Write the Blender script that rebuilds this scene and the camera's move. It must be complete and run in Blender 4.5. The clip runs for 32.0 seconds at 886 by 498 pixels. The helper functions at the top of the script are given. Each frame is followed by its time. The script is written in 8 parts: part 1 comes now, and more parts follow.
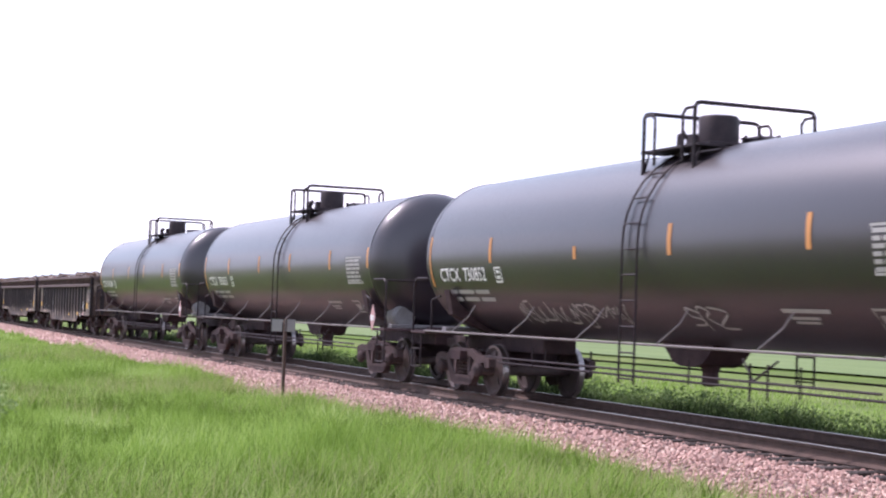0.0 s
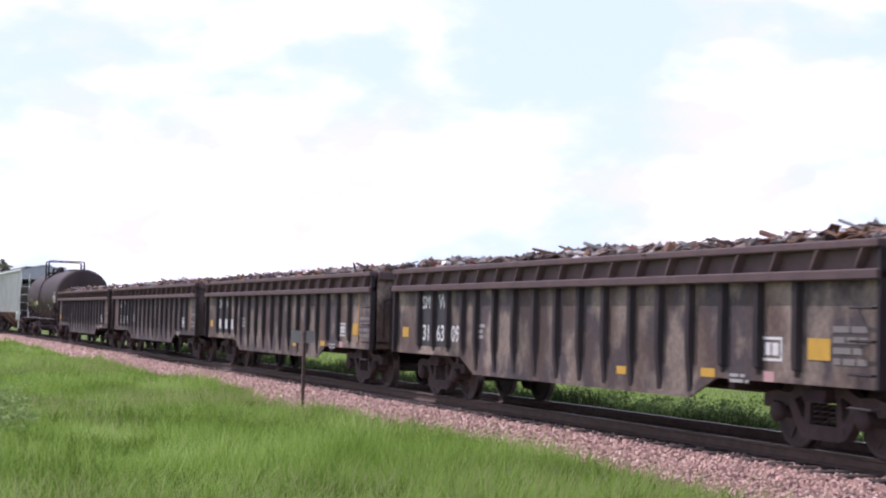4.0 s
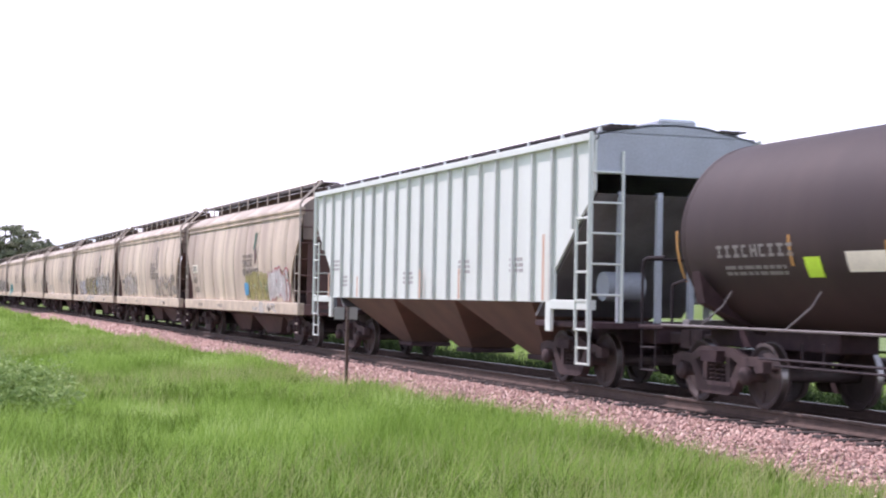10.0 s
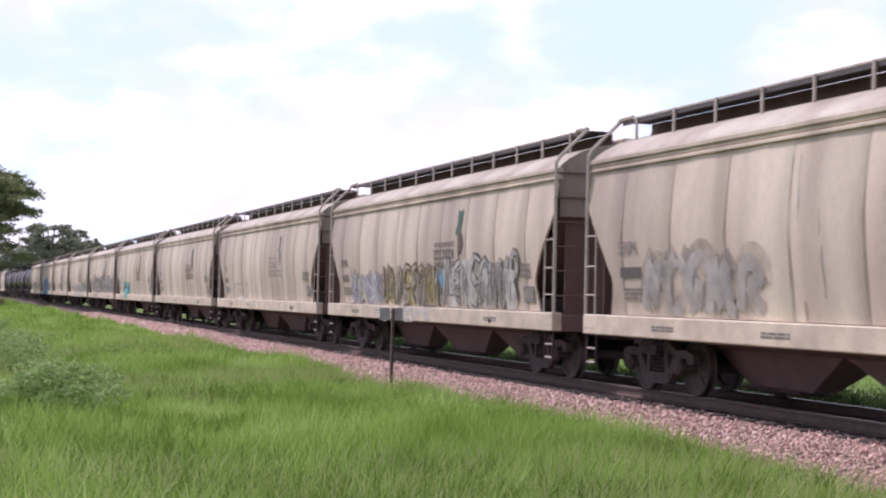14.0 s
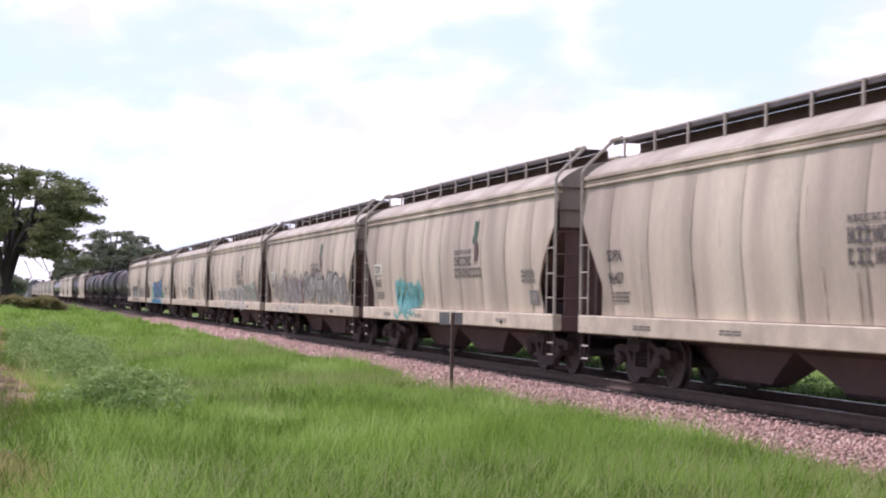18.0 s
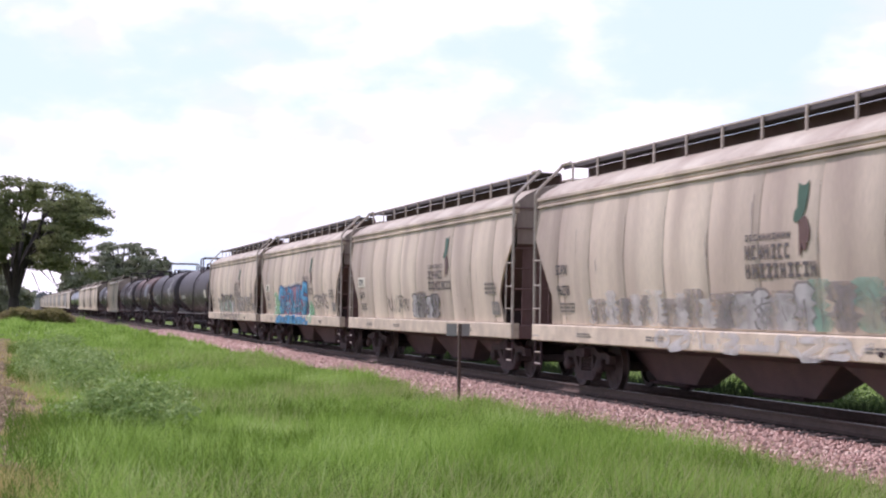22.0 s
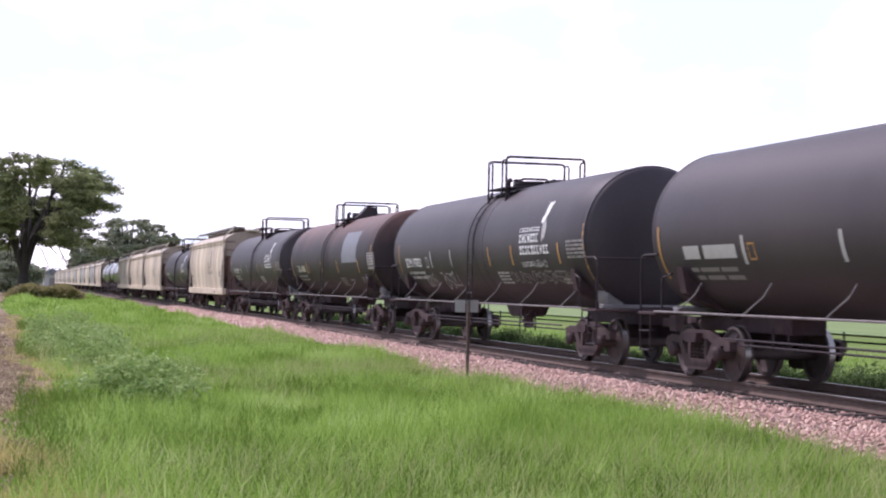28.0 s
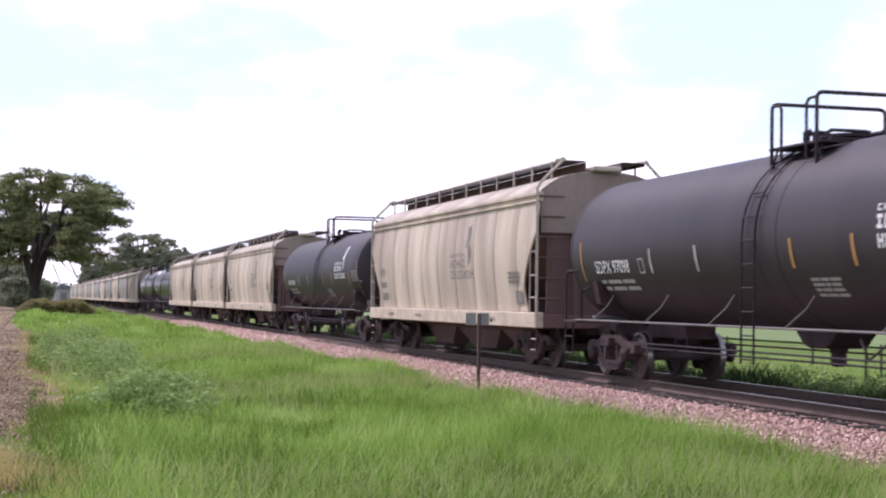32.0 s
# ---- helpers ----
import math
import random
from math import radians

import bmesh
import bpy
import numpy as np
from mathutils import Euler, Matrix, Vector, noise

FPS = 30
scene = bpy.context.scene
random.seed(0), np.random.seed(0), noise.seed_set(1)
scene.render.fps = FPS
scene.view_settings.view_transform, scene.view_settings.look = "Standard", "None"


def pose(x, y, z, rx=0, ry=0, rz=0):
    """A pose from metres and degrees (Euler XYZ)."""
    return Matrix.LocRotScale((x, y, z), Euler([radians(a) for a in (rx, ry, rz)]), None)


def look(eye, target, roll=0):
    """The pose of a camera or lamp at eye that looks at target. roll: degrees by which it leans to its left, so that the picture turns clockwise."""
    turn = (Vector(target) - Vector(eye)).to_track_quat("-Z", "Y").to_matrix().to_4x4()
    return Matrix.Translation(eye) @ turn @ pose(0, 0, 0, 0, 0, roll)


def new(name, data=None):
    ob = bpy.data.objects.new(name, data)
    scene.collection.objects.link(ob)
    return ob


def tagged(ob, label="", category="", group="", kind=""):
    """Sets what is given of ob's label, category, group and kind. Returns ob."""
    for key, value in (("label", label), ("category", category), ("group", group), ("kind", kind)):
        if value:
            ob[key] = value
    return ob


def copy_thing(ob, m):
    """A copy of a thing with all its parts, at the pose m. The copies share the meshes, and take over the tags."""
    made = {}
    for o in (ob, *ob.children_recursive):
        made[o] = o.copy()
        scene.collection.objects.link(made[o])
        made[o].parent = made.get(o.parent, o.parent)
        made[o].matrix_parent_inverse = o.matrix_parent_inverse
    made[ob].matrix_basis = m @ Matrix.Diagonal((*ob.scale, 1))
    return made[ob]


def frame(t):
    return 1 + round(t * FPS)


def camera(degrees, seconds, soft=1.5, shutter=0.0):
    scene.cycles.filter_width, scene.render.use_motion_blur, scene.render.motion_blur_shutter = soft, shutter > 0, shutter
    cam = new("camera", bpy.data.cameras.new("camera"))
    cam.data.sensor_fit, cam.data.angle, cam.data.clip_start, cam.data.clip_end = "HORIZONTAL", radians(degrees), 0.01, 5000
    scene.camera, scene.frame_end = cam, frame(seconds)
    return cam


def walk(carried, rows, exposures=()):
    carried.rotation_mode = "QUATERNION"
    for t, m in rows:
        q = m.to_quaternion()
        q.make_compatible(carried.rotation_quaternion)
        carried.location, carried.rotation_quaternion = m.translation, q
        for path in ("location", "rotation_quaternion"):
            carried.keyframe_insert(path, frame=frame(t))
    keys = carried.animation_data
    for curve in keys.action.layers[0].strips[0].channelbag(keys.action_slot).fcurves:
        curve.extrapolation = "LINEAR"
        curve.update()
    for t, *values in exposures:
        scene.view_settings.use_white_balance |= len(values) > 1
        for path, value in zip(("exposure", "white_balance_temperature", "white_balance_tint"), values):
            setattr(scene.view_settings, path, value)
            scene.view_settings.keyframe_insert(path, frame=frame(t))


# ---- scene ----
cam = camera(31.82, 32.0, soft=2.1, shutter=0.15)

# seconds, stops and white balance: the clip's camera opens up for the dark tanks
EXPOSURES = [(t, stops + 0.21, 6300, 35) for t, stops in ((0, 0.15), (2.5, 0.05), (4.0, -0.3), (7.0, -0.10), (9.0, 0.08), (10.0, 0.08), (11.0, -0.10),
                                                   (12.0, -0.25), (15.0, -0.3), (21.0, -0.29), (26.0, -0.32), (28.0, -0.06), (29.0, 0.04), (30.5, 0.02), (32.0, -0.2))]
EYE = (0.0, 0.0, 1.45)      # above the rail head
# seconds, yaw, pitch, roll of the hand-held camera, which stays on its spot
TURNS = [
    (0, 68.01, 2.39, -2.00), (0.5, 68.23, 2.55, -2.09), (1, 68.38, 2.60, -1.88),
    (1.5, 68.59, 2.77, -1.72), (2, 68.63, 2.87, -1.94), (2.5, 68.70, 2.89, -1.93),
    (3, 68.79, 2.99, -1.58), (3.5, 68.87, 3.00, -1.49), (4, 68.71, 2.75, -1.60),
    (4.5, 68.57, 2.33, -1.63), (6.5, 68.75, 1.69, -1.08), (7, 69.01, 1.77, -1.31),
    (7.5, 69.31, 1.86, -1.61), (8, 69.59, 1.84, -1.23), (8.5, 69.83, 1.76, -1.38),
    (9, 70.08, 1.75, -1.20), (9.5, 70.13, 1.82, -0.88), (10, 70.28, 1.81, -1.10),
    (10.5, 70.44, 1.86, -1.35), (11, 70.61, 1.93, -1.39), (11.5, 70.90, 2.03, -1.07),
    (12, 71.24, 2.13, -1.08), (12.5, 71.51, 2.15, -0.96), (13, 71.66, 2.02, -0.92),
    (13.5, 71.79, 1.90, -1.04), (14, 71.95, 1.82, -1.41), (14.5, 72.21, 1.87, -1.33),
    (15, 72.62, 1.95, -1.39), (15.5, 73.06, 1.87, -1.36), (17.5, 73.84, 1.82, -1.23),
    (18, 74.15, 1.93, -1.21), (18.5, 74.51, 1.98, -1.03), (19, 74.76, 2.09, -0.90),
    (19.5, 74.71, 2.17, -0.64), (20, 74.43, 2.25, -1.07), (20.5, 74.32, 2.19, -1.35),
    (21, 74.28, 2.32, -1.48), (21.5, 74.34, 2.37, -1.18), (22, 74.41, 2.34, -1.06),
    (22.5, 74.46, 2.13, -0.98), (23, 74.38, 1.99, -1.41), (23.5, 74.36, 1.98, -1.23),
    (24, 74.43, 1.89, -0.93), (24.5, 74.47, 1.92, -1.02), (25, 74.52, 2.01, -0.89),
    (25.5, 74.50, 1.92, -0.87), (26, 74.53, 1.82, -1.00), (26.5, 74.57, 1.64, -1.10),
    (28.5, 74.76, 1.47, -1.03), (29, 74.90, 1.69, -1.04), (29.5, 75.06, 1.84, -0.91),
    (30, 75.23, 1.94, -1.02), (30.5, 75.32, 2.01, -0.88), (31, 75.31, 2.02, -0.78),
    (31.5, 75.22, 2.00, -0.96), (32, 75.12, 1.94, -0.81),
]
walk(cam, [(t, pose(*EYE, 90 + p, r, y)) for t, y, p, r in TURNS],
     exposures=EXPOSURES)

TRACK_Y = 12.27             # centre line of the track, which runs along x
SUN_TO = Vector((-0.53, -0.37, 0.765)).normalized()

world = bpy.data.worlds.new("sky")
scene.world = world
world.use_nodes = True
wn, wl = world.node_tree.nodes, world.node_tree.links
wn.clear()
w_out = wn.new("ShaderNodeOutputWorld")
w_bg = wn.new("ShaderNodeBackground")
w_sky = wn.new("ShaderNodeTexSky")
w_sky.sky_type = "NISHITA"
w_sky.sun_disc = False
w_sky.sun_elevation = math.asin(SUN_TO.z)
w_sky.sun_rotation = math.atan2(SUN_TO.x, SUN_TO.y)
w_sky.air_density, w_sky.dust_density, w_sky.ozone_density = 1.0, 0.3, 1.5
w_co = wn.new("ShaderNodeTexCoord")
w_map = wn.new("ShaderNodeMapping")
w_map.inputs["Scale"].default_value = (7.0, 7.0, 15.0)
w_map.inputs["Location"].default_value = (1.3, 0.4, 2.1)
w_noise = wn.new("ShaderNodeTexNoise")
w_noise.inputs["Scale"].default_value = 1.0
w_noise.inputs["Detail"].default_value = 8.0
w_noise.inputs["Roughness"].default_value = 0.52
w_sep = wn.new("ShaderNodeSeparateXYZ")
w_low = wn.new("ShaderNodeMapRange")        # the low sky is white with haze
w_low.inputs["From Min"].default_value = 0.09
w_low.inputs["From Max"].default_value = 0.185
w_low.inputs["To Min"].default_value = 0.05
w_low.inputs["To Max"].default_value = -0.08
w_add = wn.new("ShaderNodeMath")
w_ramp = wn.new("ShaderNodeMapRange")
w_ramp.interpolation_type = "SMOOTHSTEP"
w_ramp.inputs["From Min"].default_value = 0.40
w_ramp.inputs["From Max"].default_value = 0.63
w_ramp.inputs["To Min"].default_value = 0.0
w_ramp.inputs["To Max"].default_value = 1.0
w_mix = wn.new("ShaderNodeMix")
w_mix.data_type = "RGBA"
w_soft = wn.new("ShaderNodeTexNoise")         # grey undersides of the clouds
w_soft.inputs["Scale"].default_value = 1.7
w_soft.inputs["Detail"].default_value = 4.0
w_shade = wn.new("ShaderNodeMapRange")
w_shade.inputs["From Min"].default_value = 0.44
w_shade.inputs["From Max"].default_value = 0.60
w_shade.inputs["To Max"].default_value = 0.9
w_white = wn.new("ShaderNodeMix")
w_white.data_type = "RGBA"
w_white.inputs[6].default_value = (14.2, 14.4, 14.7, 1.0)
w_white.inputs[7].default_value = (9.4, 10.3, 11.2, 1.0)
wl.new(w_map.outputs["Vector"], w_soft.inputs["Vector"])
wl.new(w_soft.outputs["Fac"], w_shade.inputs["Value"])
wl.new(w_shade.outputs["Result"], w_white.inputs[0])
wl.new(w_white.outputs[2], w_mix.inputs[7])
wl.new(w_co.outputs["Generated"], w_map.inputs["Vector"])
wl.new(w_map.outputs["Vector"], w_noise.inputs["Vector"])
wl.new(w_co.outputs["Generated"], w_sep.inputs["Vector"])
wl.new(w_sep.outputs["Z"], w_low.inputs["Value"])
wl.new(w_noise.outputs["Fac"], w_add.inputs[0])
wl.new(w_low.outputs["Result"], w_add.inputs[1])
wl.new(w_add.outputs["Value"], w_ramp.inputs["Value"])
wl.new(w_ramp.outputs["Result"], w_mix.inputs[0])
w_haze = wn.new("ShaderNodeMix")             # thin bright haze over the blue
w_haze.data_type = "RGBA"
w_thin = wn.new("ShaderNodeMapRange")        # thinner overhead, where the blue is deeper
w_thin.inputs["From Min"].default_value = 0.20
w_thin.inputs["From Max"].default_value = 0.65
w_thin.inputs["To Min"].default_value = 0.88
w_thin.inputs["To Max"].default_value = 0.50
wl.new(w_sep.outputs["Z"], w_thin.inputs["Value"])
wl.new(w_thin.outputs["Result"], w_haze.inputs[0])
w_haze.inputs[7].default_value = (8.3, 11.1, 12.6, 1.0)
wl.new(w_sky.outputs["Color"], w_haze.inputs[6])
wl.new(w_haze.outputs[2], w_mix.inputs[6])
wl.new(w_mix.outputs[2], w_bg.inputs["Color"])
w_bg.inputs["Strength"].default_value = 0.10
wl.new(w_bg.outputs["Background"], w_out.inputs["Surface"])

sun_data = bpy.data.lights.new("sun", "SUN")
sun_data.energy, sun_data.angle, sun_data.color = 3.45, radians(0.6), (1.0, 0.965, 0.92)
sun = new("sun", sun_data)
sun.matrix_world = look((0, 0, 60), Vector((0, 0, 60)) - SUN_TO)


# ---- materials ----
def material(name, colour, rough=0.6, metal=0.0, second=None, amount=0.5, scale=1.5, stretch=(1, 1, 1), fine=30.0,
             fine_amount=0.12, bump=0.15, bump_scale=None, spread=0.06, contrast=0.16, third=None, third_amount=0.3,
             third_scale=0.5, coords="Object", clear=0.0, top=None):
    """A worn surface: base colour, a second colour in large uneven stains, a third in still larger ones, fine grain and relief."""
    m = bpy.data.materials.new(name)
    m.use_nodes = True
    n, l = m.node_tree.nodes, m.node_tree.links
    b = n["Principled BSDF"]
    b.inputs["Metallic"].default_value = metal
    if clear:
        b.inputs["Coat Weight"].default_value = clear
        b.inputs["Coat Roughness"].default_value = 0.27
    co = n.new("ShaderNodeTexCoord")
    mp = n.new("ShaderNodeMapping")
    mp.inputs["Scale"].default_value = stretch
    l.new(co.outputs[coords], mp.inputs["Vector"])

    def tex(sc, detail):
        t = n.new("ShaderNodeTexNoise")
        t.inputs["Scale"].default_value = sc
        t.inputs["Detail"].default_value = detail
        l.new(mp.outputs["Vector"], t.inputs["Vector"])
        return t

    def over(below, col, noise_out, centre, width, amt):
        r = n.new("ShaderNodeMapRange")
        r.inputs["From Min"].default_value = centre - width
        r.inputs["From Max"].default_value = centre + width
        r.inputs["To Max"].default_value = amt
        l.new(noise_out, r.inputs["Value"])
        x = n.new("ShaderNodeMix")
        x.data_type = "RGBA"
        l.new(r.outputs["Result"], x.inputs[0])
        l.new(below, x.inputs[6])
        x.inputs[7].default_value = (*col, 1)
        return x.outputs[2]

    start = n.new("ShaderNodeRGB")
    start.outputs[0].default_value = (*colour, 1)
    out = start.outputs[0]
    if second:
        out = over(out, second, tex(scale, 6).outputs["Fac"], 0.52, contrast, amount)
    if third:
        out = over(out, third, tex(third_scale, 4).outputs["Fac"], 0.55, contrast, third_amount)
    if top:
        tint, z0, z1, amt = top
        sep = n.new("ShaderNodeSeparateXYZ")
        l.new(co.outputs["Object"], sep.inputs["Vector"])
        up = n.new("ShaderNodeMapRange")
        up.inputs["From Min"].default_value, up.inputs["From Max"].default_value = z0, z1
        l.new(sep.outputs["Z"], up.inputs["Value"])
        half = n.new("ShaderNodeMath")
        half.operation = "MULTIPLY_ADD"
        half.inputs[1].default_value, half.inputs[2].default_value = 0.75, -0.22
        l.new(tex(1.3, 6).outputs["Fac"], half.inputs[0])
        both = n.new("ShaderNodeMath")
        l.new(up.outputs["Result"], both.inputs[0])
        l.new(half.outputs["Value"], both.inputs[1])
        out = over(out, tint, both.outputs["Value"], 0.62, 0.42, amt)
    grain = tex(fine, 5)
    info = n.new("ShaderNodeObjectInfo")
    hsv = n.new("ShaderNodeHueSaturation")
    val = n.new("ShaderNodeMapRange")
    val.inputs["From Min"].default_value, val.inputs["From Max"].default_value = 0.3, 0.7
    val.inputs["To Min"].default_value, val.inputs["To Max"].default_value = 1 - fine_amount, 1 + fine_amount
    l.new(grain.outputs["Fac"], val.inputs["Value"])
    var = n.new("ShaderNodeMapRange")
    var.inputs["To Min"].default_value, var.inputs["To Max"].default_value = 1 - spread, 1 + spread
    l.new(info.outputs["Random"], var.inputs["Value"])
    mul = n.new("ShaderNodeMath")
    mul.operation = "MULTIPLY"
    l.new(val.outputs["Result"], mul.inputs[0])
    l.new(var.outputs["Result"], mul.inputs[1])
    l.new(mul.outputs["Value"], hsv.inputs["Value"])
    l.new(out, hsv.inputs["Color"])
    l.new(hsv.outputs["Color"], b.inputs["Base Color"])
    rr = n.new("ShaderNodeMapRange")
    rr.inputs["To Min"].default_value, rr.inputs["To Max"].default_value = max(rough - 0.12, 0.05), min(rough + 0.12, 1)
    l.new(grain.outputs["Fac"], rr.inputs["Value"])
    l.new(rr.outputs["Result"], b.inputs["Roughness"])
    if bump:
        bp = n.new("ShaderNodeBump")
        bp.inputs["Strength"].default_value = bump
        bp.inputs["Distance"].default_value = 0.02
        src = tex(bump_scale, 4) if bump_scale else grain
        l.new(src.outputs["Fac"], bp.inputs["Height"])
        l.new(bp.outputs["Normal"], b.inputs["Normal"])
    return m


STREAK = (1.4, 1.4, 0.25)
tank_black = material("tank_black_paint", (0.018, 0.0115, 0.0185), 0.40, second=(0.025, 0.017, 0.024), amount=0.4, scale=0.9,
                      stretch=STREAK, third=(0.030, 0.021, 0.024), third_amount=0.25, bump=0.03, spread=0.1, clear=0.8)
tank_brown = material("tank_brown_black_paint", (0.038, 0.023, 0.023), 0.62, second=(0.060, 0.038, 0.034), amount=0.6,
                      scale=0.9, stretch=STREAK, bump=0.05)
tank_grey = material("tank_faded_black_paint", (0.030, 0.021, 0.027), 0.50, second=(0.045, 0.033, 0.038), amount=0.5,
                     scale=0.8, stretch=STREAK, third=(0.07, 0.058, 0.057), third_amount=0.25, bump=0.04)
tank_first = material("tank_dull_black_paint", (0.040, 0.030, 0.035), 0.52, second=(0.060, 0.045, 0.048), amount=0.55, scale=0.7,
                      stretch=(0.7, 1.4, 0.5), third=(0.07, 0.052, 0.052), third_amount=0.35, bump=0.05)
tank_rusty = material("tank_rusty_black_paint", (0.022, 0.0145, 0.018), 0.55, second=(0.040, 0.025, 0.025), amount=0.55,
                      scale=0.7, stretch=(0.7, 1.4, 0.5), third=(0.055, 0.040, 0.040), third_amount=0.35, bump=0.05, top=((0.18, 0.092, 0.078), 2.75, 4.05, 0.8))
frame_dark = material("grimy_underframe_steel", (0.046, 0.027, 0.031), 0.75, second=(0.078, 0.048, 0.049), amount=0.7,
                      scale=4, bump=0.3, spread=0.2)
for m in (tank_black, tank_grey, tank_first, tank_rusty, tank_brown):
    m.node_tree.nodes["Principled BSDF"].inputs["Specular IOR Level"].default_value = {"tank_black_paint": 0.55, "tank_rusty_black_paint": 0.24}.get(m.name, 0.32)
cast_rust = material("rusty_cast_steel", (0.062, 0.041, 0.042), 0.8, second=(0.100, 0.068, 0.065), amount=0.7, scale=5,
                     third=(0.05, 0.037, 0.035), third_scale=2, third_amount=0.6, bump=0.3, spread=0.2)
wheel_steel = material("dark_wheel_steel", (0.060, 0.041, 0.040), 0.75, 0.0, second=(0.092, 0.062, 0.055), scale=6, bump=0.2)
bright_steel = material("polished_running_steel", (0.40, 0.37, 0.36), 0.34, 1.0, second=(0.3, 0.27, 0.25), amount=0.4,
                        scale=3, stretch=(0.3, 3, 3), bump=0.03)
rail_rust = material("rusty_rail_steel", (0.085, 0.055, 0.045), 0.8, 0.2, second=(0.16, 0.10, 0.08), scale=6, bump=0.25,
                     coords="Object")
black_iron = material("black_painted_iron", (0.030, 0.021, 0.025), 0.55, second=(0.055, 0.039, 0.040), amount=0.5, scale=6, bump=0.1)
for m in (black_iron, frame_dark, cast_rust):
    m.node_tree.nodes["Principled BSDF"].inputs["Specular IOR Level"].default_value = 0.2
gondola_steel = material("weathered_gondola_steel", (0.074, 0.056, 0.058), 0.72, second=(0.29, 0.225, 0.178), amount=0.85,
                         scale=1.5, stretch=(1.3, 1.3, 0.9), third=(0.095, 0.055, 0.042), third_scale=0.9, third_amount=0.7,
                         contrast=0.07, fine=16, fine_amount=0.28, bump=0.25, spread=0.3)
gondola_dark = material("grimy_black_gondola_steel", (0.058, 0.043, 0.047), 0.72, second=(0.155, 0.122, 0.108), amount=0.8,
                        scale=1.3, stretch=(1.3, 1.3, 0.9), third=(0.075, 0.043, 0.036), third_scale=0.9, third_amount=0.6,
                        contrast=0.08, fine=16, fine_amount=0.28, bump=0.25, spread=0.25)
gondola_post = material("grimy_dark_gondola_post", (0.024, 0.017, 0.020), 0.78, second=(0.055, 0.038, 0.038), amount=0.5, scale=2.2, bump=0.25, spread=0.3)
gondola_rim = material("rust_brown_gondola_rim", (0.130, 0.082, 0.078), 0.78, second=(0.085, 0.055, 0.058), amount=0.8, scale=2.5,
                       bump=0.25, spread=0.1)
hopper_beige = material("dusty_beige_hopper_paint", (0.68, 0.566, 0.432), 0.62, second=(0.52, 0.415, 0.31), amount=0.75,
                        scale=1.1, stretch=(1.1, 1.1, 0.22), third=(0.33, 0.25, 0.20), third_scale=0.55, third_amount=0.75,
                        fine_amount=0.09, bump=0.04, spread=0.07)
hopper_roof = material("pale_dusty_hopper_roof", (0.54, 0.48, 0.385), 0.65, second=(0.41, 0.345, 0.265), amount=0.7, scale=2.0,
                       third=(0.23, 0.15, 0.11), third_scale=0.9, third_amount=0.65, bump=0.05)
hopper_sill = material("pale_hopper_sill_paint", (0.67, 0.55, 0.41), 0.62, second=(0.43, 0.34, 0.255), amount=0.8, scale=2.2,
                       bump=0.08, spread=0.08)
hopper_end = material("rusty_hopper_end_steel", (0.140, 0.074, 0.068), 0.78, second=(0.19, 0.118, 0.104), amount=0.7, scale=1.4,
                      stretch=STREAK, bump=0.12)
hopper_end_pale = material("rust_stained_end_sheet_paint", (0.30, 0.23, 0.19), 0.7, second=(0.17, 0.115, 0.092), amount=0.8, scale=1.2,
                           stretch=STREAK, bump=0.08)
hopper_dark = material("grimy_brown_hopper_steel", (0.175, 0.102, 0.100), 0.8, second=(0.115, 0.072, 0.074), amount=0.8,
                       scale=1.8, bump=0.15)
hopper_grey = material("grey_hopper_paint", (0.34, 0.32, 0.30), 0.62, second=(0.24, 0.21, 0.185), amount=0.8, scale=1.1,
                       stretch=(2.2, 2.2, 0.28), bump=0.05, spread=0.1)
# grey instead of black: the light that straps and rails catch is painted in
strap_grey = material("dusty_grey_strap_steel", (0.20, 0.175, 0.17), 0.7, second=(0.11, 0.09, 0.088), amount=0.6, scale=5, bump=0.1)
walk_steel = material("dark_galvanised_grating", (0.085, 0.072, 0.072), 0.7, 0.2, second=(0.13, 0.105, 0.098), scale=4, bump=0.1)
rail_pale = material("dusty_pale_handrail_paint", (0.52, 0.445, 0.37), 0.6, second=(0.36, 0.28, 0.225), amount=0.7, scale=7, bump=0.1)
white_side = material("white_hopper_paint", (0.70, 0.74, 0.68), 0.45, second=(0.60, 0.62, 0.57), amount=0.5, scale=1.2,
                      stretch=STREAK, fine_amount=0.04, bump=0.03)
white_rib = material("grimy_white_rib_paint", (0.55, 0.575, 0.535), 0.5, second=(0.44, 0.45, 0.42), amount=0.6, scale=1.5, bump=0.03)
# dark grey holds the shade that lies inside the hopper's open ends
slope_shade_grey = material("grimy_blue_grey_slope_paint", (0.17, 0.155, 0.16), 0.65, second=(0.09, 0.075, 0.075), amount=0.8, scale=1.3, bump=0.06)
# white with the ends' bluish shade in its colour; roof and posts share it
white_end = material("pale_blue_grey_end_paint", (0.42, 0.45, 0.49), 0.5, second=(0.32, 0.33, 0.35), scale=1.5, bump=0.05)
hopper_brown = material("rust_brown_slope_sheet", (0.16, 0.090, 0.068), 0.7, second=(0.10, 0.062, 0.05), amount=0.7, scale=1.3, bump=0.1)


def plain(name, colour, rough=0.55, metal=0.0):
    return material(name, colour, rough, metal, second=tuple(c * 0.72 for c in colour), amount=0.45, scale=3.5, fine_amount=0.06, bump=0.02, spread=0.03)


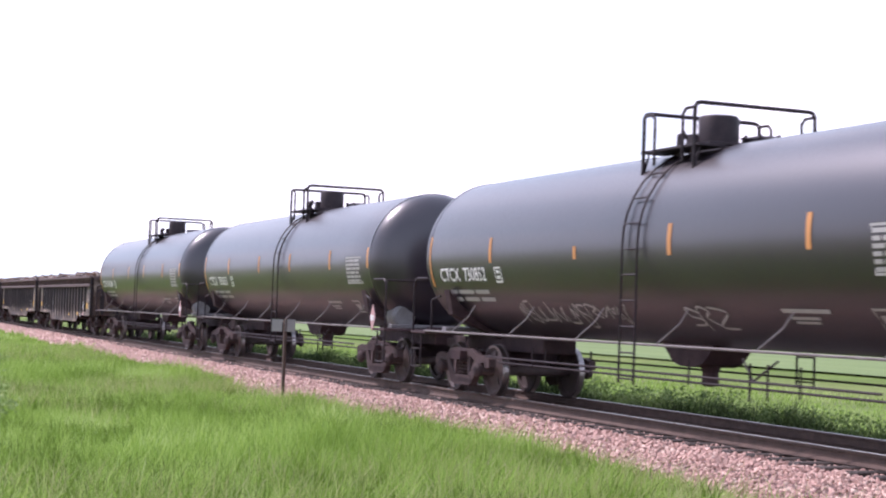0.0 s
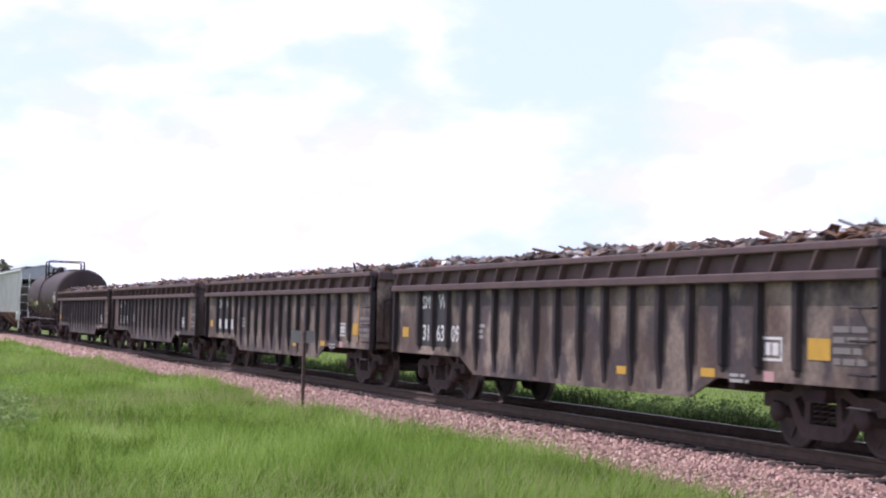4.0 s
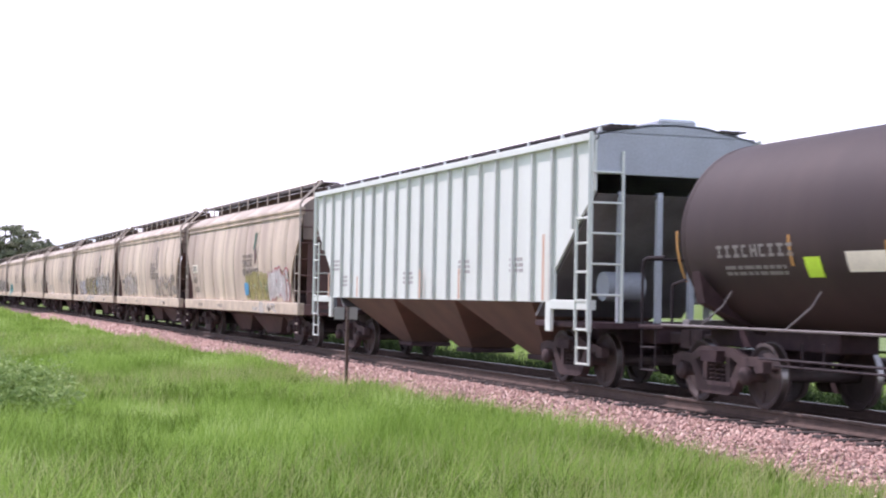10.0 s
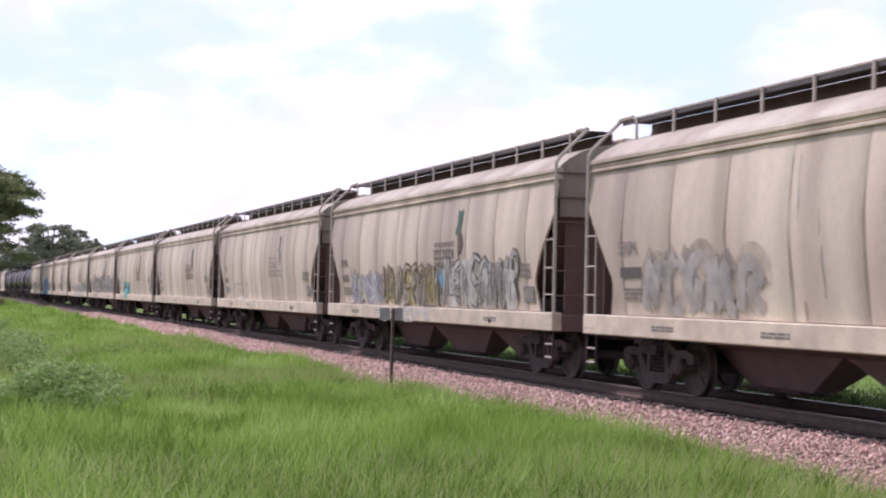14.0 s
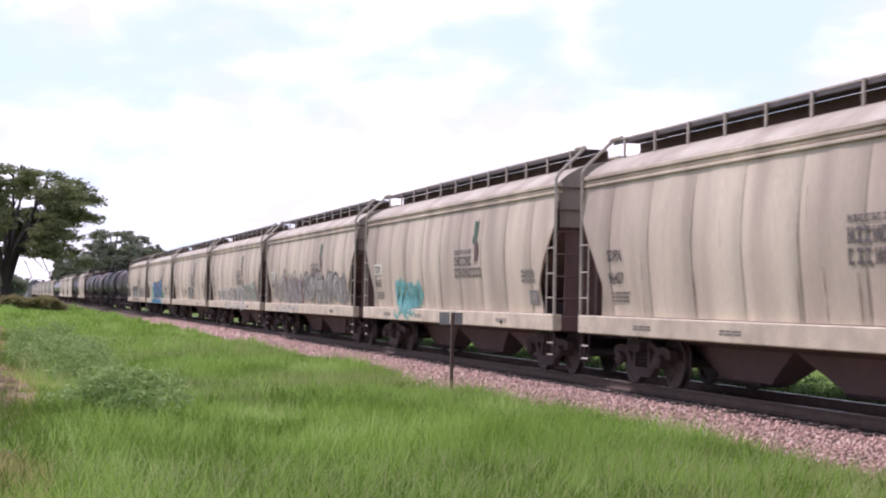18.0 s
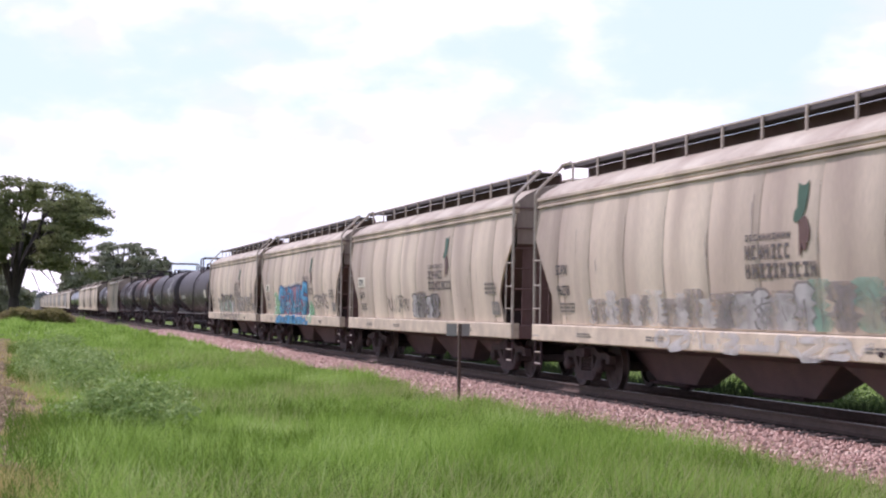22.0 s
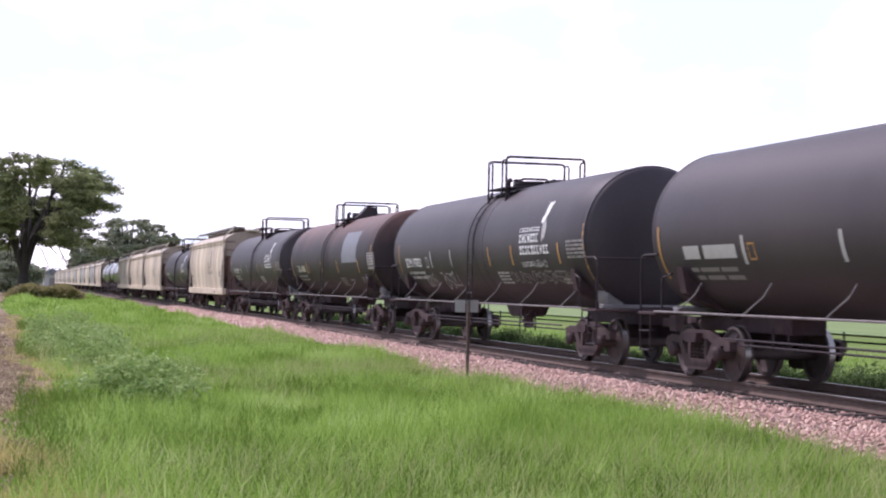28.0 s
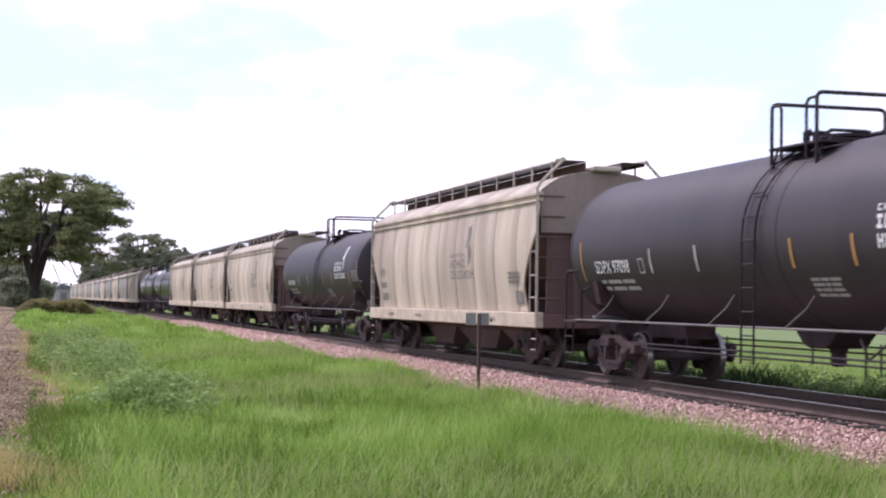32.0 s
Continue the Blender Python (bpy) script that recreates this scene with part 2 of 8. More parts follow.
reservoir_grey = material("dusty_grey_reservoir_paint", (0.20, 0.19, 0.19), 0.5, second=(0.12, 0.10, 0.095), amount=0.6, scale=3, bump=0.1)
paint_white = plain("white_stencil_paint", (0.78, 0.77, 0.75))
paint_pale = plain("faded_white_stencil_paint", (0.42, 0.40, 0.38))
paint_grey = plain("faded_grey_stencil_paint", (0.22, 0.20, 0.185))
paint_black = plain("black_stencil_paint", (0.045, 0.042, 0.045))
paint_brown = plain("dull_brown_stencil_paint", (0.20, 0.165, 0.14))
paint_pod = plain("dark_red_brown_emblem_paint", (0.13, 0.062, 0.048))
paint_ink = plain("dark_emblem_paint", (0.12, 0.098, 0.09))
paint_orange = plain("orange_reflector_tape", (0.62, 0.27, 0.08))
paint_amber = plain("amber_reflector_tape", (0.44, 0.22, 0.06))
paint_yellow = plain("yellow_paint", (0.66, 0.38, 0.05))
paint_lime = plain("lime_sticker", (0.55, 0.85, 0.05))
paint_cream = plain("cream_card", (0.78, 0.72, 0.58))
paint_primer = plain("dull_red_primer", (0.17, 0.075, 0.062))
paint_pink = plain("faded_pink_placard", (0.62, 0.36, 0.35))
paint_green = plain("dark_green_paint", (0.035, 0.10, 0.055))
paint_patch = plain("grey_blue_paint_patch", (0.17, 0.175, 0.195))
plain_tape = plain("faded_orange_tape", (0.62, 0.40, 0.28))


def worn(name, colour, cover=0.6, scale=2.2, soft=0.16):
    """Sprayed paint that has faded: the paint below shows through in uneven patches."""
    m = plain(name, colour)
    n, l = m.node_tree.nodes, m.node_tree.links
    co, tex, r = n.new("ShaderNodeTexCoord"), n.new("ShaderNodeTexNoise"), n.new("ShaderNodeMapRange")
    tex.inputs["Scale"].default_value, tex.inputs["Detail"].default_value = scale, 6
    l.new(co.outputs["Object"], tex.inputs["Vector"])
    r.inputs["From Min"].default_value, r.inputs["From Max"].default_value = 0.5 - soft, 0.5 + soft
    r.inputs["To Min"].default_value, r.inputs["To Max"].default_value = max(0.0, cover - 0.3), min(1.0, cover + 0.3)
    l.new(tex.outputs["Fac"], r.inputs["Value"])
    l.new(r.outputs["Result"], n["Principled BSDF"].inputs["Alpha"])
    return m


worn_white = worn("worn_white_spray", (0.66, 0.63, 0.60), 0.5)
silver_spray = worn("dull_silver_spray", (0.50, 0.455, 0.41), 0.62)
worn_grey = worn("worn_grey_spray", (0.24, 0.21, 0.20), 0.5)
worn_black = worn("worn_black_spray", (0.07, 0.06, 0.06), 0.6)
worn_teal = worn("worn_turquoise_spray", (0.16, 0.50, 0.48), 0.55)
worn_mint = worn("worn_green_spray", (0.26, 0.44, 0.34), 0.5)
worn_olive = worn("worn_ochre_spray", (0.48, 0.40, 0.14), 0.6)
worn_violet = worn("worn_violet_spray", (0.36, 0.35, 0.46), 0.5)
worn_blue = worn("worn_blue_spray", (0.20, 0.42, 0.60), 0.5)
worn_red = worn("worn_red_spray", (0.42, 0.14, 0.12), 0.5)
full_blue = worn("sky_blue_spray", (0.05, 0.34, 0.62), 0.85)
full_teal = worn("teal_blue_spray", (0.05, 0.26, 0.38), 0.85)
full_pink = worn("dull_pink_spray", (0.42, 0.20, 0.26), 0.8)
full_cyan = worn("pale_cyan_spray", (0.22, 0.58, 0.75), 0.75)
full_mint = worn("mint_green_spray_mist", (0.30, 0.58, 0.36), 0.5)
grey_haze = worn("grey_spray_haze", (0.38, 0.325, 0.285), 0.32)
pale_grey = worn("pale_grey_spray", (0.50, 0.445, 0.40), 0.7)
full_ochre = worn("ochre_spray", (0.50, 0.36, 0.15), 0.68)
pale_cream = worn("cream_spray", (0.60, 0.55, 0.49), 0.7)
full_ink = worn("black_brown_spray", (0.05, 0.042, 0.04), 0.75)
full_navy = worn("dark_blue_spray", (0.03, 0.05, 0.16), 0.85)
full_white = worn("white_spray", (0.72, 0.68, 0.66), 0.85)
full_red = worn("dull_red_spray", (0.42, 0.08, 0.07), 0.8)
full_olive = worn("olive_yellow_spray", (0.40, 0.35, 0.13), 0.5)
stencil_rust = worn("faint_rust_stain", (0.25, 0.13, 0.09), 0.4, 4)
stencil_faint = worn("faint_stencil_paint", (0.28, 0.25, 0.235), 0.55, 5)
seam_grime = worn("brown_seam_grime", (0.17, 0.115, 0.09), 0.5, 1.6)
rust_run = worn("rust_brown_run", (0.22, 0.11, 0.07), 0.35, 3.0)


# ---- shapes ----
class Shape:
    """Collects points and faces for one mesh."""

    def __init__(self):
        self.v, self.f = [], []

    def add(self, verts, faces):
        o = len(self.v)
        self.v.extend(verts)
        self.f.extend([tuple(i + o for i in f) for f in faces])
        return self

    def box(self, x0, x1, y0, y1, z0, z1, b=0.008):
        """A box with chamfered edges."""
        b = min(b, (x1 - x0) * 0.3, (y1 - y0) * 0.3, (z1 - z0) * 0.3)
        vs, idx = [], {}
        for sx in (0, 1):
            for sy in (0, 1):
                for sz in (0, 1):
                    cx, cy, cz = (x0, x1)[sx], (y0, y1)[sy], (z0, z1)[sz]
                    ix, iy, iz = (b, -b)[sx], (b, -b)[sy], (b, -b)[sz]
                    idx[sx, sy, sz, 0] = len(vs); vs.append((cx, cy + iy, cz + iz))
                    idx[sx, sy, sz, 1] = len(vs); vs.append((cx + ix, cy, cz + iz))
                    idx[sx, sy, sz, 2] = len(vs); vs.append((cx + ix, cy + iy, cz))
        fs = []
        for s in (0, 1):
            fs.append([idx[s, 0, 0, 0], idx[s, 1, 0, 0], idx[s, 1, 1, 0], idx[s, 0, 1, 0]][::1 if s else -1])
            fs.append([idx[0, s, 0, 1], idx[1, s, 0, 1], idx[1, s, 1, 1], idx[0, s, 1, 1]][::-1 if s else 1])
            fs.append([idx[0, 0, s, 2], idx[1, 0, s, 2], idx[1, 1, s, 2], idx[0, 1, s, 2]][::1 if s else -1])
        for a in (0, 1):
            for c in (0, 1):
                e = [idx[0, a, c, 1], idx[1, a, c, 1], idx[1, a, c, 2], idx[0, a, c, 2]]
                fs.append(e[::1 if (a == c) == bool(a) and a else (-1 if a == c else (1 if c else -1))])
                e = [idx[a, 0, c, 0], idx[a, 1, c, 0], idx[a, 1, c, 2], idx[a, 0, c, 2]]
                fs.append(e)
                e = [idx[a, c, 0, 0], idx[a, c, 1, 0], idx[a, c, 1, 1], idx[a, c, 0, 1]]
                fs.append(e)
        for k in [(a, c, d) for a in (0, 1) for c in (0, 1) for d in (0, 1)]:
            fs.append([idx[k + (0,)], idx[k + (1,)], idx[k + (2,)]])
        return self.add(vs, fs)

    def tube(self, points, r, n=6, closed=False, caps=True):
        """A round bar along a line of points."""
        pts = [Vector(p) for p in points]
        k = len(pts)
        vs, fs = [], []
        side = None
        for i, p in enumerate(pts):
            a = pts[(i - 1) % k] if (i or closed) else p
            c = pts[(i + 1) % k] if (i < k - 1 or closed) else p
            d1, d2 = (p - a), (c - p)
            d1 = d1.normalized() if d1.length else d2.normalized()
            d2 = d2.normalized() if d2.length else d1
            t = (d1 + d2).normalized()
            grow = 1 / max(0.5, math.sqrt(max(0.0, (1 + d1.dot(d2)) / 2)))
            if side is None:
                side = t.orthogonal().normalized()
            side = (side - t * side.dot(t)).normalized()
            up = t.cross(side)
            for j in range(n):
                q = 2 * math.pi * j / n
                vs.append(tuple(p + (side * math.cos(q) + up * math.sin(q)) * r * grow))
        for i in range(k if closed else k - 1):
            for j in range(n):
                a, c = i * n, ((i + 1) % k) * n
                fs.append((a + j, a + (j + 1) % n, c + (j + 1) % n, c + j))
        if caps and not closed:
            fs.append(tuple(range(n))[::-1])
            fs.append(tuple((k - 1) * n + j for j in range(n)))
        return self.add(vs, fs)

    def prism(self, profile, y0, y1, axis="y"):
        """A flat outline, given in the two other axes, made solid along one axis."""
        k = len(profile)

        def at(p, d):
            return {"y": (p[0], d, p[1]), "x": (d, p[0], p[1]), "z": (p[0], p[1], d)}[axis]
        vs = [at(p, y0) for p in profile] + [at(p, y1) for p in profile]
        fs = [tuple(range(k))[::-1], tuple(range(k, 2 * k))]
        fs += [(i, (i + 1) % k, k + (i + 1) % k, k + i) for i in range(k)]
        return self.add(vs, fs)

    def lathe(self, profile, n=32, axis="x", centre=(0, 0, 0), caps=True):
        """A line of (along, radius) turned round an axis."""
        cx, cy, cz = centre
        vs, fs = [], []
        for d, r in profile:
            for j in range(n):
                q = 2 * math.pi * j / n
                a, c = r * math.cos(q), r * math.sin(q)
                vs.append({"x": (cx + d, cy + a, cz + c), "y": (cx + c, cy + d, cz + a), "z": (cx + a, cy + c, cz + d)}[axis])
        for i in range(len(profile) - 1):
            for j in range(n):
                fs.append((i * n + j, (i + 1) * n + j, (i + 1) * n + (j + 1) % n, i * n + (j + 1) % n))
        if caps:
            fs.append(tuple(range(n)))
            fs.append(tuple((len(profile) - 1) * n + j for j in range(n))[::-1])
        return self.add(vs, fs)

    def sheet(self, fn, us, vs_, thick=None):
        """A surface fn(u, v) over two lists of values; thick: an offset vector that makes it a solid plate."""
        nu, nv = len(us), len(vs_)
        pts = [tuple(fn(u, v)) for u in us for v in vs_]
        fs = [(i * nv + j, (i + 1) * nv + j, (i + 1) * nv + j + 1, i * nv + j + 1) for i in range(nu - 1) for j in range(nv - 1)]
        if thick is None:
            return self.add(pts, fs)
        o = len(pts)
        back = [(p[0] + thick[0], p[1] + thick[1], p[2] + thick[2]) for p in pts]
        fs2 = [tuple(i + o for i in f[::-1]) for f in fs]
        rim = [i * nv for i in range(nu)] + [(nu - 1) * nv + j for j in range(1, nv)]
        rim += [i * nv + nv - 1 for i in range(nu - 2, -1, -1)] + [j for j in range(nv - 2, 0, -1)]
        k = len(rim)
        fs3 = [(rim[i], rim[(i + 1) % k], rim[(i + 1) % k] + o, rim[i] + o) for i in range(k)]
        return self.add(pts + back, fs + fs2 + fs3)

    def mesh(self, name, mat, smooth=False):
        me = bpy.data.meshes.new(name)
        me.from_pydata(self.v, [], self.f)
        me.materials.append(mat)
        bm = bmesh.new()
        bm.from_mesh(me)
        if len(bm.faces) < 30000:
            bmesh.ops.recalc_face_normals(bm, faces=bm.faces)
        bm.to_mesh(me)
        bm.free()
        if smooth:
            me.polygons.foreach_set("use_smooth", [True] * len(me.polygons))
            me.set_sharp_from_angle(angle=radians(38))
        me.update()
        return me


def part(name, shape, mat, parent=None, label="", smooth=False, at=None):
    ob = new(name, shape.mesh(name, mat, smooth) if isinstance(shape, Shape) else shape)
    ob.parent = parent
    if at is not None:
        ob.matrix_basis = at
    return tagged(ob, label) if label else ob


def thing(name, label, category, group="", kind=""):
    return tagged(new(name), label, category, group, kind)


def span(a, b, n):
    return [a + (b - a) * i / n for i in range(n + 1)]


TEXTS = {}


def letters(text, height, bold=0.0):
    """Points and faces of a line of writing, from its lower left corner, capital letters of that height."""
    key = (text, bold)
    if key not in TEXTS:
        cu = bpy.data.curves.new("writing", "FONT")
        cu.body, cu.size, cu.resolution_u, cu.offset = text, 1.0, 3, bold
        ob = bpy.data.objects.new("writing", cu)
        scene.collection.objects.link(ob)
        bpy.context.view_layer.update()
        me = ob.evaluated_get(bpy.context.evaluated_depsgraph_get()).to_mesh()
        TEXTS[key] = ([(v.co.x, v.co.y) for v in me.vertices], [tuple(p.vertices) for p in me.polygons])
        bpy.data.objects.remove(ob)
        bpy.data.curves.remove(cu)
    pts, faces = TEXTS[key]
    k = height / 0.70
    return [(x * k, y * k) for x, y in pts], faces


def stencil(parent, name, mat, onto, items, label="", lift=0.007):
    """One painted marking: items are (x, z, points, faces) laid on the surface onto(x, z, lift)."""
    s = Shape()
    for x, z, pts, faces in items:
        s.add([onto(x + a, z + c, lift) for a, c in pts], faces)
    me = bpy.data.meshes.new(name)
    me.from_pydata(s.v, [], s.f)
    me.materials.append(mat)
    me.shade_smooth()
    ob = new(name, me)
    ob.parent = parent
    return tagged(ob, label, kind="stuff" if len(items) > 1 or len(name) == 7 else "")


def bar(w, h, nx=4, nz=3):
    """A plain painted bar of that size, cut up so that it follows a curved surface."""
    pts = [(w * i / nx, h * j / nz) for i in range(nx + 1) for j in range(nz + 1)]
    faces = [(i * (nz + 1) + j, (i + 1) * (nz + 1) + j, (i + 1) * (nz + 1) + j + 1, i * (nz + 1) + j + 1) for i in range(nx) for j in range(nz)]
    return pts, faces


def hollow(w, h, t):
    pts = [(0, 0), (w, 0), (w, h), (0, h), (t, t), (w - t, t), (w - t, h - t), (t, h - t)]
    return pts, [(0, 1, 5, 4), (1, 2, 6, 5), (2, 3, 7, 6), (3, 0, 4, 7)]


def stroke(line, width, ends=True):
    """A brushed line with a round feel, as a ribbon."""
    pts, out = [], []
    k = len(line)
    for i in range(k):
        a, c = line[max(i - 1, 0)], line[min(i + 1, k - 1)]
        dx, dz = c[0] - a[0], c[1] - a[1]
        d = math.hypot(dx, dz) or 1
        w = width * (0.55 if ends and i in (0, k - 1) else 1) / 2
        pts += [(line[i][0] - dz / d * w, line[i][1] + dx / d * w), (line[i][0] + dz / d * w, line[i][1] - dx / d * w)]
    return pts, [(2 * i, 2 * i + 1, 2 * i + 3, 2 * i + 2) for i in range(k - 1)]


def smooth_line(points, per=5):
    out = []
    p = [points[0]] + list(points) + [points[-1]]
    for i in range(1, len(p) - 2):
        for j in range(per):
            t = j / per
            out.append(tuple(0.5 * (2 * p[i][d] + (p[i + 1][d] - p[i - 1][d]) * t + (2 * p[i - 1][d] - 5 * p[i][d] + 4 * p[i + 1][d] - p[i + 2][d]) * t * t
                                    + (3 * p[i][d] - p[i - 1][d] - 3 * p[i + 1][d] + p[i + 2][d]) * t ** 3) for d in (0, 1)))
    return out + [tuple(points[-1])]


def graffiti(parent, onto, x, z, w, h, count, fill, edge, seed, thick=0.14, label="spray-painted graffiti", shade=None):
    """Spray-painted letter-like loops: a wide dark edge, a coloured fill and a thin shade, each a layer of paint."""
    rnd = random.Random(seed)
    lines = []
    step = w / count
    for i in range(count):
        cx = x + step * (i + 0.5)
        kind = rnd.choice("osuvwzr")
        a, c = step * rnd.uniform(0.4, 0.72), h * rnd.uniform(0.30, 0.46)
        top, mid = z + h * 0.5 + c * rnd.uniform(0.8, 1.05), z + h * 0.5
        low = z + h * 0.5 - c * rnd.uniform(0.8, 1.1)
        j = lambda q: q + rnd.uniform(-0.16, 0.16) * h
        shapes = {
            "o": [(cx + a * math.cos(q), mid + c * math.sin(q)) for q in span(0.4, 6.9, 8)],
            "s": [(cx + a, j(top)), (cx - a * 0.7, j(top)), (cx - a * 0.6, mid + c * 0.2), (cx + a * 0.7, mid - c * 0.2), (cx + a * 0.6, j(low)), (cx - a, j(low))],
            "u": [(cx - a, j(top)), (cx - a * 0.9, low + c * 0.3), (cx, j(low)), (cx + a * 0.9, low + c * 0.3), (cx + a, j(top))],
            "v": [(cx - a, j(top)), (cx - a * 0.2, j(low)), (cx + a * 0.3, mid), (cx + a, j(top))],
            "w": [(cx - a, j(low)), (cx - a * 0.5, j(top)), (cx, mid - c * 0.2), (cx + a * 0.5, j(top)), (cx + a, j(low))],
            "z": [(cx - a, j(top)), (cx + a, j(top)), (cx - a * 0.8, j(low)), (cx + a, j(low))],
            "r": [(cx - a, j(low)), (cx - a * 0.9, j(top)), (cx + a * 0.6, top - c * 0.2), (cx - a * 0.2, mid), (cx + a, j(low))],
        }
        lines.append(smooth_line(shapes[kind]))
    layers = [("paint_edge", edge, thick * 1.55, 0.006), ("paint_fill", fill, thick, 0.009)]
    if shade:
        layers.append(("paint_shade", shade, thick * 0.28, 0.012))
    first = None
    for nm, mat, width, lift in layers:
        if mat is None:
            continue
        s = Shape()
        for i, line in enumerate(lines):
            pts, faces = stroke(line, width)
            s.add([onto(a, c, lift + 0.0006 * i) for a, c in pts], faces)
        me = bpy.data.meshes.new("graffiti")
        me.from_pydata(s.v, [], s.f)
        me.materials.append(mat)
        ob = tagged(new("graffiti", me), kind="stuff")
        ob.parent = first or parent
        if first is None:
            first = tagged(ob, label)
        else:
            ob.name = nm
    return first


def lettering(parent, onto, x, z, w, h, count, fills, edge, seed, wild=False, outline=0.05, detail=None, label="spray-painted graffiti", lift=0.006, lean=(0.52, 0.68)):
    """Bubble or spiky letters side by side and overlapping: dark outer shapes, lighter fills, and small strokes on them."""
    rnd = random.Random(seed)
    levels = 13
    coats = {}

    def lay(mat, k, pts, faces):
        s, _ = coats.setdefault((k, mat.name), (Shape(), mat))
        s.add([onto(a, max(c, z), lift + 0.0009 * (2 * i + k)) for a, c in pts], faces)

    shares = [rnd.uniform(0.55, 1.5) for _ in range(count)]
    shares = [q * w / sum(shares) for q in shares]
    for i in range(count):
        step = shares[i]
        cx = x + sum(shares[:i]) + step * 0.5
        a = step * rnd.uniform(*lean)
        tall = h * rnd.uniform(0.74, 1.04)
        lump = [rnd.uniform(-1, 1) for _ in range(6)]
        slant = rnd.uniform(-0.12, 0.2) * a
        rows, zig = [], [rnd.uniform(-0.30, 0.30) for _ in range(levels)]
        thin = [rnd.choice((0.55, 0.8, 1.0, 1.12)) for _ in range(levels)]
        for j in range(levels):
            v = 2 * j / (levels - 1) - 1
            if wild:
                rows.append((cx + slant * v + zig[j] * a * 0.5, a * thin[j] * (0.8 if j in (0, levels - 1) else 1.0)))
            else:
                v = math.sin(v * math.pi / 2)
                wob = 0.16 * lump[0] * math.sin(2.2 * v + 3 * lump[1]) + 0.10 * lump[2] * math.sin(5 * v + 3 * lump[3])
                rows.append((cx + slant * v + a * wob, a * (0.10 + 0.90 * max(0.0, 1 - abs(v) ** (2.2 if v > 0 else 4)) ** 0.5) * (1 + 0.14 * lump[4] * v)))
        for k, grow, mat in ((0, outline, edge), (1, 0.0, fills[i % len(fills)])):
            if mat is None:
                continue
            pts = []
            for j, (m, hw) in enumerate(rows):
                v = 2 * j / (levels - 1) - 1
                v = v if wild else math.sin(v * math.pi / 2)
                zz = z - grow + (tall + 2 * grow) * (v + 1) / 2
                pts += [(m - hw - grow * 1.5, zz), (m + hw + grow * 0.8, zz)]
            lay(mat, k, pts, [(2 * j, 2 * j + 1, 2 * j + 3, 2 * j + 2) for j in range(levels - 1)])
        if detail:
            for _ in range(rnd.choice((1, 2, 3)) if wild else rnd.choice((1, 1, 2))):
                px, pz = cx + rnd.uniform(-0.4, 0.4) * a, z + tall * rnd.uniform(0.25, 0.7)
                if wild or rnd.random() < 0.4:
                    line = [(px, pz - tall * 0.22), (px + rnd.uniform(-0.2, 0.2) * a, pz), (px + rnd.uniform(-0.3, 0.3) * a, pz + tall * 0.22)]
                else:
                    line = [(px + 0.10 * a * math.cos(q), pz + 0.09 * tall * math.sin(q)) for q in span(0, 5.6, 7)]
                lay(detail, 2, *stroke(smooth_line(line, 4), max(0.03, outline * 0.8)))
    first = None
    for (k, nm), (s, mat) in sorted(coats.items()):
        me = bpy.data.meshes.new("graffiti")
        me.from_pydata(s.v, [], s.f)
        me.materials.append(mat)
        ob = tagged(new("graffiti" if first is None else ("paint_edge", "paint_fill", "paint_detail")[k], me), kind="stuff")
        ob.parent = first or parent
        first = first or tagged(ob, label)
    return first


BONES = {
    "a": [[(0.0, 0.1), (0.10, 0.9), (0.5, 1.0), (0.8, 0.72), (0.4, 0.5), (0.92, 0.1)]],
    "b": [[(1.0, 0.9), (0.3, 1.0), (0.0, 0.62), (0.5, 0.42), (1.0, 0.5), (0.72, 0.0), (0.1, 0.05)]],
    "c": [[(0.0, 1.0), (0.25, 0.15), (0.55, 0.85), (0.72, 0.1), (1.0, 0.0)]],
    "d": [[(0.1, 0.0), (0.0, 0.7), (0.5, 1.0), (1.0, 0.7), (0.88, 0.0)], [(0.35, 0.05), (0.45, 0.6)]],
    "e": [[(0.95, 1.0), (0.15, 0.82), (0.9, 0.56), (0.08, 0.38), (0.85, 0.0)]],
    "f": [[(0.5, 1.0), (0.05, 0.6), (0.25, 0.0), (0.8, 0.1), (0.95, 0.7), (0.6, 0.95)]],
    "g": [[(0.0, 0.0), (0.3, 1.0), (0.55, 0.2), (0.7, 1.0), (1.0, 0.6)]],
    "h": [[(0.05, 1.0), (0.1, 0.2), (0.5, 0.0), (0.9, 0.35), (0.55, 0.62), (0.95, 1.0)]],
}


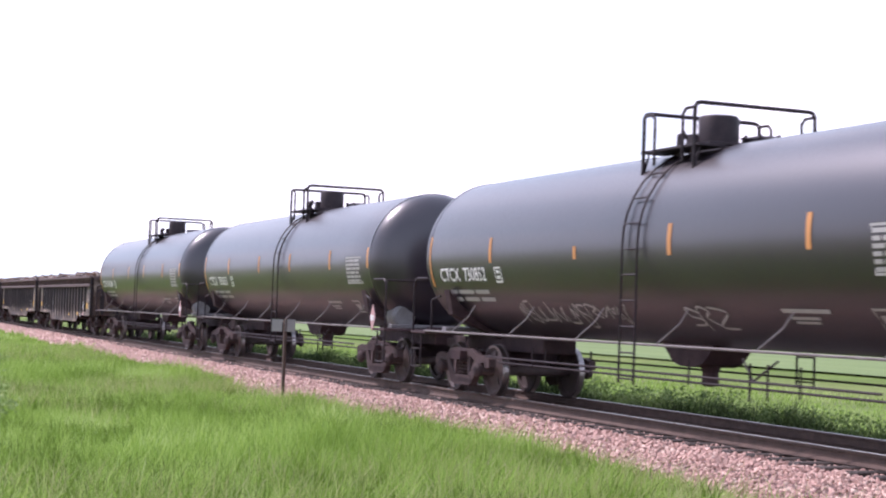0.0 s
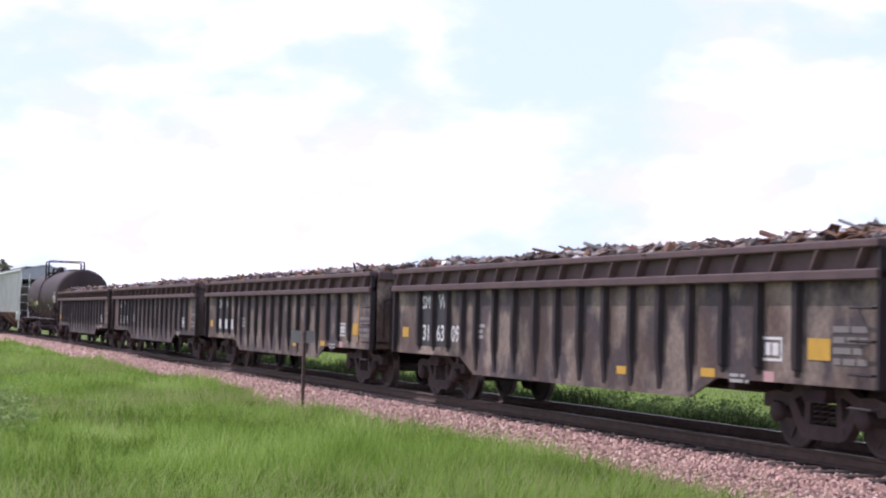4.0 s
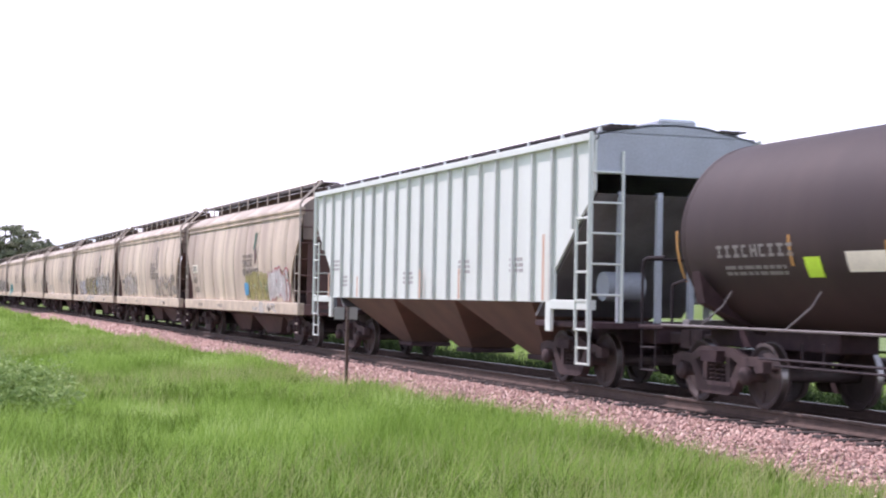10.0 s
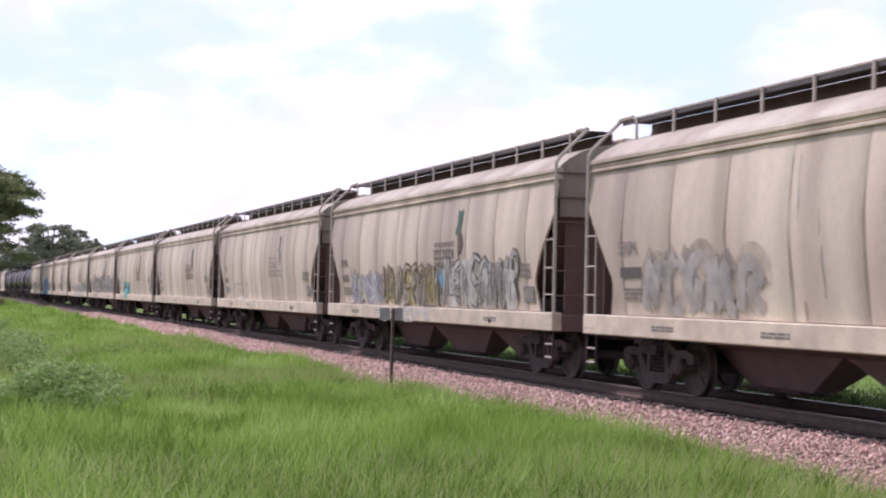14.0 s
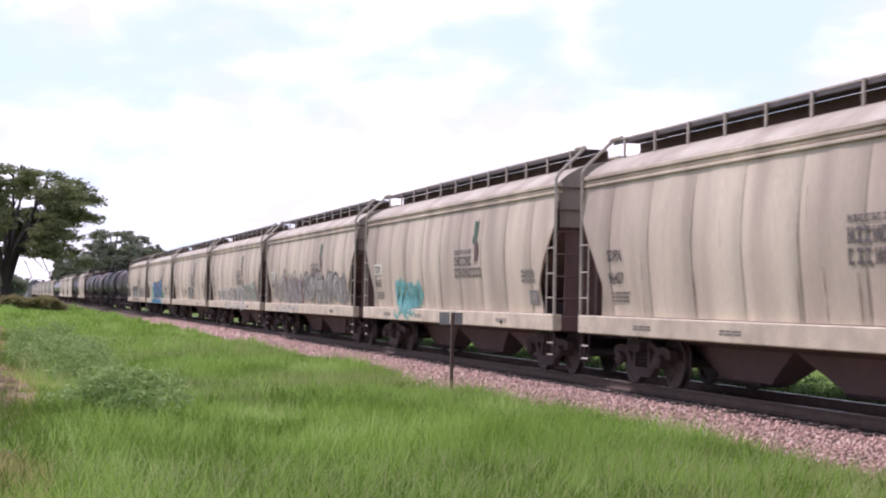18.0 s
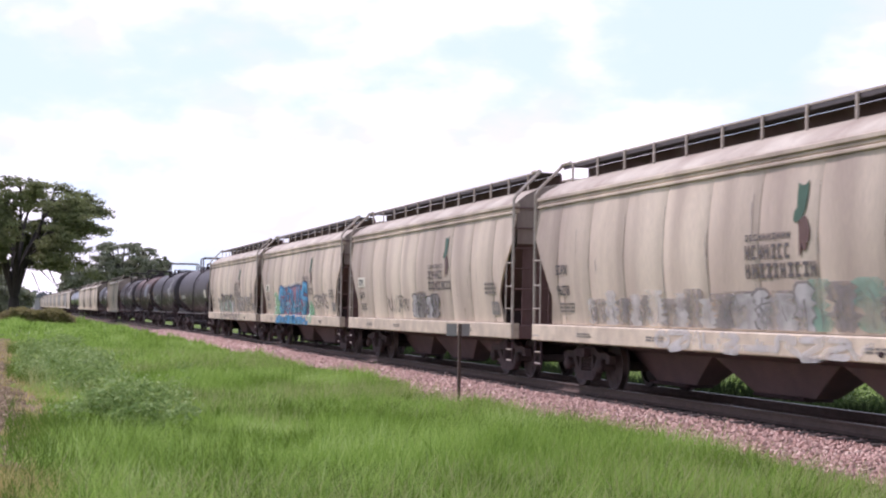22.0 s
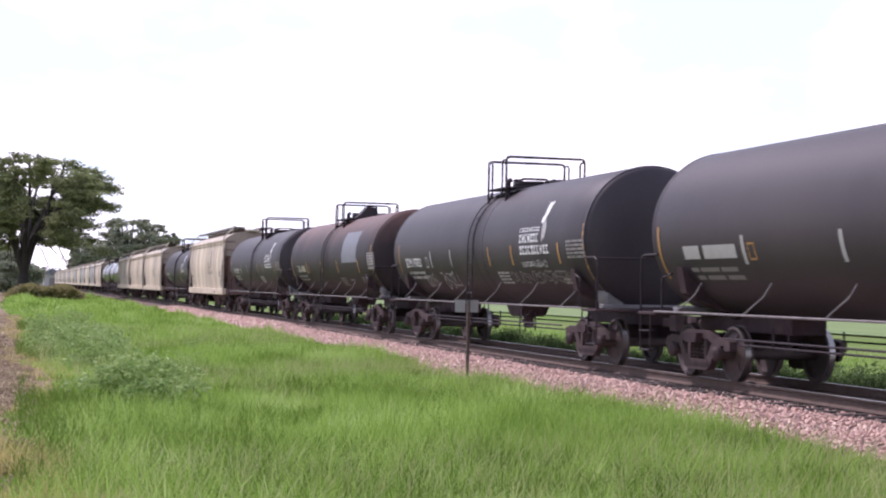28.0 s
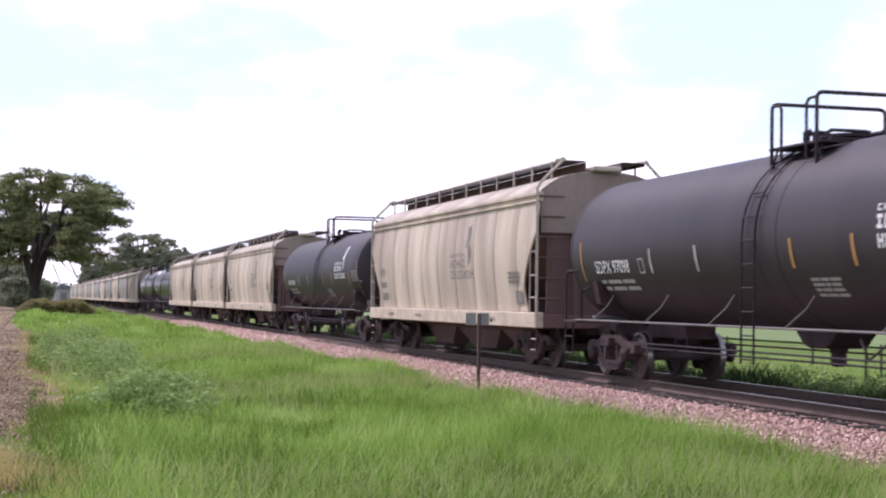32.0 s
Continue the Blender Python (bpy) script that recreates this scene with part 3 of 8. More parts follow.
def piece(parent, onto, x, z, w, h, forms, coats, label, slant=0.0, lift=0.008, round_=4, seed=1, low=None):
    """Sprayed letter-like forms side by side. coats: (name, material, ribbon width, shift across, shift up), the lowest first."""
    rnd = random.Random(seed)
    step = w / len(forms)
    first = None
    for j, (nm, mat, width, dx, dz) in enumerate(coats):
        s = Shape()
        rnd.seed(seed)
        for i, form in enumerate(forms):
            wide, tall, drop = step * rnd.uniform(0.74, 0.90), h * rnd.uniform(0.90, 1.06), h * rnd.uniform(-0.03, 0.03)
            for k, bone in enumerate(BONES[form]):
                line = [(x + step * i + 0.10 * step + a * wide + slant * (c - 0.5) * h + dx + rnd.uniform(-0.03, 0.03) * wide,
                         z + drop + c * tall + dz) for a, c in bone]
                line = smooth_line(line, round_) if round_ > 1 else line
                pts, faces = stroke(line, width, False)
                s.add([onto(a, max(c, low) if low is not None else c, lift + 0.003 * j + 0.0004 * i + 0.0002 * k) for a, c in pts], faces)
        me = bpy.data.meshes.new(nm)
        me.from_pydata(s.v, [], s.f)
        me.materials.append(mat)
        ob = tagged(new("graffiti" if first is None else nm, me), kind="stuff")
        ob.parent = first or parent
        first = first or tagged(ob, label)
    return first


# ---- ground, track ----
def heights(x, y):
    """Ground level: a low gravel road, a shallow grassy dip, the raised track bed, and the flat field beyond."""
    pts = ((-400, -0.45), (-9, -0.45), (-6.5, -0.18), (-0.8, -0.16), (0.6, -0.24), (3.0, -0.45), (8.6, -0.50), (9.6, -0.42), (10.4, -0.40),
           (14.2, -0.40), (15.6, -0.45), (17.5, -0.85), (24, -0.95), (400, -0.9))
    for (a, p), (c, q) in zip(pts, pts[1:]):
        if y <= c:
            t = max(0.0, (y - a) / (c - a))
            return p + (q - p) * t
    return -0.9


ground_mat = material("summer_grass_ground", (0.125, 0.20, 0.04), 0.9, second=(0.085, 0.14, 0.028), amount=0.9, scale=0.35, third=(0.19, 0.20, 0.08),
                      third_scale=0.05, third_amount=0.6, fine=9, fine_amount=0.3, bump=0.6, spread=0)
road_mat = material("pinkish_gravel_road", (0.28, 0.20, 0.135), 0.95, second=(0.17, 0.12, 0.08), amount=0.9, scale=2.2, third=(0.20, 0.17, 0.09),
                    third_scale=0.35, third_amount=0.5, fine=14, fine_amount=0.5, bump=0.9, spread=0)
ballast_mat = material("pink_quartzite_ballast_bed", (0.22, 0.15, 0.135), 0.9, second=(0.13, 0.09, 0.08), amount=0.8, scale=5, fine=28,
                       fine_amount=0.4, bump=0.8, spread=0)

for m in (ground_mat, road_mat, ballast_mat):       # dry earth has hardly any sheen
    m.node_tree.nodes["Principled BSDF"].inputs["Specular IOR Level"].default_value = 0.08


def ground_sheet():
    xs = sorted({-4000, -2500, -1500, -1000, -700, -500, -400, 400, 800, 2000, 4000} | {x for x in range(-350, 360, 10)})
    ys = sorted({-4000, -2000, -1000, -500, -200, -100, -60, -30, -20, -12, -9, -7.5, -6.5, -5, -3.5, -2, -0.8, 0, 0.6, 1.4, 2.2, 3, 4, 5, 6, 7, 8, 8.6, 9.1,
                 9.6, 10.4, 12, 14.2, 15, 15.6, 16.2, 17, 17.5, 19, 21, 24, 30, 40, 60, 90, 140, 220, 400, 800, 1500, 2500, 4000})
    s = Shape()
    s.sheet(lambda x, y: (x, y, heights(x, y) + (0.05 * noise.noise((x * 0.13, y * 0.4, 0)) if abs(y) < 60 else 0)), xs, ys)
    return part("ground", s, ground_mat, smooth=True)


ground = tagged(ground_sheet(), "flat green grassland that reaches the horizon", "ground", kind="structure")


def verge(x):
    """Where the gravel ends and the grass begins, along the track."""
    return np.interp(x, (-400, -150, -95, -65, -34, -28, -21, -18, 60), (-2.6, -1.3, -1.05, 0.0, 0.15, 0.5, 0.3, -0.5, -0.5))


def gravel_road():
    s = Shape()
    rnd = random.Random(4)
    xs = [x * 1.5 for x in range(-180, 60)]
    edge = {x: 0.35 * noise.noise((x * 0.22, 3.1, 0)) + 0.25 * noise.noise((x * 0.9, 7.7, 0)) for x in xs}

    def fn(x, v):
        y = -6.3 + v * (6.4 + float(verge(x)) + edge[x] * 0.4)
        return x, y, heights(x, y) + 0.012 + 0.05 * math.sin(v * math.pi) + 0.02 * noise.noise((x * 0.8, y * 1.7, 2))
    s.sheet(fn, xs, span(0, 1, 14))
    return part("road", s, road_mat, smooth=True)


def far_field():
    """A strip of young crop beyond the meadow."""
    s = Shape()
    s.sheet(lambda x, y: (x, y, heights(x, y) + 0.12), [-700, -400, -250, -150, -100, -60, -30, 0, 40, 120], [48, 52, 60, 75, 95])
    return part("far_field", s, material("young_crop", (0.15, 0.215, 0.06), 0.95, second=(0.10, 0.16, 0.038), amount=0.7, scale=0.15, stretch=(0.4, 2, 1), bump=0.3, spread=0))


tagged(far_field(), "green crop strip beyond the meadow", "field", kind="structure")
road = tagged(gravel_road(), "dusty gravel road with ragged grassy edge", "road", kind="structure")


def track_bed():
    s = Shape()
    xs = [-900, -700, -500, -400, -300, -250, -200] + [-160 + 2 * i for i in range(95)] + [40, 60, 100, 200]
    prof = [(-3.35, -0.55), (-2.75, -0.42), (-2.1, -0.295), (-1.7, -0.25), (-1.0, -0.235), (0, -0.23), (1.0, -0.22), (1.7, -0.22), (2.3, -0.28), (3.6, -0.62)]
    s.sheet(lambda x, k: (x, TRACK_Y + prof[k][0] + (0.1 * noise.noise((x * 0.4, k, 0)) if -200 < x < 40 and k in (0, 1) else 0), prof[k][1] + 0.01), xs, list(range(len(prof))))
    return part("ballast_bed", s, ballast_mat, smooth=True)


track = thing("railway_track", "single railway track on pink stone ballast", "track", kind="structure")
bed = track_bed()
bed.parent = track
tagged(bed, "pink quartzite ballast bed")


def rails():
    prof = [(-0.076, -0.171), (0.076, -0.171), (0.076, -0.16), (0.012, -0.13), (0.009, -0.045), (0.037, -0.035), (0.037, -0.006), (0.03, 0.0),
            (-0.03, 0.0), (-0.037, -0.006), (-0.037, -0.035), (-0.009, -0.045), (-0.012, -0.13), (-0.076, -0.16)]
    for side in (-0.755, 0.755):
        s = Shape()
        xs = list(range(-900, 201, 50))
        k = len(prof)
        s.add([(x, TRACK_Y + side + p[0], p[1]) for x in xs for p in prof],
              [(i * k + j, i * k + (j + 1) % k, (i + 1) * k + (j + 1) % k, (i + 1) * k + j) for i in range(len(xs) - 1) for j in range(k)])
        r = part("rail", s, rail_rust, track, "rust-brown steel rail")
        t = Shape()
        t.box(-900, 200, TRACK_Y + side - 0.027, TRACK_Y + side + 0.027, -0.004, 0.003, 0.002)
        part("running_surface", t, bright_steel, r, "polished bright rail head")


rails()


# ---- running gear, shared by all wagons; x along the train, y across, z up from the rail head ----
WHEEL_R = 0.457
WHEELS = {(-1, -1): [], (-1, 1): [], (1, -1): [], (1, 1): []}


def wheel_mesh():
    """One wheel with its near face towards -y, turning about the origin; the tread is bright."""
    s = Shape()
    prof = [(-0.07, 0.10), (-0.07, 0.17), (-0.03, 0.24), (-0.03, 0.36), (-0.07, 0.41), (-0.07, WHEEL_R - 0.012), (-0.062, WHEEL_R), (0.045, WHEEL_R + 0.002), (0.055, WHEEL_R + 0.028),
            (0.075, WHEEL_R + 0.02), (0.075, WHEEL_R - 0.06), (0.02, 0.38), (0.0, 0.28), (0.05, 0.12), (0.05, 0.10)]
    s.lathe(prof, 28, "y", caps=False)
    for k in range(3):
        q = 2 * math.pi * k / 3
        s.tube([(0.15 * math.sin(q), -0.045, 0.15 * math.cos(q)), (0.37 * math.sin(q + 0.25), -0.045, 0.37 * math.cos(q + 0.25))], 0.02, 5)
    me = s.mesh("wheel", wheel_steel, True)
    me.materials.append(bright_steel)
    for p in me.polygons:
        r = math.hypot(p.center.x, p.center.z)
        if r > WHEEL_R - 0.004 and p.center.y < 0.05:
            p.material_index = 1
    return me


def side_frame_mesh():
    s = Shape()
    # top member, bottom member, columns and slanting arms of the casting
    s.prism([(-1.28, 0.52), (-1.27, 0.67), (-1.02, 0.73), (-0.72, 0.71), (-0.42, 0.83), (0.42, 0.83), (0.72, 0.71), (1.02, 0.73), (1.27, 0.67), (1.28, 0.52),
             (1.08, 0.50), (1.03, 0.60), (0.74, 0.57), (0.42, 0.69), (-0.42, 0.69), (-0.74, 0.57), (-1.03, 0.60), (-1.08, 0.50)], -0.07, 0.07)
    for k in (-1, 1):
        s.prism([(k * 0.76, 0.60), (k * 0.62, 0.66), (k * 0.36, 0.34), (k * 0.42, 0.20), (k * 0.50, 0.22)][::k], -0.065, 0.065)
        s.prism([(k * 0.36, 0.70), (k * 0.26, 0.70), (k * 0.28, 0.30), (k * 0.40, 0.30)][::k], -0.06, 0.06)
    s.prism([(-0.48, 0.20), (-0.42, 0.34), (0.42, 0.34), (0.48, 0.20), (0.36, 0.16), (-0.36, 0.16)], -0.075, 0.075)
    return s


def spring_mesh():
    s = Shape()
    for x in (-0.17, 0.0, 0.17):
        pts = [(x + 0.066 * math.cos(a), 0.05 * math.sin(a), 0.335 + 0.25 * a / 25.2) for a in span(0, 25.2, 32)]
        s.tube(pts, 0.014, 4)
    return s


def bolster_mesh():
    s = Shape()
    s.prism([(-0.22, 0.62), (0.22, 0.62), (0.25, 0.78), (-0.25, 0.78)], -1.2, 1.2)
    s.prism([(-0.2, 0.45), (0.2, 0.45), (0.24, 0.64), (-0.24, 0.64)], -0.6, 0.6)
    s.lathe([(0.76, 0.36), (0.90, 0.33)], 16, "z")
    return s


def shoe_mesh():
    s = Shape()
    for k in (-1, 1):
        s.prism([(k * 0.40, 0.32), (k * 0.33, 0.34), (k * 0.32, 0.58), (k * 0.39, 0.58)][::k], -0.84, -0.68)
        s.prism([(k * 0.40, 0.32), (k * 0.33, 0.34), (k * 0.32, 0.58), (k * 0.39, 0.58)][::k], 0.68, 0.84)
        s.box(min(k * 0.27, k * 0.33), max(k * 0.27, k * 0.33), -0.8, 0.8, 0.38, 0.48)
    return s


GEAR = {}


def gear(kind):
    if not GEAR:
        GEAR.update(wheel=wheel_mesh(), axle=Shape().lathe([(-1.05, 0.075), (-0.7, 0.09), (0.7, 0.09), (1.05, 0.075)], 10, "y").mesh("axle", wheel_steel, True),
                    frame=side_frame_mesh().mesh("side_frame", cast_rust), spring=spring_mesh().mesh("spring", cast_rust, True),
                    bolster=bolster_mesh().mesh("truck", frame_dark), shoe=shoe_mesh().mesh("brake_beam", frame_dark),
                    cap=Shape().lathe([(0, 0.07), (0, 0.125), (-0.07, 0.125), (-0.10, 0.10), (-0.12, 0.06)], 14, "y").mesh("bearing_cap", cast_rust, True))
        co = Shape()
        co.box(0.0, 0.62, -0.09, 0.09, 0.78, 0.96, 0.02)
        co.prism([(0.55, -0.17), (0.80, -0.15), (0.86, -0.02), (0.80, 0.03), (0.84, 0.16), (0.70, 0.18), (0.55, 0.12)], 0.72, 1.02, "z")
        co.tube([(0.3, 0.22, 0.86), (0.5, 0.30, 0.55), (0.75, 0.28, 0.42), (0.95, 0.24, 0.40)], 0.025, 6)
        GEAR["coupler"] = co.mesh("coupler", cast_rust)
    return GEAR[kind]


def truck(car, x):
    tr = part("truck", gear("bolster"), None, car, "rusty cast-steel four-wheel truck", at=pose(x, 0, 0))
    for side in (-1, 1):
        part("side_frame", gear("frame"), None, tr, at=pose(0, side * 1.0, 0))
        part("spring", gear("spring"), None, tr, "coil springs", at=pose(0, side * 1.0, 0))
        for k in (-1, 1):
            part("bearing_cap", gear("cap"), None, tr, at=pose(k * 0.89, side * 1.07, WHEEL_R, 0, 0, 0 if side < 0 else 180))
    part("brake_beam", gear("shoe"), None, tr)
    for k in (-1, 1):
        for side in (-1, 1):
            w = part("wheel", gear("wheel"), None, tr, "steel wheel with bright worn tread", at=pose(k * 0.89, side * 0.755, WHEEL_R))
            WHEELS[k, side].append(w)
            if side > 0:
                w.scale = (1, -1, 1)
        part("axle", gear("axle"), None, tr, at=pose(k * 0.89, 0, WHEEL_R))
    return tr


def couplers(car, half):
    part("coupler", gear("coupler"), None, car, "rusty knuckle coupler with air hose", at=pose(half - 0.80, 0, 0))
    part("coupler", gear("coupler"), None, car, "rusty knuckle coupler with air hose", at=pose(-half + 0.80, 0, 0, 0, 0, 180))


def ladder(car, x, y, z0, z1, width=0.42, mat=None, r=0.016, step=0.38, out=-1, onto=None, label="steel ladder"):
    """Two stiles and rungs on a side; onto(z) gives the y at each height where the ladder follows a curve."""
    f = onto or (lambda z: y)
    s = Shape()
    zs = span(z0, z1, max(1, int((z1 - z0) / 0.25)))
    for k in (-0.5, 0.5):
        s.tube([(x + k * width, f(z), z) for z in zs], r, 5)
    n = max(1, int((z1 - z0 - 0.1) / step))
    for i in range(n + 1):
        z = z0 + 0.06 + i * step
        s.tube([(x - width / 2, f(z), z), (x + width / 2, f(z), z)], r * 0.8, 5)
    return part("ladder", s, mat or black_iron, car, label)


# ---- tank cars ----
def on_tank(radius, middle):
    """The near surface of a tank of that radius, whose axis lies at that height."""
    def onto(x, z, lift=0.007):
        d = max(-0.999, min(0.999, (z - middle) / (radius + lift)))
        return x, -(radius + lift) * math.sqrt(1 - d * d), z
    return onto


def tank_car(shell, half, paint, size, dome="tall", seams=(), label="", ladder_x=0.0, frames=(-0.5, 1.02), rise=0.50, shift=0.0):
    """shell: length of the straight part; half: half of the length between coupler faces; size: radius, height of the axis, depth of the heads."""
    car = thing("tank_car", label, "tank wagon", "train")
    h = shell / 2
    TANK_R, TANK_Z, head = size
    prof = [(-h - head, 0.02)] + [(-h - head * math.cos(q), TANK_R * math.sin(q) ** 0.75) for q in span(0.15, 1.5, 9)]
    prof += [(-h, TANK_R)] + [(x, TANK_R) for x in span(-h, h, 12)[1:-1]] + [(h, TANK_R)]
    prof += [(-a, r) for a, r in prof[:11]][::-1][1:]
    prof = [(a + shift, r) for a, r in prof]
    body = part("tank", Shape().lathe(prof, 56, "x", (0, 0, TANK_Z)), paint, car, smooth=True)
    for x in (shift - h, shift + h) + tuple(seams):
        part("weld_band", Shape().lathe([(x - 0.05, TANK_R - 0.01), (x - 0.045, TANK_R + 0.006), (x + 0.045, TANK_R + 0.006), (x + 0.05, TANK_R - 0.01)], 56, "x", (0, 0, TANK_Z), caps=False),
             paint, body, smooth=True)
    tx = half - 2.35
    for k in (-1, 1):
        s = Shape()
        a, c = sorted((k * (half - 0.85), k * (half - 4.3)))
        s.box(a, c, -0.32, 0.32, 0.80, 1.16, 0.02)
        part("stub_sill", s, frame_dark, car, "grimy steel stub sill")
        for y in (-1.0, 1.0):
            s = Shape()
            pts = [(y * 0.3, 1.0), (y * 1.32, 1.45), (y * 1.42, 1.9), (y * 1.15, 1.62), (y * 0.6, 1.22), (y * 0.3, 1.15)]
            s.prism(pts, k * tx - 0.12, k * tx + 0.12, "x")
            part("saddle", s, frame_dark, car, "bolster saddle under the tank")
        # end platform, steps and the hooped hand rails
        s = Shape()
        a, c = sorted((k * (half - 0.75), k * (half - 1.55)))
        s.box(a, c, -1.5, 1.5, 1.06, 1.11, 0.01)
        part("end_platform", s, frame_dark, car, "narrow steel end platform")
        for y in (-1.46, 1.46):
            s = Shape()
            x0, x1 = k * (half - 0.80), k * (half - 1.50)
            s.tube([(x0, y, 1.1), (x0, y, 1.95), (x0 - k * 0.05, y, 2.07), (x0 - k * 0.15, y, 2.12), (x1 - k * 0.02, y, 2.12)], 0.022, 6)
            part("end_rail", s, black_iron, car, "hooped end handrail")
            s = Shape()
            x2 = k * (half - 1.75)
            s.tube([(x2, y, 1.1), (x2, y, 1.66), (x2 - k * 0.04, y, 1.72), (x2 - k * 0.35, y * 0.98, 1.78)], 0.022, 6)
            s.tube([(x2, y, 1.66), (x2 - k * 0.0, y, 1.1)], 0.02, 5)
            part("corner_rail", s, black_iron, car)
            s = Shape()
            for z in (0.42, 0.76):
                s.box(min(x0, x0 - k * 0.45), max(x0, x0 - k * 0.45), y - 0.03, y + 0.09, z, z + 0.025, 0.004)
            for xx in (x0, x0 - k * 0.45):
                s.tube([(xx, y, 0.42), (xx, y, 1.1)], 0.018, 5)
            part("step", s, black_iron, car, "sill step")
        s = Shape()
        s.tube([(k * (half - 0.78), -1.45, 2.1), (k * (half - 0.78), 1.45, 2.1)], 0.02, 6)
        part("end_bar", s, black_iron, car)
        s = Shape()
        s.lathe([(0, 0.02), (0, 0.24), (0.05, 0.26), (0.45, 0.26), (0.5, 0.2)], 14, "x", (k * (half - 1.55) - (0.5 if k > 0 else 0), -0.75 * k, 1.36))
        s.box(k * (half - 1.5) - 0.1, k * (half - 1.5) + 0.1, -1.1, 1.1, 1.12, 1.2)
        part("brake_cylinder", s, reservoir_grey, car, "brake cylinder and valve", smooth=True)
        truck(car, k * tx)
    couplers(car, half)
    # long grab rails along both sides, with slanting straps up to the tank
    for y in (-1, 1):
        s = Shape()
        s.tube([(-half + 1.5, y * 1.50, 1.12), (half - 1.5, y * 1.50, 1.12)], 0.019, 6)
        part("side_rail", s, strap_grey, car, "long dusty side handrail")
        n = 6
        for i in range(n):
            x = -h + 1.3 + (2 * h - 2.6) * i / (n - 1)
            s = Shape()
            s.tube([(x - 0.14, y * 1.5, 1.13), (x + 0.10, y * 1.28, 1.42), (x + 0.18, y * 1.19, 1.62)], 0.015, 5)
            part("strap", s, strap_grey, car)
    for y in (-1, 1):
        s = Shape()
        fol = lambda z: y * (0.06 + math.sqrt(max(0.0, TANK_R ** 2 - max(0.0, z - TANK_Z) ** 2)))
        zs = [0.55, 0.8, 1.1, 1.5] + span(1.9, TANK_Z + TANK_R * 0.92, 9)
        for k in (-0.22, 0.22):
            s.tube([(ladder_x + k, fol(z) if z > TANK_Z else y * (TANK_R + 0.06), z) for z in zs], 0.018, 5)
        z = 0.62
        while z < TANK_Z + TANK_R * 0.9:
            yy = fol(z) if z > TANK_Z else y * (TANK_R + 0.06)
            s.tube([(ladder_x - 0.22, yy, z), (ladder_x + 0.22, yy, z)], 0.014, 5)
            z += 0.37
        part("ladder", s, black_iron, car, "tall side ladder to the top platform")
    # top platform and its two cross railings
    pz = TANK_Z + TANK_R
    fa, fb = frames
    cx = (fa + fb) / 2
    s = Shape()
    for y in (-1, 1):
        s.box(fa - 0.1, fb + 0.1, y * 0.78 - 0.22, y * 0.78 + 0.22, pz - 0.10, pz - 0.06, 0.006)
    for x in (fa, fb):
        s.box(x - 0.08, x + 0.08, -0.8, 0.8, pz - 0.06, pz - 0.02, 0.006)
        for y in (-1, 1):
            s.tube([(x, y * 0.9, pz - 0.09), (x, y * 1.0, pz - 0.46)], 0.02, 5)
    part("top_platform", s, black_iron, car, "dark steel grating walkway on top")
    for x, top in ((fa, pz + rise), (fb, pz + rise + 0.02)):
        s = Shape()
        s.tube([(x, -1.0, pz - 0.42), (x, -1.0, top - 0.08), (x, -0.97, top - 0.02), (x, -0.9, top), (x, 0.9, top), (x, 0.97, top - 0.02), (x, 1.0, top - 0.08), (x, 1.0, pz - 0.42)], 0.03, 6)
        part("railing", s, black_iron, car, "safety railing across the tank top")
    for y in (-1, 1):
        for x, d in ((fa, 1), (fb, -1)):
            top = pz + rise - 0.05
            s = Shape()
            s.tube([(x, y * 1.0, top), (x + d * 0.24, y * 1.0, top), (x + d * 0.32, y * 1.0, top - 0.07), (x + d * 0.32, y * 1.0, pz - 0.30)], 0.022, 6)
            part("railing_hoop", s, black_iron, car)
    s = Shape()
    if dome == "tall":
        s.lathe([(pz - 0.12, 0.42), (pz + 0.02, 0.42), (pz + 0.03, 0.30), (pz + 0.42, 0.30), (pz + 0.46, 0.27), (pz + 0.48, 0.05)], 20, "z", (cx - 0.1, -0.1, 0))
        part("valve_housing", s, black_iron, car, "tall round valve housing", smooth=True)
    elif dome == "wedge":
        s.prism([(-0.55, pz - 0.06), (0.35, pz - 0.06), (0.33, pz + 0.40), (-0.02, pz + 0.42), (-0.30, pz + 0.12)], cx - 0.3, cx + 0.3, "x")
        part("valve_housing", s, black_iron, car, "tall wedge-shaped valve housing")
    elif dome == "low":
        s.lathe([(pz - 0.12, 0.30), (pz + 0.02, 0.30), (pz + 0.03, 0.17), (pz + 0.24, 0.17), (pz + 0.30, 0.13), (pz + 0.32, 0.03)], 18, "z", (cx - 0.15, -0.2, 0))
        part("valve_housing", s, black_iron, car, "small domed valve housing", smooth=True)
    else:
        s.lathe([(pz - 0.12, 0.40), (pz + 0.05, 0.40), (pz + 0.07, 0.46), (pz + 0.12, 0.46), (pz + 0.14, 0.03)], 20, "z", (cx - 0.1, 0.0, 0))
        s.tube([(cx - 0.1, -0.4, pz + 0.13), (cx - 0.1, -0.3, pz + 0.2), (cx - 0.1, 0.3, pz + 0.2), (cx - 0.1, 0.4, pz + 0.13)], 0.03, 6)
        part("valve_housing", s, black_iron, car, "flat hinged dome lid", smooth=True)
    s = Shape()
    mx, my, mz = cx + 0.1, 0.58, pz - 0.10
    s.lathe([(mz - 0.1, 0.30), (mz + 0.16, 0.30), (mz + 0.18, 0.35), (mz + 0.24, 0.35), (mz + 0.28, 0.25), (mz + 0.30, 0.03)], 18, "z", (mx, my, 0))
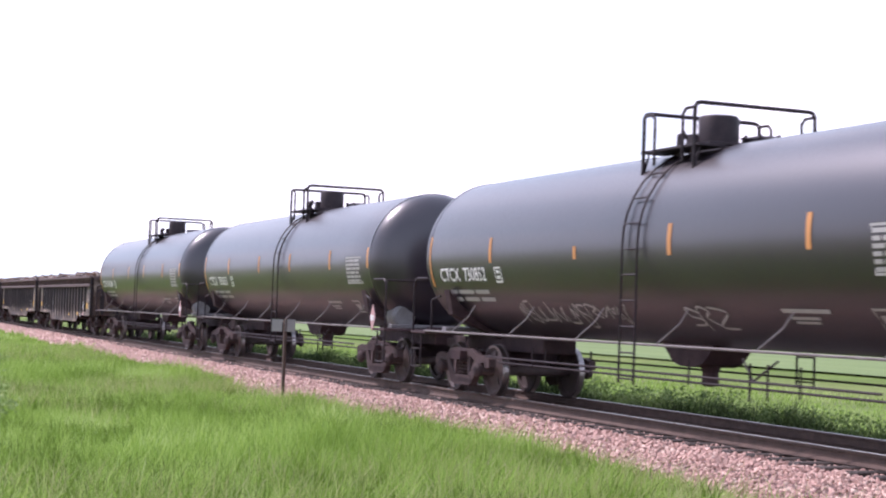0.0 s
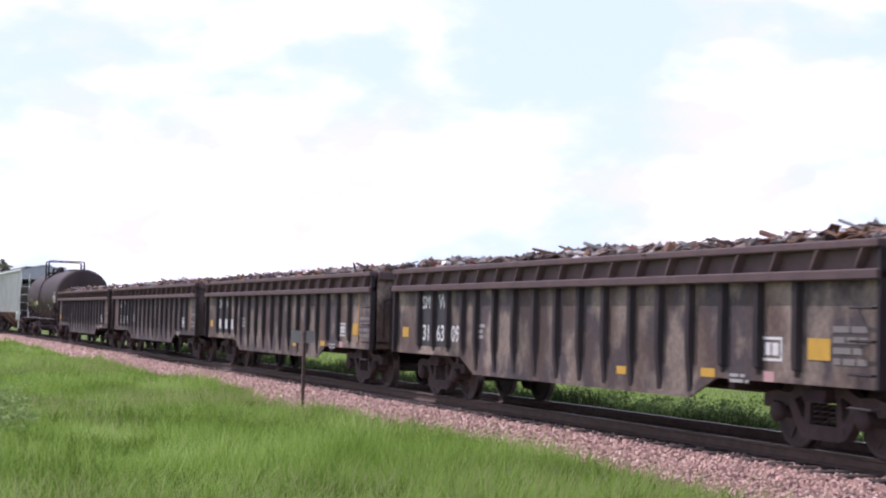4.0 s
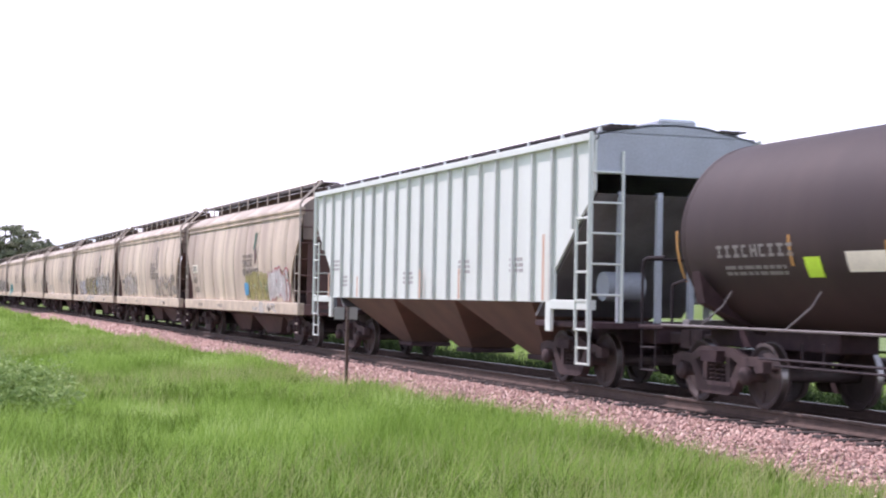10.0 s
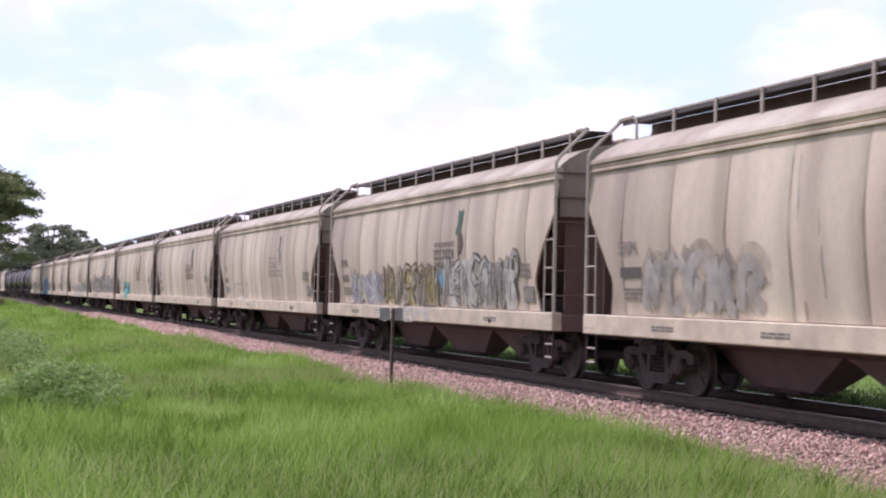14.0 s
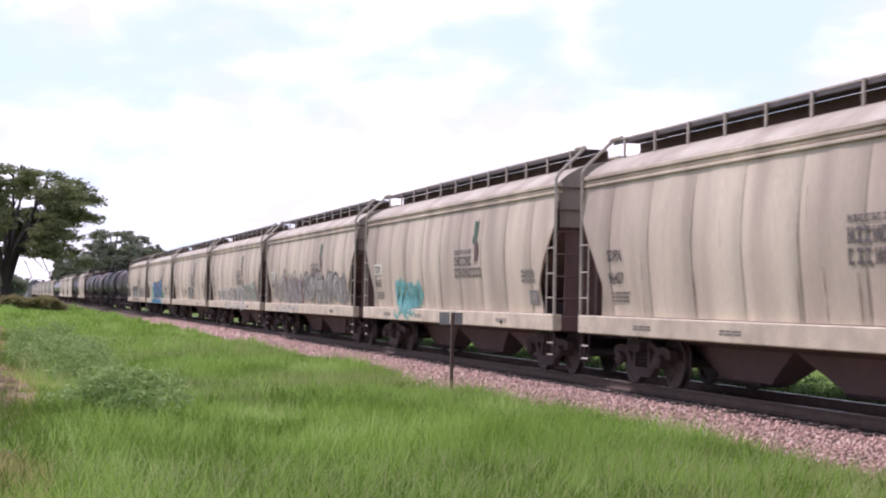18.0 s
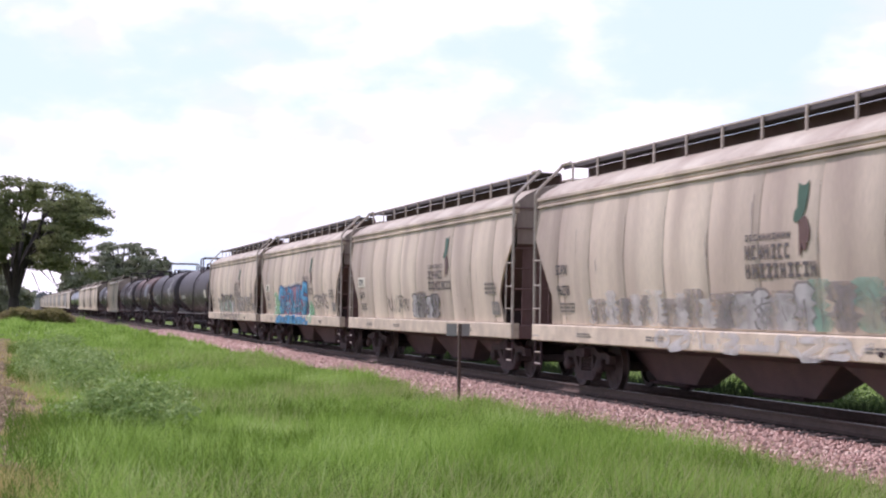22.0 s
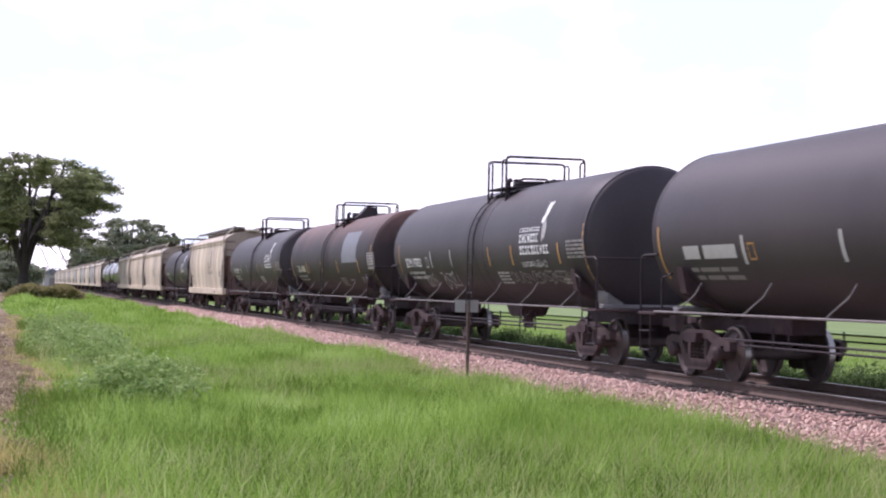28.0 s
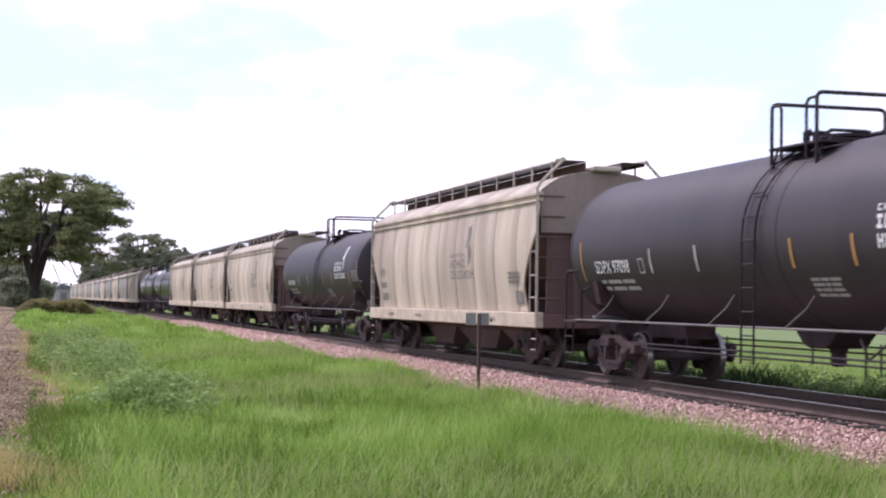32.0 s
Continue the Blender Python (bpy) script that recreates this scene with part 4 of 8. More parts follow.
    lid = part("manway", s, black_iron, car, "bolted round manway lid", smooth=True)
    for k in range(8):
        q = k * math.pi / 4
        s = Shape()
        s.tube([(mx + 0.32 * math.cos(q), my + 0.32 * math.sin(q), mz + 0.06), (mx + 0.34 * math.cos(q), my + 0.34 * math.sin(q), mz + 0.29)], 0.028, 5)
        part("eye_bolt", s, black_iron, lid)
    s = Shape()
    s.tube([(cx - 0.3, -0.62, pz - 0.15), (cx - 0.3, -0.62, pz + 0.14), (cx - 0.25, -0.55, pz + 0.18)], 0.06, 8)
    s.box(cx - 0.45, cx - 0.25, -0.45, -0.25, pz - 0.08, pz + 0.20)
    part("valve", s, black_iron, car)
    # bottom outlet and the brake rods below
    s = Shape()
    s.prism([(-0.75, 1.14), (0.75, 1.14), (0.42, 0.86), (0.2, 0.80), (-0.2, 0.80), (-0.42, 0.86)], -0.34, 0.34)
    s.lathe([(0.52, 0.09), (0.55, 0.13), (0.72, 0.12), (0.82, 0.16)], 12, "z", (0.1, 0, 0))
    part("bottom_outlet", s, frame_dark, car, "bottom outlet valve skid")
    s = Shape()
    for y, z in ((-1.15, 0.72), (-0.9, 0.62), (0.95, 0.7)):
        s.tube([(-tx + 1.3, y, z), (tx - 1.3, y, z)], 0.018, 5)
    for x, drop in ((-3.6, 0.60), (-3.1, 0.66), (-1.5, 0.62), (1.4, 0.60), (2.9, 0.46), (3.3, 0.50), (4.0, 0.56)):
        s.tube([(x, -1.15, drop), (x, -1.15, 0.95)], 0.016, 5)
    s.tube([(2.5, -1.0, 1.0), (2.9, -1.1, 0.72), (3.3, -1.0, 1.0)], 0.016, 5)
    tagged(part("brake_piping", s, black_iron, car, "thin brake rods and pipes underneath"), kind="stuff")
    return car


def tank_marks(car, size, marks):
    """marks: (kind, x, z, ...) painted on the near side of the tank."""
    onto = on_tank(size[0], size[1])
    for kind, x, z, *more in marks:
        if kind == "text":
            text, height, mat = more
            stencil(car, "marking", mat, onto, [(x, z, *letters(text, height, 0.012))], "painted reporting mark")
        elif kind == "bars":
            sizes, mat = more
            stencil(car, "marking", mat, onto, [(x + a, z + c, *bar(w, h)) for a, c, w, h in sizes], "small painted lines")
        elif kind == "tape":
            mat, w, h = more
            stencil(car, "reflector", mat, onto, [(x, z, *bar(w, h, 1, 5))], "upright strip of reflector tape")
        elif kind == "card":
            mat, w, h, what = more
            stencil(car, "placard", mat, onto, [(x, z, *bar(w, h, 3, 4))], what)
        elif kind == "frame":
            mat, w, h = more
            stencil(car, "marking", mat, onto, [(x, z, *hollow(w, h, 0.03))], "small square outline mark")
        elif kind == "scrawl":
            w, h, count, mat, seed = more
            graffiti(car, onto, x, z, w, h, count, mat, None, seed, 0.03, "thin sprayed scrawl")
        elif kind == "sprout":
            upper, lower, k = more
            plant_mark(car, onto, x, z, k, upper, lower)
        elif kind == "words":
            w, h, count, mat, seed = more
            stencil(car, "emblem", mat, onto, word_blocks(x, z, w, h, count, seed), "row of plain emblem blocks")


def plant_mark(car, onto, x, z, k, upper, lower):
    """A plain sprouting leaf over a pod, as flat painted shapes."""
    leaf = [(0.0, 0.46), (0.10, 0.50), (0.17, 0.62), (0.20, 0.80), (0.20, 0.97), (0.12, 0.91), (0.04, 0.91), (-0.07, 0.95), (-0.07, 0.80), (-0.05, 0.64), (-0.12, 0.58), (-0.14, 0.47), (-0.07, 0.44)]
    pod = [(0.02, 0.0), (0.07, 0.03), (0.09, 0.13), (0.16, 0.07), (0.22, 0.10), (0.23, 0.17), (0.29, 0.22), (0.30, 0.33), (0.24, 0.44), (0.17, 0.52), (0.06, 0.50), (0.0, 0.44), (0.02, 0.30), (0.02, 0.15)]
    for outline, mat, what in ((leaf, upper, "plain leaf-shaped emblem"), (pod, lower, "plain pod-shaped emblem")):
        mx, mz = sum(p[0] for p in outline) / len(outline), sum(p[1] for p in outline) / len(outline)
        pts = [(a * k, c * k) for a, c in outline] + [(mx * k, mz * k)]
        n = len(outline)
        stencil(car, "emblem", mat, onto, [(x, z, pts, [(i, (i + 1) % n, n) for i in range(n)])], what)


def word_blocks(x, z, w, h, count, seed):
    """A row of small plain blocks, like a word too worn to read."""
    rnd = random.Random(seed)
    step = w / count
    out = []
    for i in range(count):
        a = step * rnd.uniform(0.62, 0.8)
        kind = rnd.randrange(3)
        if kind == 0:
            out += [(x + i * step, z, *bar(a * 0.3, h, 1, 2)), (x + i * step + a * 0.3, z, *bar(a * 0.7, h * 0.22, 1, 1)), (x + i * step + a * 0.3, z + h * 0.78, *bar(a * 0.6, h * 0.22, 1, 1))]
        elif kind == 1:
            out += [(x + i * step, z, *bar(a * 0.3, h, 1, 2)), (x + i * step + a * 0.68, z, *bar(a * 0.3, h, 1, 2)), (x + i * step + a * 0.3, z + h * 0.4, *bar(a * 0.38, h * 0.24, 1, 1))]
        else:
            out += [(x + i * step, z, *bar(a, h * 0.25, 1, 1)), (x + i * step + a * 0.3, z + h * 0.25, *bar(a * 0.35, h * 0.5, 1, 1)), (x + i * step, z + h * 0.75, *bar(a, h * 0.25, 1, 1))]
    return out


# ---- gondolas with scrap ----
def gondola(half, body, paint, rim, label):
    car = thing("gondola_car", label, "gondola wagon", "train")
    h, w = body / 2, 1.46
    top, deck, low = 2.42, 1.02, 0.62
    tx = h - 1.68
    for y in (-1, 1):
        # side sheet with its deeper belly between the trucks
        posts = [-6.70, -5.92, -5.15, -4.40] + [-3.74 + 0.845 * i for i in range(13)]
        end0, end1 = 3.85, 4.55          # where the deep belly rises towards the trucks

        def belly(x):
            return 0.84 if abs(x) > end1 else (0.54 if abs(x) < end0 else 0.54 + 0.30 * (abs(x) - end0) / (end1 - end0))
        s = Shape()
        s.box(-h, h, min(y * (w - 0.10), y * (w - 0.07)), max(y * (w - 0.10), y * (w - 0.07)), 0.90, top - 0.30, 0.004)
        side = part("side_sheet", s, paint, car, "weathered steel side sheet")
        edges = [-h] + posts + [h]
        for a, c in zip(edges, edges[1:]):
            s = Shape()
            m1 = [q for q in (-end1, -end0, end0, end1) if a < q < c]
            low = [(q, belly(q)) for q in [a] + m1 + [c]]
            s.prism([(a, top - 0.30)] + low + [(c, top - 0.30)], y * (w - 0.07), y * (w - 0.05))
            s.prism([(a, 0.985)] + low + [(c, 0.985)], y * (w - 0.06), y * (w - 0.038))
            part("side_panel", s, paint, side)
        for x in posts:
            # pressed post, deep at the top and dying away into the skirt
            z0 = belly(x) + 0.01
            zs = [z0, z0 + 0.14, 1.02, 1.22, top - 0.32]
            outs = [0.0, 0.03, 0.07, 0.085, 0.085]
            s = Shape()
            vs = [(x + q, y * (w - 0.052 + (o if k in (1, 2) else 0)), z) for z, o in zip(zs, outs) for k, q in enumerate((-0.085, -0.05, 0.05, 0.085))]
            n = len(zs)
            fs = [(4 * i + j, 4 * i + (j + 1) % 4, 4 * i + 4 + (j + 1) % 4, 4 * i + 4 + j) for i in range(n - 1) for j in range(4)]
            s.add(vs, fs + [(0, 1, 2, 3), (4 * n - 1, 4 * n - 2, 4 * n - 3, 4 * n - 4)])
            part("side_post", s, gondola_post, side)
        # corner posts
        for k in (-1, 1):
            s = Shape()
            s.box(min(k * h, k * (h - 0.07)), max(k * h, k * (h - 0.07)), min(y * (w - 0.1), y * (w + 0.05)), max(y * (w - 0.1), y * (w + 0.05)), 0.84, top + 0.02)
            part("corner_post", s, gondola_post, car)
        # ledge, raised rim and the slanting gussets between them
        s = Shape()
        s.box(-h, h, min(y * (w - 0.08), y * (w + 0.10)), max(y * (w - 0.08), y * (w + 0.10)), top - 0.34, top - 0.22, 0.015)
        part("ledge", s, rim, car, "rust-brown side ledge")
        s = Shape()
        s.box(-h, h, min(y * (w - 0.08), y * (w - 0.03)), max(y * (w - 0.08), y * (w - 0.03)), top - 0.24, top + 0.06, 0.006)
        s.box(-h, h, min(y * (w - 0.10), y * (w + 0.09)), max(y * (w - 0.10), y * (w + 0.09)), top + 0.02, top + 0.12, 0.015)
        part("rim", s, rim, car, "rust-brown raised rim")
        for i in range(19):
            x = -7.84 + 0.865 * i
            s = Shape()
            s.prism([(x - 0.05, y * (w - 0.03)), (x - 0.02, y * (w + 0.09)), (x + 0.02, y * (w + 0.09)), (x + 0.05, y * (w - 0.03))], top - 0.22, top + 0.02, "z")
            s.v = [(a + (0.07 if c > top - 0.1 else -0.07), b, c) for a, b, c in s.v]
            part("gusset", s, rim, car)
        for z in (0.62, 1.0, 1.38, 1.76):
            s = Shape()
            s.tube([(h - 0.52, y * (w - 0.06), z), (h - 0.52, y * (w + 0.07), z), (h - 0.10, y * (w + 0.07), z), (h - 0.10, y * (w - 0.06), z)], 0.013, 5)
            part("grab_iron", s, gondola_post, car)
    s = Shape()
    s.box(-h, h, -w + 0.07, w - 0.07, deck - 0.06, deck, 0.01)
    part("floor", s, paint, car)
    for k in (-1, 1):
        s = Shape()
        s.box(min(k * h, k * (h - 0.05)), max(k * h, k * (h - 0.05)), -w + 0.05, w - 0.05, 0.86, top - 0.02)
        ribs = []
        for y in (-1.0, -0.35, 0.35, 1.0):
            ribs.append(Shape().box(min(k * h, k * (h + 0.1)), max(k * h, k * (h + 0.1)), y - 0.06, y + 0.06, 0.9, top - 0.2))
        end = part("end_wall", s, paint, car, "ribbed steel end wall")
        for r in ribs:
            part("end_rib", r, gondola_post, end)
        s = Shape()
        s.box(min(k * (h - 0.06), k * (h + 0.11)), max(k * (h - 0.06), k * (h + 0.11)), -w + 0.1, w - 0.1, top - 0.06, top + 0.12, 0.015)
        part("end_rim", s, rim, end)
        s = Shape()
        s.tube([(k * (h + 0.16), -1.25, 1.1), (k * (h + 0.16), -1.25, 1.9), (k * (h + 0.16), -0.9, 2.0)], 0.018, 5)
        s.lathe([(0, 0.02), (0, 0.26), (0.03, 0.27), (0.06, 0.26)], 16, "x", (k * (h + 0.12), 0.55, 1.75))
        part("brake_gear", s, black_iron, car, "hand brake wheel and rail")
        s = Shape()
        s.box(min(k * (h - 3.5), k * (half - 0.8)), max(k * (h - 3.5), k * (half - 0.8)), -0.3, 0.3, 0.74, 0.98, 0.02)
        part("draft_sill", s, frame_dark, car)
        truck(car, k * tx)
    s = Shape()
    s.box(-tx, tx, -0.28, 0.28, 0.62, 0.98, 0.02)
    for x in span(-tx + 1.6, tx - 1.6, 6):
        s.box(x - 0.07, x + 0.07, -w + 0.1, w - 0.1, 0.7, 0.97, 0.01)
    part("centre_sill", s, frame_dark, car, "grimy centre sill and crossbearers")
    couplers(car, half)
    return car


def on_gondola(x, z, lift=0.007):
    return x, -(1.41 + lift + (0.013 if z < 0.99 else 0.0)), z


scrap_rust = material("mixed_scrap_metal", (0.16, 0.10, 0.075), 0.7, 0.2, second=(0.30, 0.24, 0.20), amount=0.8, scale=1.2, third=(0.04, 0.035, 0.035),
                      third_scale=1.9, third_amount=0.8, fine=14, fine_amount=0.4, bump=0.3)
scrap_pale = material("pale_scrap_sheet", (0.50, 0.47, 0.44), 0.5, 0.3, second=(0.28, 0.22, 0.18), amount=0.7, scale=1.5, fine=12, fine_amount=0.3, bump=0.2)

scrap_orange = material("orange_rusted_scrap", (0.26, 0.13, 0.07), 0.85, second=(0.16, 0.085, 0.055), amount=0.8, scale=1.7, bump=0.3)
scrap_dark = material("burnt_dark_scrap", (0.035, 0.030, 0.030), 0.7, 0.2, second=(0.09, 0.06, 0.05), amount=0.6, scale=2, bump=0.3)
scrap_red = material("faded_red_scrap_sheet", (0.34, 0.07, 0.06), 0.55, second=(0.18, 0.06, 0.05), amount=0.6, scale=2, bump=0.1)


def scrap(length, seed, name="scrap_load", crown=0.17):
    """A heap of torn sheet, bars and lumps, as one mass."""
    rnd = random.Random(seed)
    load = thing(name, "heaped rusty scrap metal load with torn sheets and bars", "scrap load", "train loads", "stuff")
    for mat, count, nm in ((scrap_rust, 1150, "rusty_scrap"), (scrap_pale, 260, "pale_scrap"), (scrap_orange, 380, "orange_scrap"), (scrap_dark, 160, "dark_scrap"), (scrap_red, 40, "red_scrap")):
        s = Shape()
        if nm == "rusty_scrap":
            xs = span(-length / 2 + 0.1, length / 2 - 0.1, 60)
            s.sheet(lambda x, y: (x, y, 2.42 + crown * 0.6 * (1 - (y / 1.4) ** 2) + 0.10 * noise.noise((x * 0.7 + seed, y * 0.8, seed))
                                  + 0.08 * noise.noise((x * 2.3, y * 2.5, seed)) - (0.25 if abs(x) > length / 2 - 0.4 else 0)), xs, span(-1.3, 1.3, 10))
        for i in range(count):
            x, y = rnd.uniform(-length / 2 + 0.25, length / 2 - 0.25), rnd.uniform(-1.2, 1.2)
            swell = 0.5 + 0.5 * noise.noise((x * 0.35, seed * 3.3, 1))
            z = 2.48 + crown * (1 - (y / 1.4) ** 2) * (0.4 + swell) + rnd.uniform(-0.03, 0.10)
            e = Euler((rnd.uniform(-0.5, 0.5), rnd.uniform(-0.35, 0.35), rnd.uniform(0, 6.3))).to_matrix()
            kind = rnd.random()
            if kind < 0.5:        # bent plate
                a, c, b = rnd.uniform(0.05, 0.20), rnd.uniform(0.03, 0.12), rnd.uniform(-0.08, 0.08)
                vs = [(-a, -c, 0), (0, -c * rnd.uniform(0.5, 1.2), b), (a, -c, 0), (-a, c, 0.02), (0, c * rnd.uniform(0.6, 1.3), b), (a * rnd.uniform(0.5, 1), c, 0)]
                vs += [(p[0], p[1], p[2] + 0.012) for p in vs]
                fs = [(0, 1, 4, 3), (1, 2, 5, 4), (6, 9, 10, 7), (7, 10, 11, 8), (0, 6, 7, 1), (1, 7, 8, 2), (2, 8, 11, 5), (5, 11, 10, 4), (4, 10, 9, 3), (3, 9, 6, 0)]
            elif kind < 0.72:     # bar or pipe
                a, c = rnd.uniform(0.12, 0.5), rnd.uniform(0.01, 0.03)
                vs = [(-a, -c, -c), (-a, c, -c), (-a, c, c), (-a, -c, c), (a, -c, -c), (a, c, -c), (a, c, c), (a, -c, c)]
                fs = [(0, 1, 2, 3), (4, 7, 6, 5), (0, 4, 5, 1), (1, 5, 6, 2), (2, 6, 7, 3), (3, 7, 4, 0)]
            else:                 # lump
                a = [rnd.uniform(0.05, 0.17) for _ in range(6)]
                vs = [(a[0], 0, 0), (-a[1], 0, 0), (0, a[2], 0), (0, -a[3], 0), (0, 0, a[4]), (0, 0, -a[5])]
                fs = [(0, 2, 4), (2, 1, 4), (1, 3, 4), (3, 0, 4), (2, 0, 5), (1, 2, 5), (3, 1, 5), (0, 3, 5)]
            s.add([tuple(e @ Vector(p) + Vector((x, y, z))) for p in vs], fs)
        part(nm, s, mat, load)
    return load


# ---- covered hoppers ----
HOP_TOP = 3.72


def hop_y(z):
    """Half width of the bulging hopper side at a height."""
    t = max(0.0, min(1.0, (z - 1.25) / (HOP_TOP - 1.25)))
    return 1.468 + 0.02 * t + 0.115 * math.sin(math.pi * t ** 1.12)


def on_hopper(x, z, lift=0.007):
    return (x, -(1.600 + lift), z) if z < 1.26 else (x, -(hop_y(z) + lift), z)


def hop_end(z, h):
    """Where the side sheet stops at a height: full length above, curving in below."""
    if z >= 3.10:
        return h - 0.06
    t = (3.10 - z) / (3.10 - 1.25)
    return h - 0.06 - 0.98 * min(1.0, 1.25 * math.sin(t * math.pi * 0.46) ** 1.15) + 0.14 * max(0.0, t - 0.75) / 0.25


def covered_hopper(half, paint, label, group="train", far=False):
    car = thing("covered_hopper_car", label, "hopper wagon", group)
    h = half - 0.71
    panels = 10
    zs = span(1.25, 3.10, 12) + span(3.10, HOP_TOP, 4)[1:]
    for y in (-1, 1):
        for i in range(panels):
            u0, u1 = (max(-1.0, min(1.0, 1.755 * (j - 5) / (h - 0.06))) if 0 < j < 10 else (-1, 1)[j > 0] for j in (i, i + 1))

            def fn(u, z):
                e = hop_end(z, h)
                if u in (-1, 1):
                    return u * e, y * hop_y(z), z
                return max(-e, min(e, u * (h - 0.06))), y * hop_y(z), z
            us = [u0, u0 + 0.03 / h, u0 + 0.06, (u0 + u1) / 2, u1 - 0.06, u1 - 0.03 / h, u1]
            s = Shape()

            def fn2(u, z):
                x, yy, zz = fn(u, z)
                lip = 0.030 if u in (us[0], us[-1]) and u not in (-1, 1) else (0.012 if u in (us[1], us[2], us[-2], us[-3]) else 0.0)
                return x, yy - y * lip, zz
            s.sheet(fn2, us, zs, (0, -y * 0.03, 0))
            part("side_panel", s, paint, car, smooth=True)
        # cornice: three stepped mouldings under the roof
        s = Shape()
        for k, (z0, z1, d) in enumerate(((3.68, 3.735, 0.05), (3.755, 3.80, 0.03), (3.82, 3.90, 0.06))):
            m = Shape()
            m.box(-h + 0.03, h - 0.03, min(y * 1.44, y * (1.49 + d)), max(y * 1.44, y * (1.49 + d)), z0, z1, 0.012)
            part("moulding", m, paint, car, "one step of the moulding below the roof")
        s.box(-h + 0.04, h - 0.04, min(y * 1.42, y * 1.50), max(y * 1.42, y * 1.50), 3.68, 3.90, 0.005)
        part("cornice", s, paint, car, "recessed band below the roof")
        # side sill
        s = Shape()
        s.box(-h, h, min(y * 1.40, y * 1.60), max(y * 1.40, y * 1.60), 0.90, 1.24, 0.02)
        part("side_sill", s, hopper_sill, car, "pale dusty side sill")
        s = Shape()
        for x in (5.2,):
            s.lathe([(0, 0.04), (0.03, 0.04)], 8, "y", (x, y * 1.60 - (0.03 if y < 0 else 0), 1.02))
        tagged(part("sill_bolts", s, frame_dark, car), kind="stuff")
        # roof half
        prof = [(1.50, 3.895), (1.46, 3.96), (1.30, 4.08), (1.05, 4.22), (0.78, 4.31), (0.45, 4.37), (0.0, 4.39)]
        s = Shape()
        s.sheet(lambda x, k: (x, y * prof[k][0], prof[k][1]), span(-h + 0.05, h - 0.05, 10), list(range(7)), (0, 0, -0.03))
        part("roof", s, hopper_roof, car, "pale dusty rounded roof", smooth=True)
        # roof walk on stanchions
        s = Shape()
        s.box(-h + 0.1, h - 0.1, min(y * 0.44, y * 0.95), max(y * 0.44, y * 0.95), 4.59, 4.615, 0.004)
        s.box(-h + 0.1, h - 0.1, min(y * 0.955, y * 0.972), max(y * 0.955, y * 0.972), 4.53, 4.60, 0.004)
        walk_deck = part("roof_walk", s, walk_steel, car, "dark steel roof walkway")
        s = Shape()
        s.box(-h + 0.1, h - 0.1, min(y * 0.953, y * 0.975), max(y * 0.953, y * 0.975), 4.605, 4.64, 0.004)
        part("walk_edge", s, rail_pale, walk_deck, "pale worn edge of the walkway")
        s = Shape()
        s.box(-h + 0.15, h - 0.15, min(y * 0.40, y * 0.435), max(y * 0.40, y * 0.435), 4.33, 4.588, 0.004)
        part("hatch_coaming", s, hopper_end, car)
        n, posts = 12, []
        for i in range(n):
            x = -h + 0.75 + (2 * h - 1.5) * i / (n - 1)
            s = Shape()
            s.prism([(x - 0.022, y * 0.985), (x + 0.022, y * 0.985), (x + 0.022, y * 1.02), (x - 0.022, y * 1.02)], 4.20, 4.63, "z")
            posts.append(s)
        if far:
            for r in posts[1:]:
                posts[0].add(r.v, r.f)
            posts = posts[:1]
        for r in posts:
            part("stanchion", r, rail_pale, car)
    # hatch troughs
    for x in span(-h + 1.3, h - 1.3, 4):
        s = Shape()
        s.box(x - 1.45, x + 1.45, -0.33, 0.33, 4.37, 4.49, 0.03)
        s.box(x - 0.05, x + 0.05, -0.38, 0.38, 4.43, 4.54, 0.01)
        part("roof_hatch", s, hopper_roof, car, "long roof hatch cover")
    for k in (-1, 1):
        e = k * (h - 0.06)
        s = Shape()
        s.prism([(-1.47, 3.0), (-1.49, 3.90), (-1.30, 4.08), (-1.05, 4.22), (-0.6, 4.34), (0.6, 4.34), (1.05, 4.22), (1.30, 4.08), (1.49, 3.90), (1.47, 3.0)],
                e - 0.02, e + 0.02, "x")
        part("end_sheet", s, hopper_end_pale, car, "rust-stained upper end sheet")
        s = Shape()
        s.prism([(e - k * 0.0, 3.02), (e - k * 0.06, 3.02), (k * (h - 2.3), 1.24), (k * (h - 2.24), 1.2)], -1.44, 1.44)
        part("slope_sheet", s, hopper_end, car, "rust-stained slope sheet")
        s = Shape()
        s.box(min(e - k * 0.10, e - k * 0.13), max(e - k * 0.10, e - k * 0.13), -1.30, 1.30, 1.14, 3.02, 0.004)
        part("end_bulkhead", s, hopper_end, car, "rust-brown plate across the lower end")
        for y in (-0.62, 0.62):
            s = Shape()
            s.box(min(e, e - k * 0.10), max(e, e - k * 0.10), y - 0.06, y + 0.06, 1.2, 3.05)
            part("end_post", s, hopper_end, car)
        s = Shape()
        s.box(min(e, k * (h - 2.4)), max(e, k * (h - 2.4)), -1.44, 1.44, 1.06, 1.14, 0.01)
        s.box(min(k * h, k * (h - 0.14)), max(k * h, k * (h - 0.14)), -1.42, 1.42, 0.9, 1.2, 0.015)
        part("end_sill", s, hopper_end, car, "end platform and sill")
        s = Shape()
        s.box(min(k * (h - 4.0), k * (half - 0.8)), max(k * (h - 4.0), k * (half - 0.8)), -0.3, 0.3, 0.76, 1.06, 0.02)
        part("draft_sill", s, frame_dark, car)
        s = Shape()
